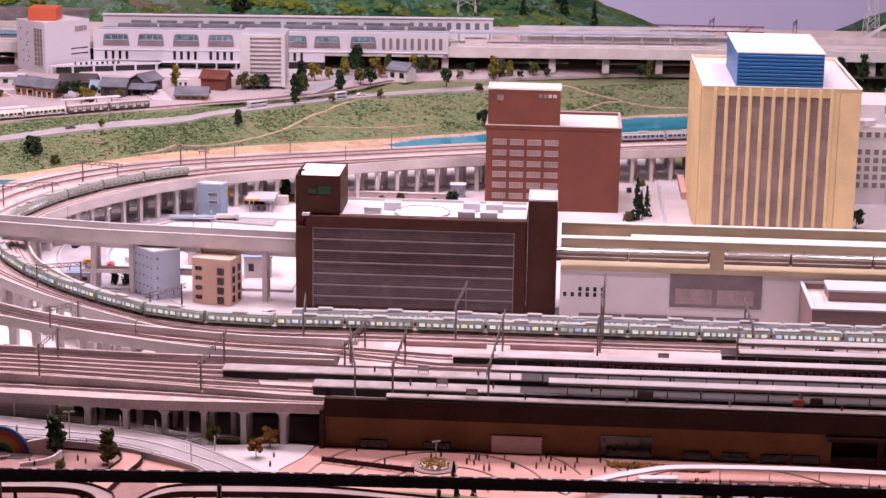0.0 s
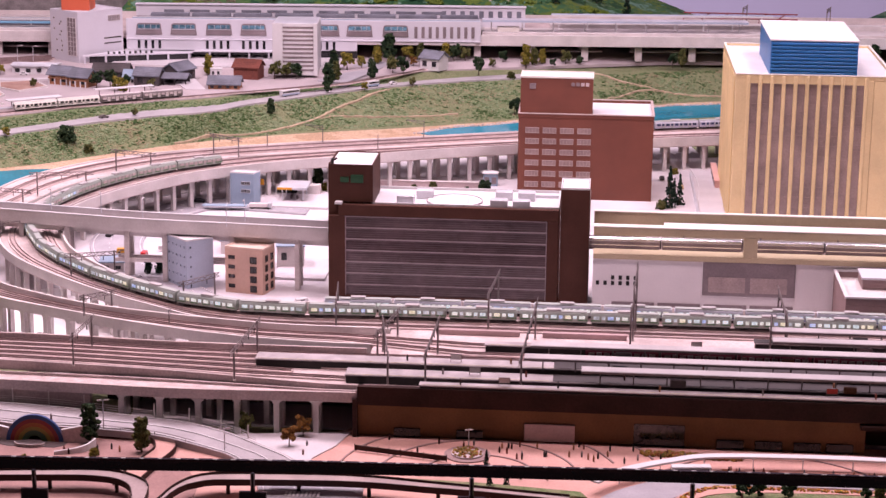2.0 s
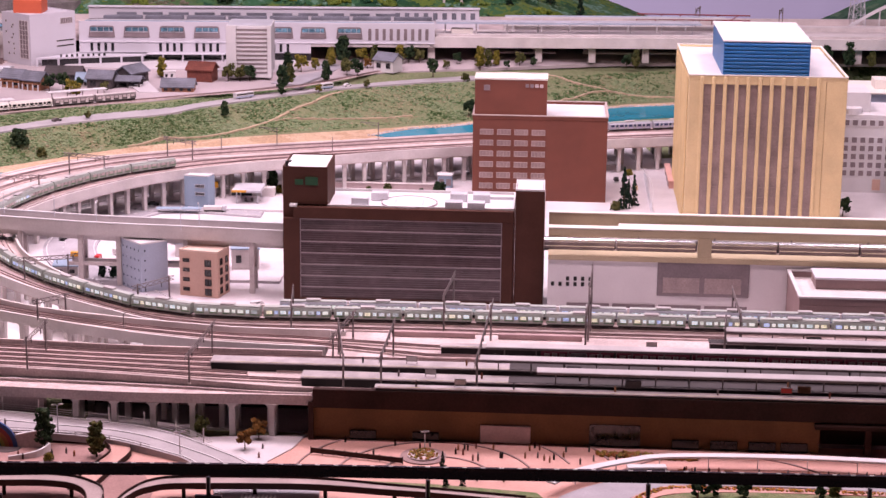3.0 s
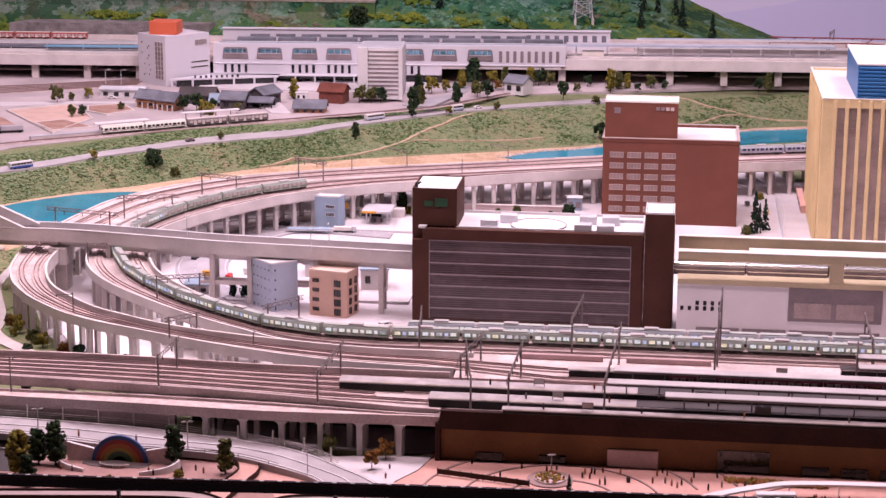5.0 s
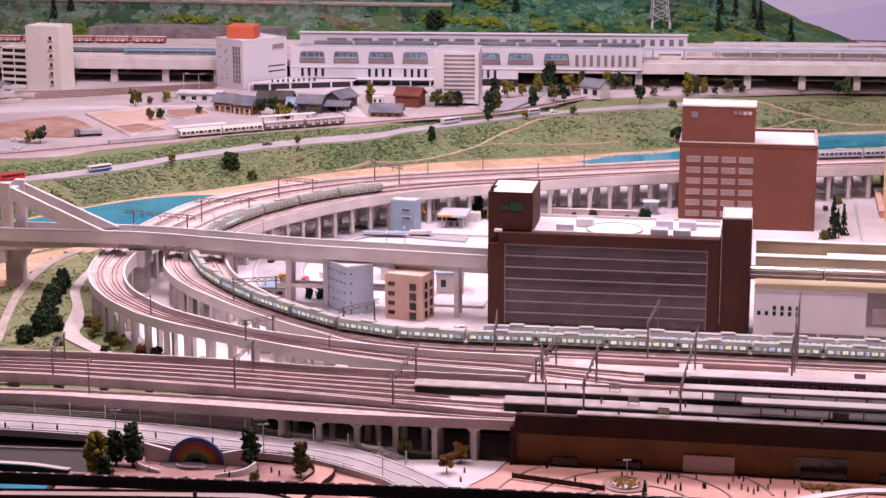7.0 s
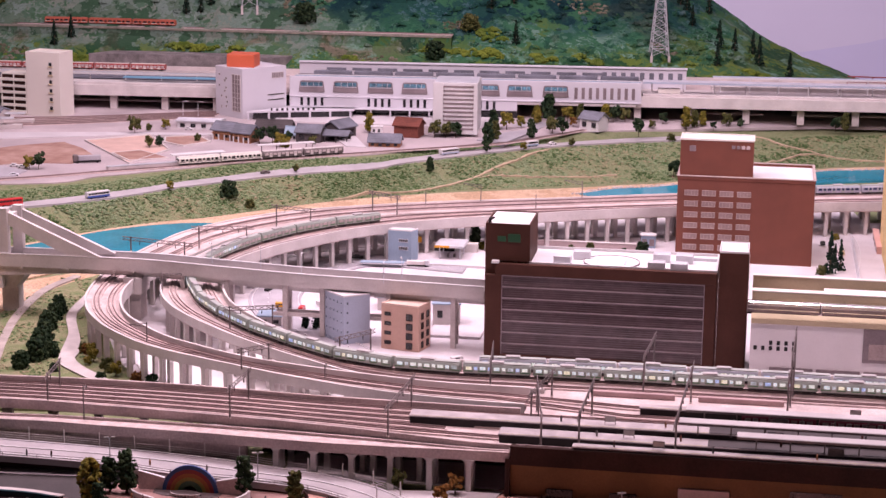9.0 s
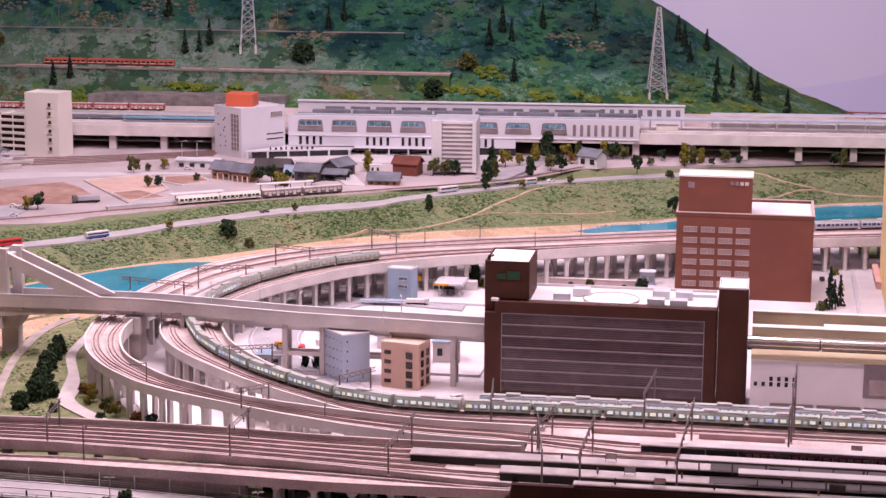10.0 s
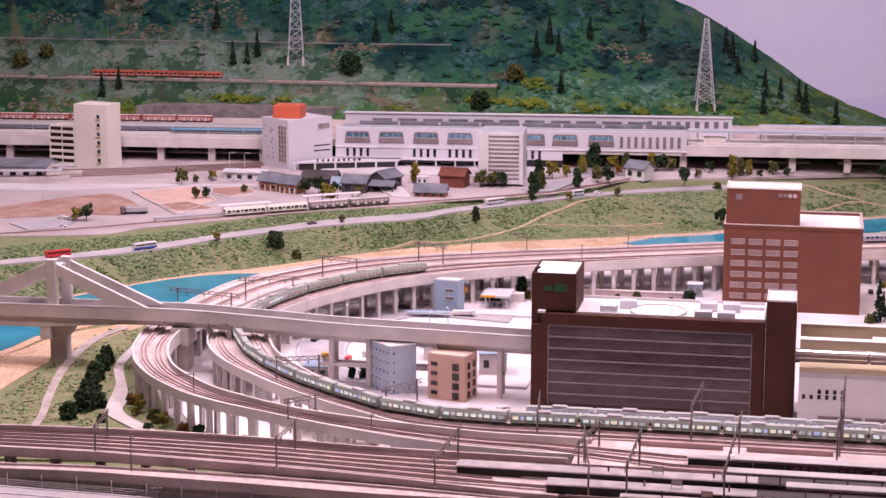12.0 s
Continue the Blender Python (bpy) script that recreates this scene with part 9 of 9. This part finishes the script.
PEGS = [mesh("figurine", peg(), m) for m in (BLACK, DARKBAND, BARN, POLE, TIMBER)]
spots = [(-0.53, 5.69), (-0.47, 5.78), (-0.39, 5.755), (-0.36, 5.78), (-0.27, 5.76), (-0.25, 5.765), (-0.24, 5.76), (-0.22, 5.67), (-0.205, 5.69), (-0.16, 5.77), (-0.13, 5.70), (-0.03, 5.80), (-0.015, 5.78), (-0.02, 5.71), (0.0, 5.69), (0.03, 5.70), (-0.63, 5.80), (-0.88, 5.63), (-0.88, 5.71), (0.06, 5.72), (0.14, 5.78),
         (0.5, 5.60), (0.53, 5.605), (0.78, 5.59), (0.80, 5.60), (0.83, 5.59), (0.86, 5.60), (0.89, 5.59), (0.92, 5.60), (1.02, 5.61), (1.08, 5.6), (1.2, 5.59), (0.45, 5.38), (0.68, 5.36), (0.95, 5.40), (-0.5, 5.5), (-0.2, 5.5), (-0.12, 5.5), (-1.12, 5.62), (-1.45, 5.60), (-1.48, 5.62), (-1.6, 5.56), (-1.62, 5.58), (-1.86, 5.56), (-1.9, 5.57), (-1.52, 5.60)]
spots += [(0.98 + 0.35 * rng.random(), 5.585 + 0.03 * rng.random()) for k in range(26)] + [(-0.3 + 0.6 * rng.random(), 5.66 + 0.12 * rng.random()) for k in range(16)] + [(0.42 + 0.6 * rng.random(), 5.59 + 0.02 * rng.random()) for k in range(10)]
for k, (x, y) in enumerate(spots):
    ob = tagged(new("figurine", PEGS[k % 5]), "tiny painted figurine standing on the plaza", "figurine", "plaza figurines")
    ob.location = (x, y, 0.0165 if 0.2 < x < 1.3 and y < 5.62 else 0.0105)
FRONT_FALL = [(0.5 * (p.x + q.x), z) for p, q, z in zip(fl, fr, fz)][:len(fl) * 3 // 4]
for k, (x, y) in enumerate([(-2.31, 5.74), (-2.23, 5.75), (-2.03, 5.75), (-1.71, 5.76), (-1.9, 5.76), (-2.4, 5.73)]):
    ob = tagged(new("figurine", PEGS[k % 5]), "tiny painted figurine on the front road", "figurine", "road figurines")
    ob.location = (x, y, lerp_table(FRONT_FALL, x))
for k in range(26):
    x = -0.6 + 0.105 * k + rng.uniform(-0.03, 0.03)
    y, z = ((6.06, 0.192), (5.93, 0.192), (5.832, 0.192))[k % 3]
    if y < 5.85 and x < -0.5 or y == 5.93 and x < -0.75:
        continue
    ob = tagged(new("figurine", PEGS[(k * 3) % 5]), "tiny painted figurine waiting on the platform", "figurine", "platform figurines")
    ob.location = (x, y, z)

# ---- visitors' rail in front of the layout ----
BAR = material("black_lacquer", (0.026, 0.012, 0.012), 0.16, vary=0.2, bump=0.05, spec=0.5)
rail = thing("visitor_rail", Matrix(), "black lacquered visitors' rail on thin posts", "railing")
cur = spline([(-3.6, 4.32), (-2.6, 4.43), (-1.90, 4.495), (-1.38, 4.525), (-0.77, 4.565), (-0.27, 4.585), (0.829, 4.62), (2.2, 4.62)], 0.05)
bm = bmesh.new()
strip(bm, offset(cur, 0.008), offset(cur, -0.010), 0.376, 0.400)
bmesh.ops.bevel(bm, geom=[e for e in bm.edges], offset=0.004, segments=2, affect="EDGES", clamp_overlap=True)
part("handrail", bm, BAR, rail)
bm = bmesh.new()
strip(bm, offset(cur, 0.004), offset(cur, -0.004), 0.368, 0.376)
part("under_rail", bm, BAR, rail)
# White dashes set on the handrail in place of lamp reflections.
stud = mesh("stud", bevelled(boxes((-0.006, 0.006, -0.002, 0.002, 0.0, 0.002)), 0.0005), WHITE)
for p in resample(cur, 0.046):
    if -2.4 < p.x < 1.5:
        o = part("stud", stud, None, rail)
        o.location = (p.x, p.y - 0.003, 0.3995)
for x in [-3.05 + 0.552 * k for k in range(9)]:
    y = lerp_table([(p.x, p.y) for p in cur], x)
    part("post", rods(((x, y, -0.8), (x, y, 0.364), 0.006)), BAR, rail)
    pl = part("label_plate", bevelled(boxes((x - 0.035, x + 0.035, y - 0.006, y + 0.004, 0.25, 0.315))), BAR, rail)

# ---- far right of the layout ----
TRUSSRED = material("dark_red_steel", (0.20, 0.03, 0.035), 0.5, vary=0.12)
truss = thing("red_truss_bridge", pose(0.55, 13.2, 0.36), "low red lattice footbridge beyond the station", "bridge")
for z in (0.016, 0.05):
    part("chord", rods(((0, 0, z), (0.76, 0, z), 0.0045), n=4), TRUSSRED, truss)
for k in range(6):
    part("brace", rods(((0.126 * k, 0, 0.016), (0.126 * k + 0.05, 0, 0.05), 0.003), n=4), TRUSSRED, truss)
    part("leg", rods(((0.126 * k, 0, -0.18), (0.126 * k, 0, 0.016), 0.003), n=4), TRUSSRED, truss)
for x in (0.93, 1.48):
    portal((x, 13.0), (x + 0.035, 13.12), 0.15, 0.33, "grey catenary portal on the far viaduct")
far_hill = sheet(1.9, 4.6, 14.0, 15.3, 0.06, lambda x, y: 0.1 + max(0.0, (x - 2.0)) * 0.42 * min(1, (y - 13.9) / 1.0) + 0.03 * noise.noise((x * 5, y * 5, 9)))
far_hill.materials.append(FOREST)
tagged(new("hill_far", far_hill), "small wooded hill at the layout's end", "hill", kind="structure")
arch = thing("white_arch_bridge", pose(1.98, 13.25, 0.33), "white bowstring arch bridge on the viaduct", "bridge")
pts = [Vector((0.9 * k / 20, 0.19 * math.sin(math.pi * k / 20))) for k in range(21)]
bm = bmesh.new()
strip(bm, pts, [p + Vector((0, 0.022)) for p in pts], -0.02, 0.0)
bmesh.ops.rotate(bm, verts=bm.verts[:], matrix=Matrix.Rotation(radians(90), 3, "X"))
part("arch_rib", bm, WHITE, arch)
for k in range(1, 9):
    part("hanger", rods(((0.1 * k, 0.01, 0), (0.1 * k, 0.01, 0.19 * math.sin(math.pi * k / 9)), 0.005)), WHITE, arch)
part("deck", boxes((0, 0.9, -0.04, 0.06, -0.02, 0.01)), PALE, arch)
part("support", boxes((0.0, 0.06, -0.03, 0.05, -0.15, -0.02)), CONCRETE, arch)
part("support", boxes((0.84, 0.9, -0.03, 0.05, -0.15, -0.02)), CONCRETE, arch)
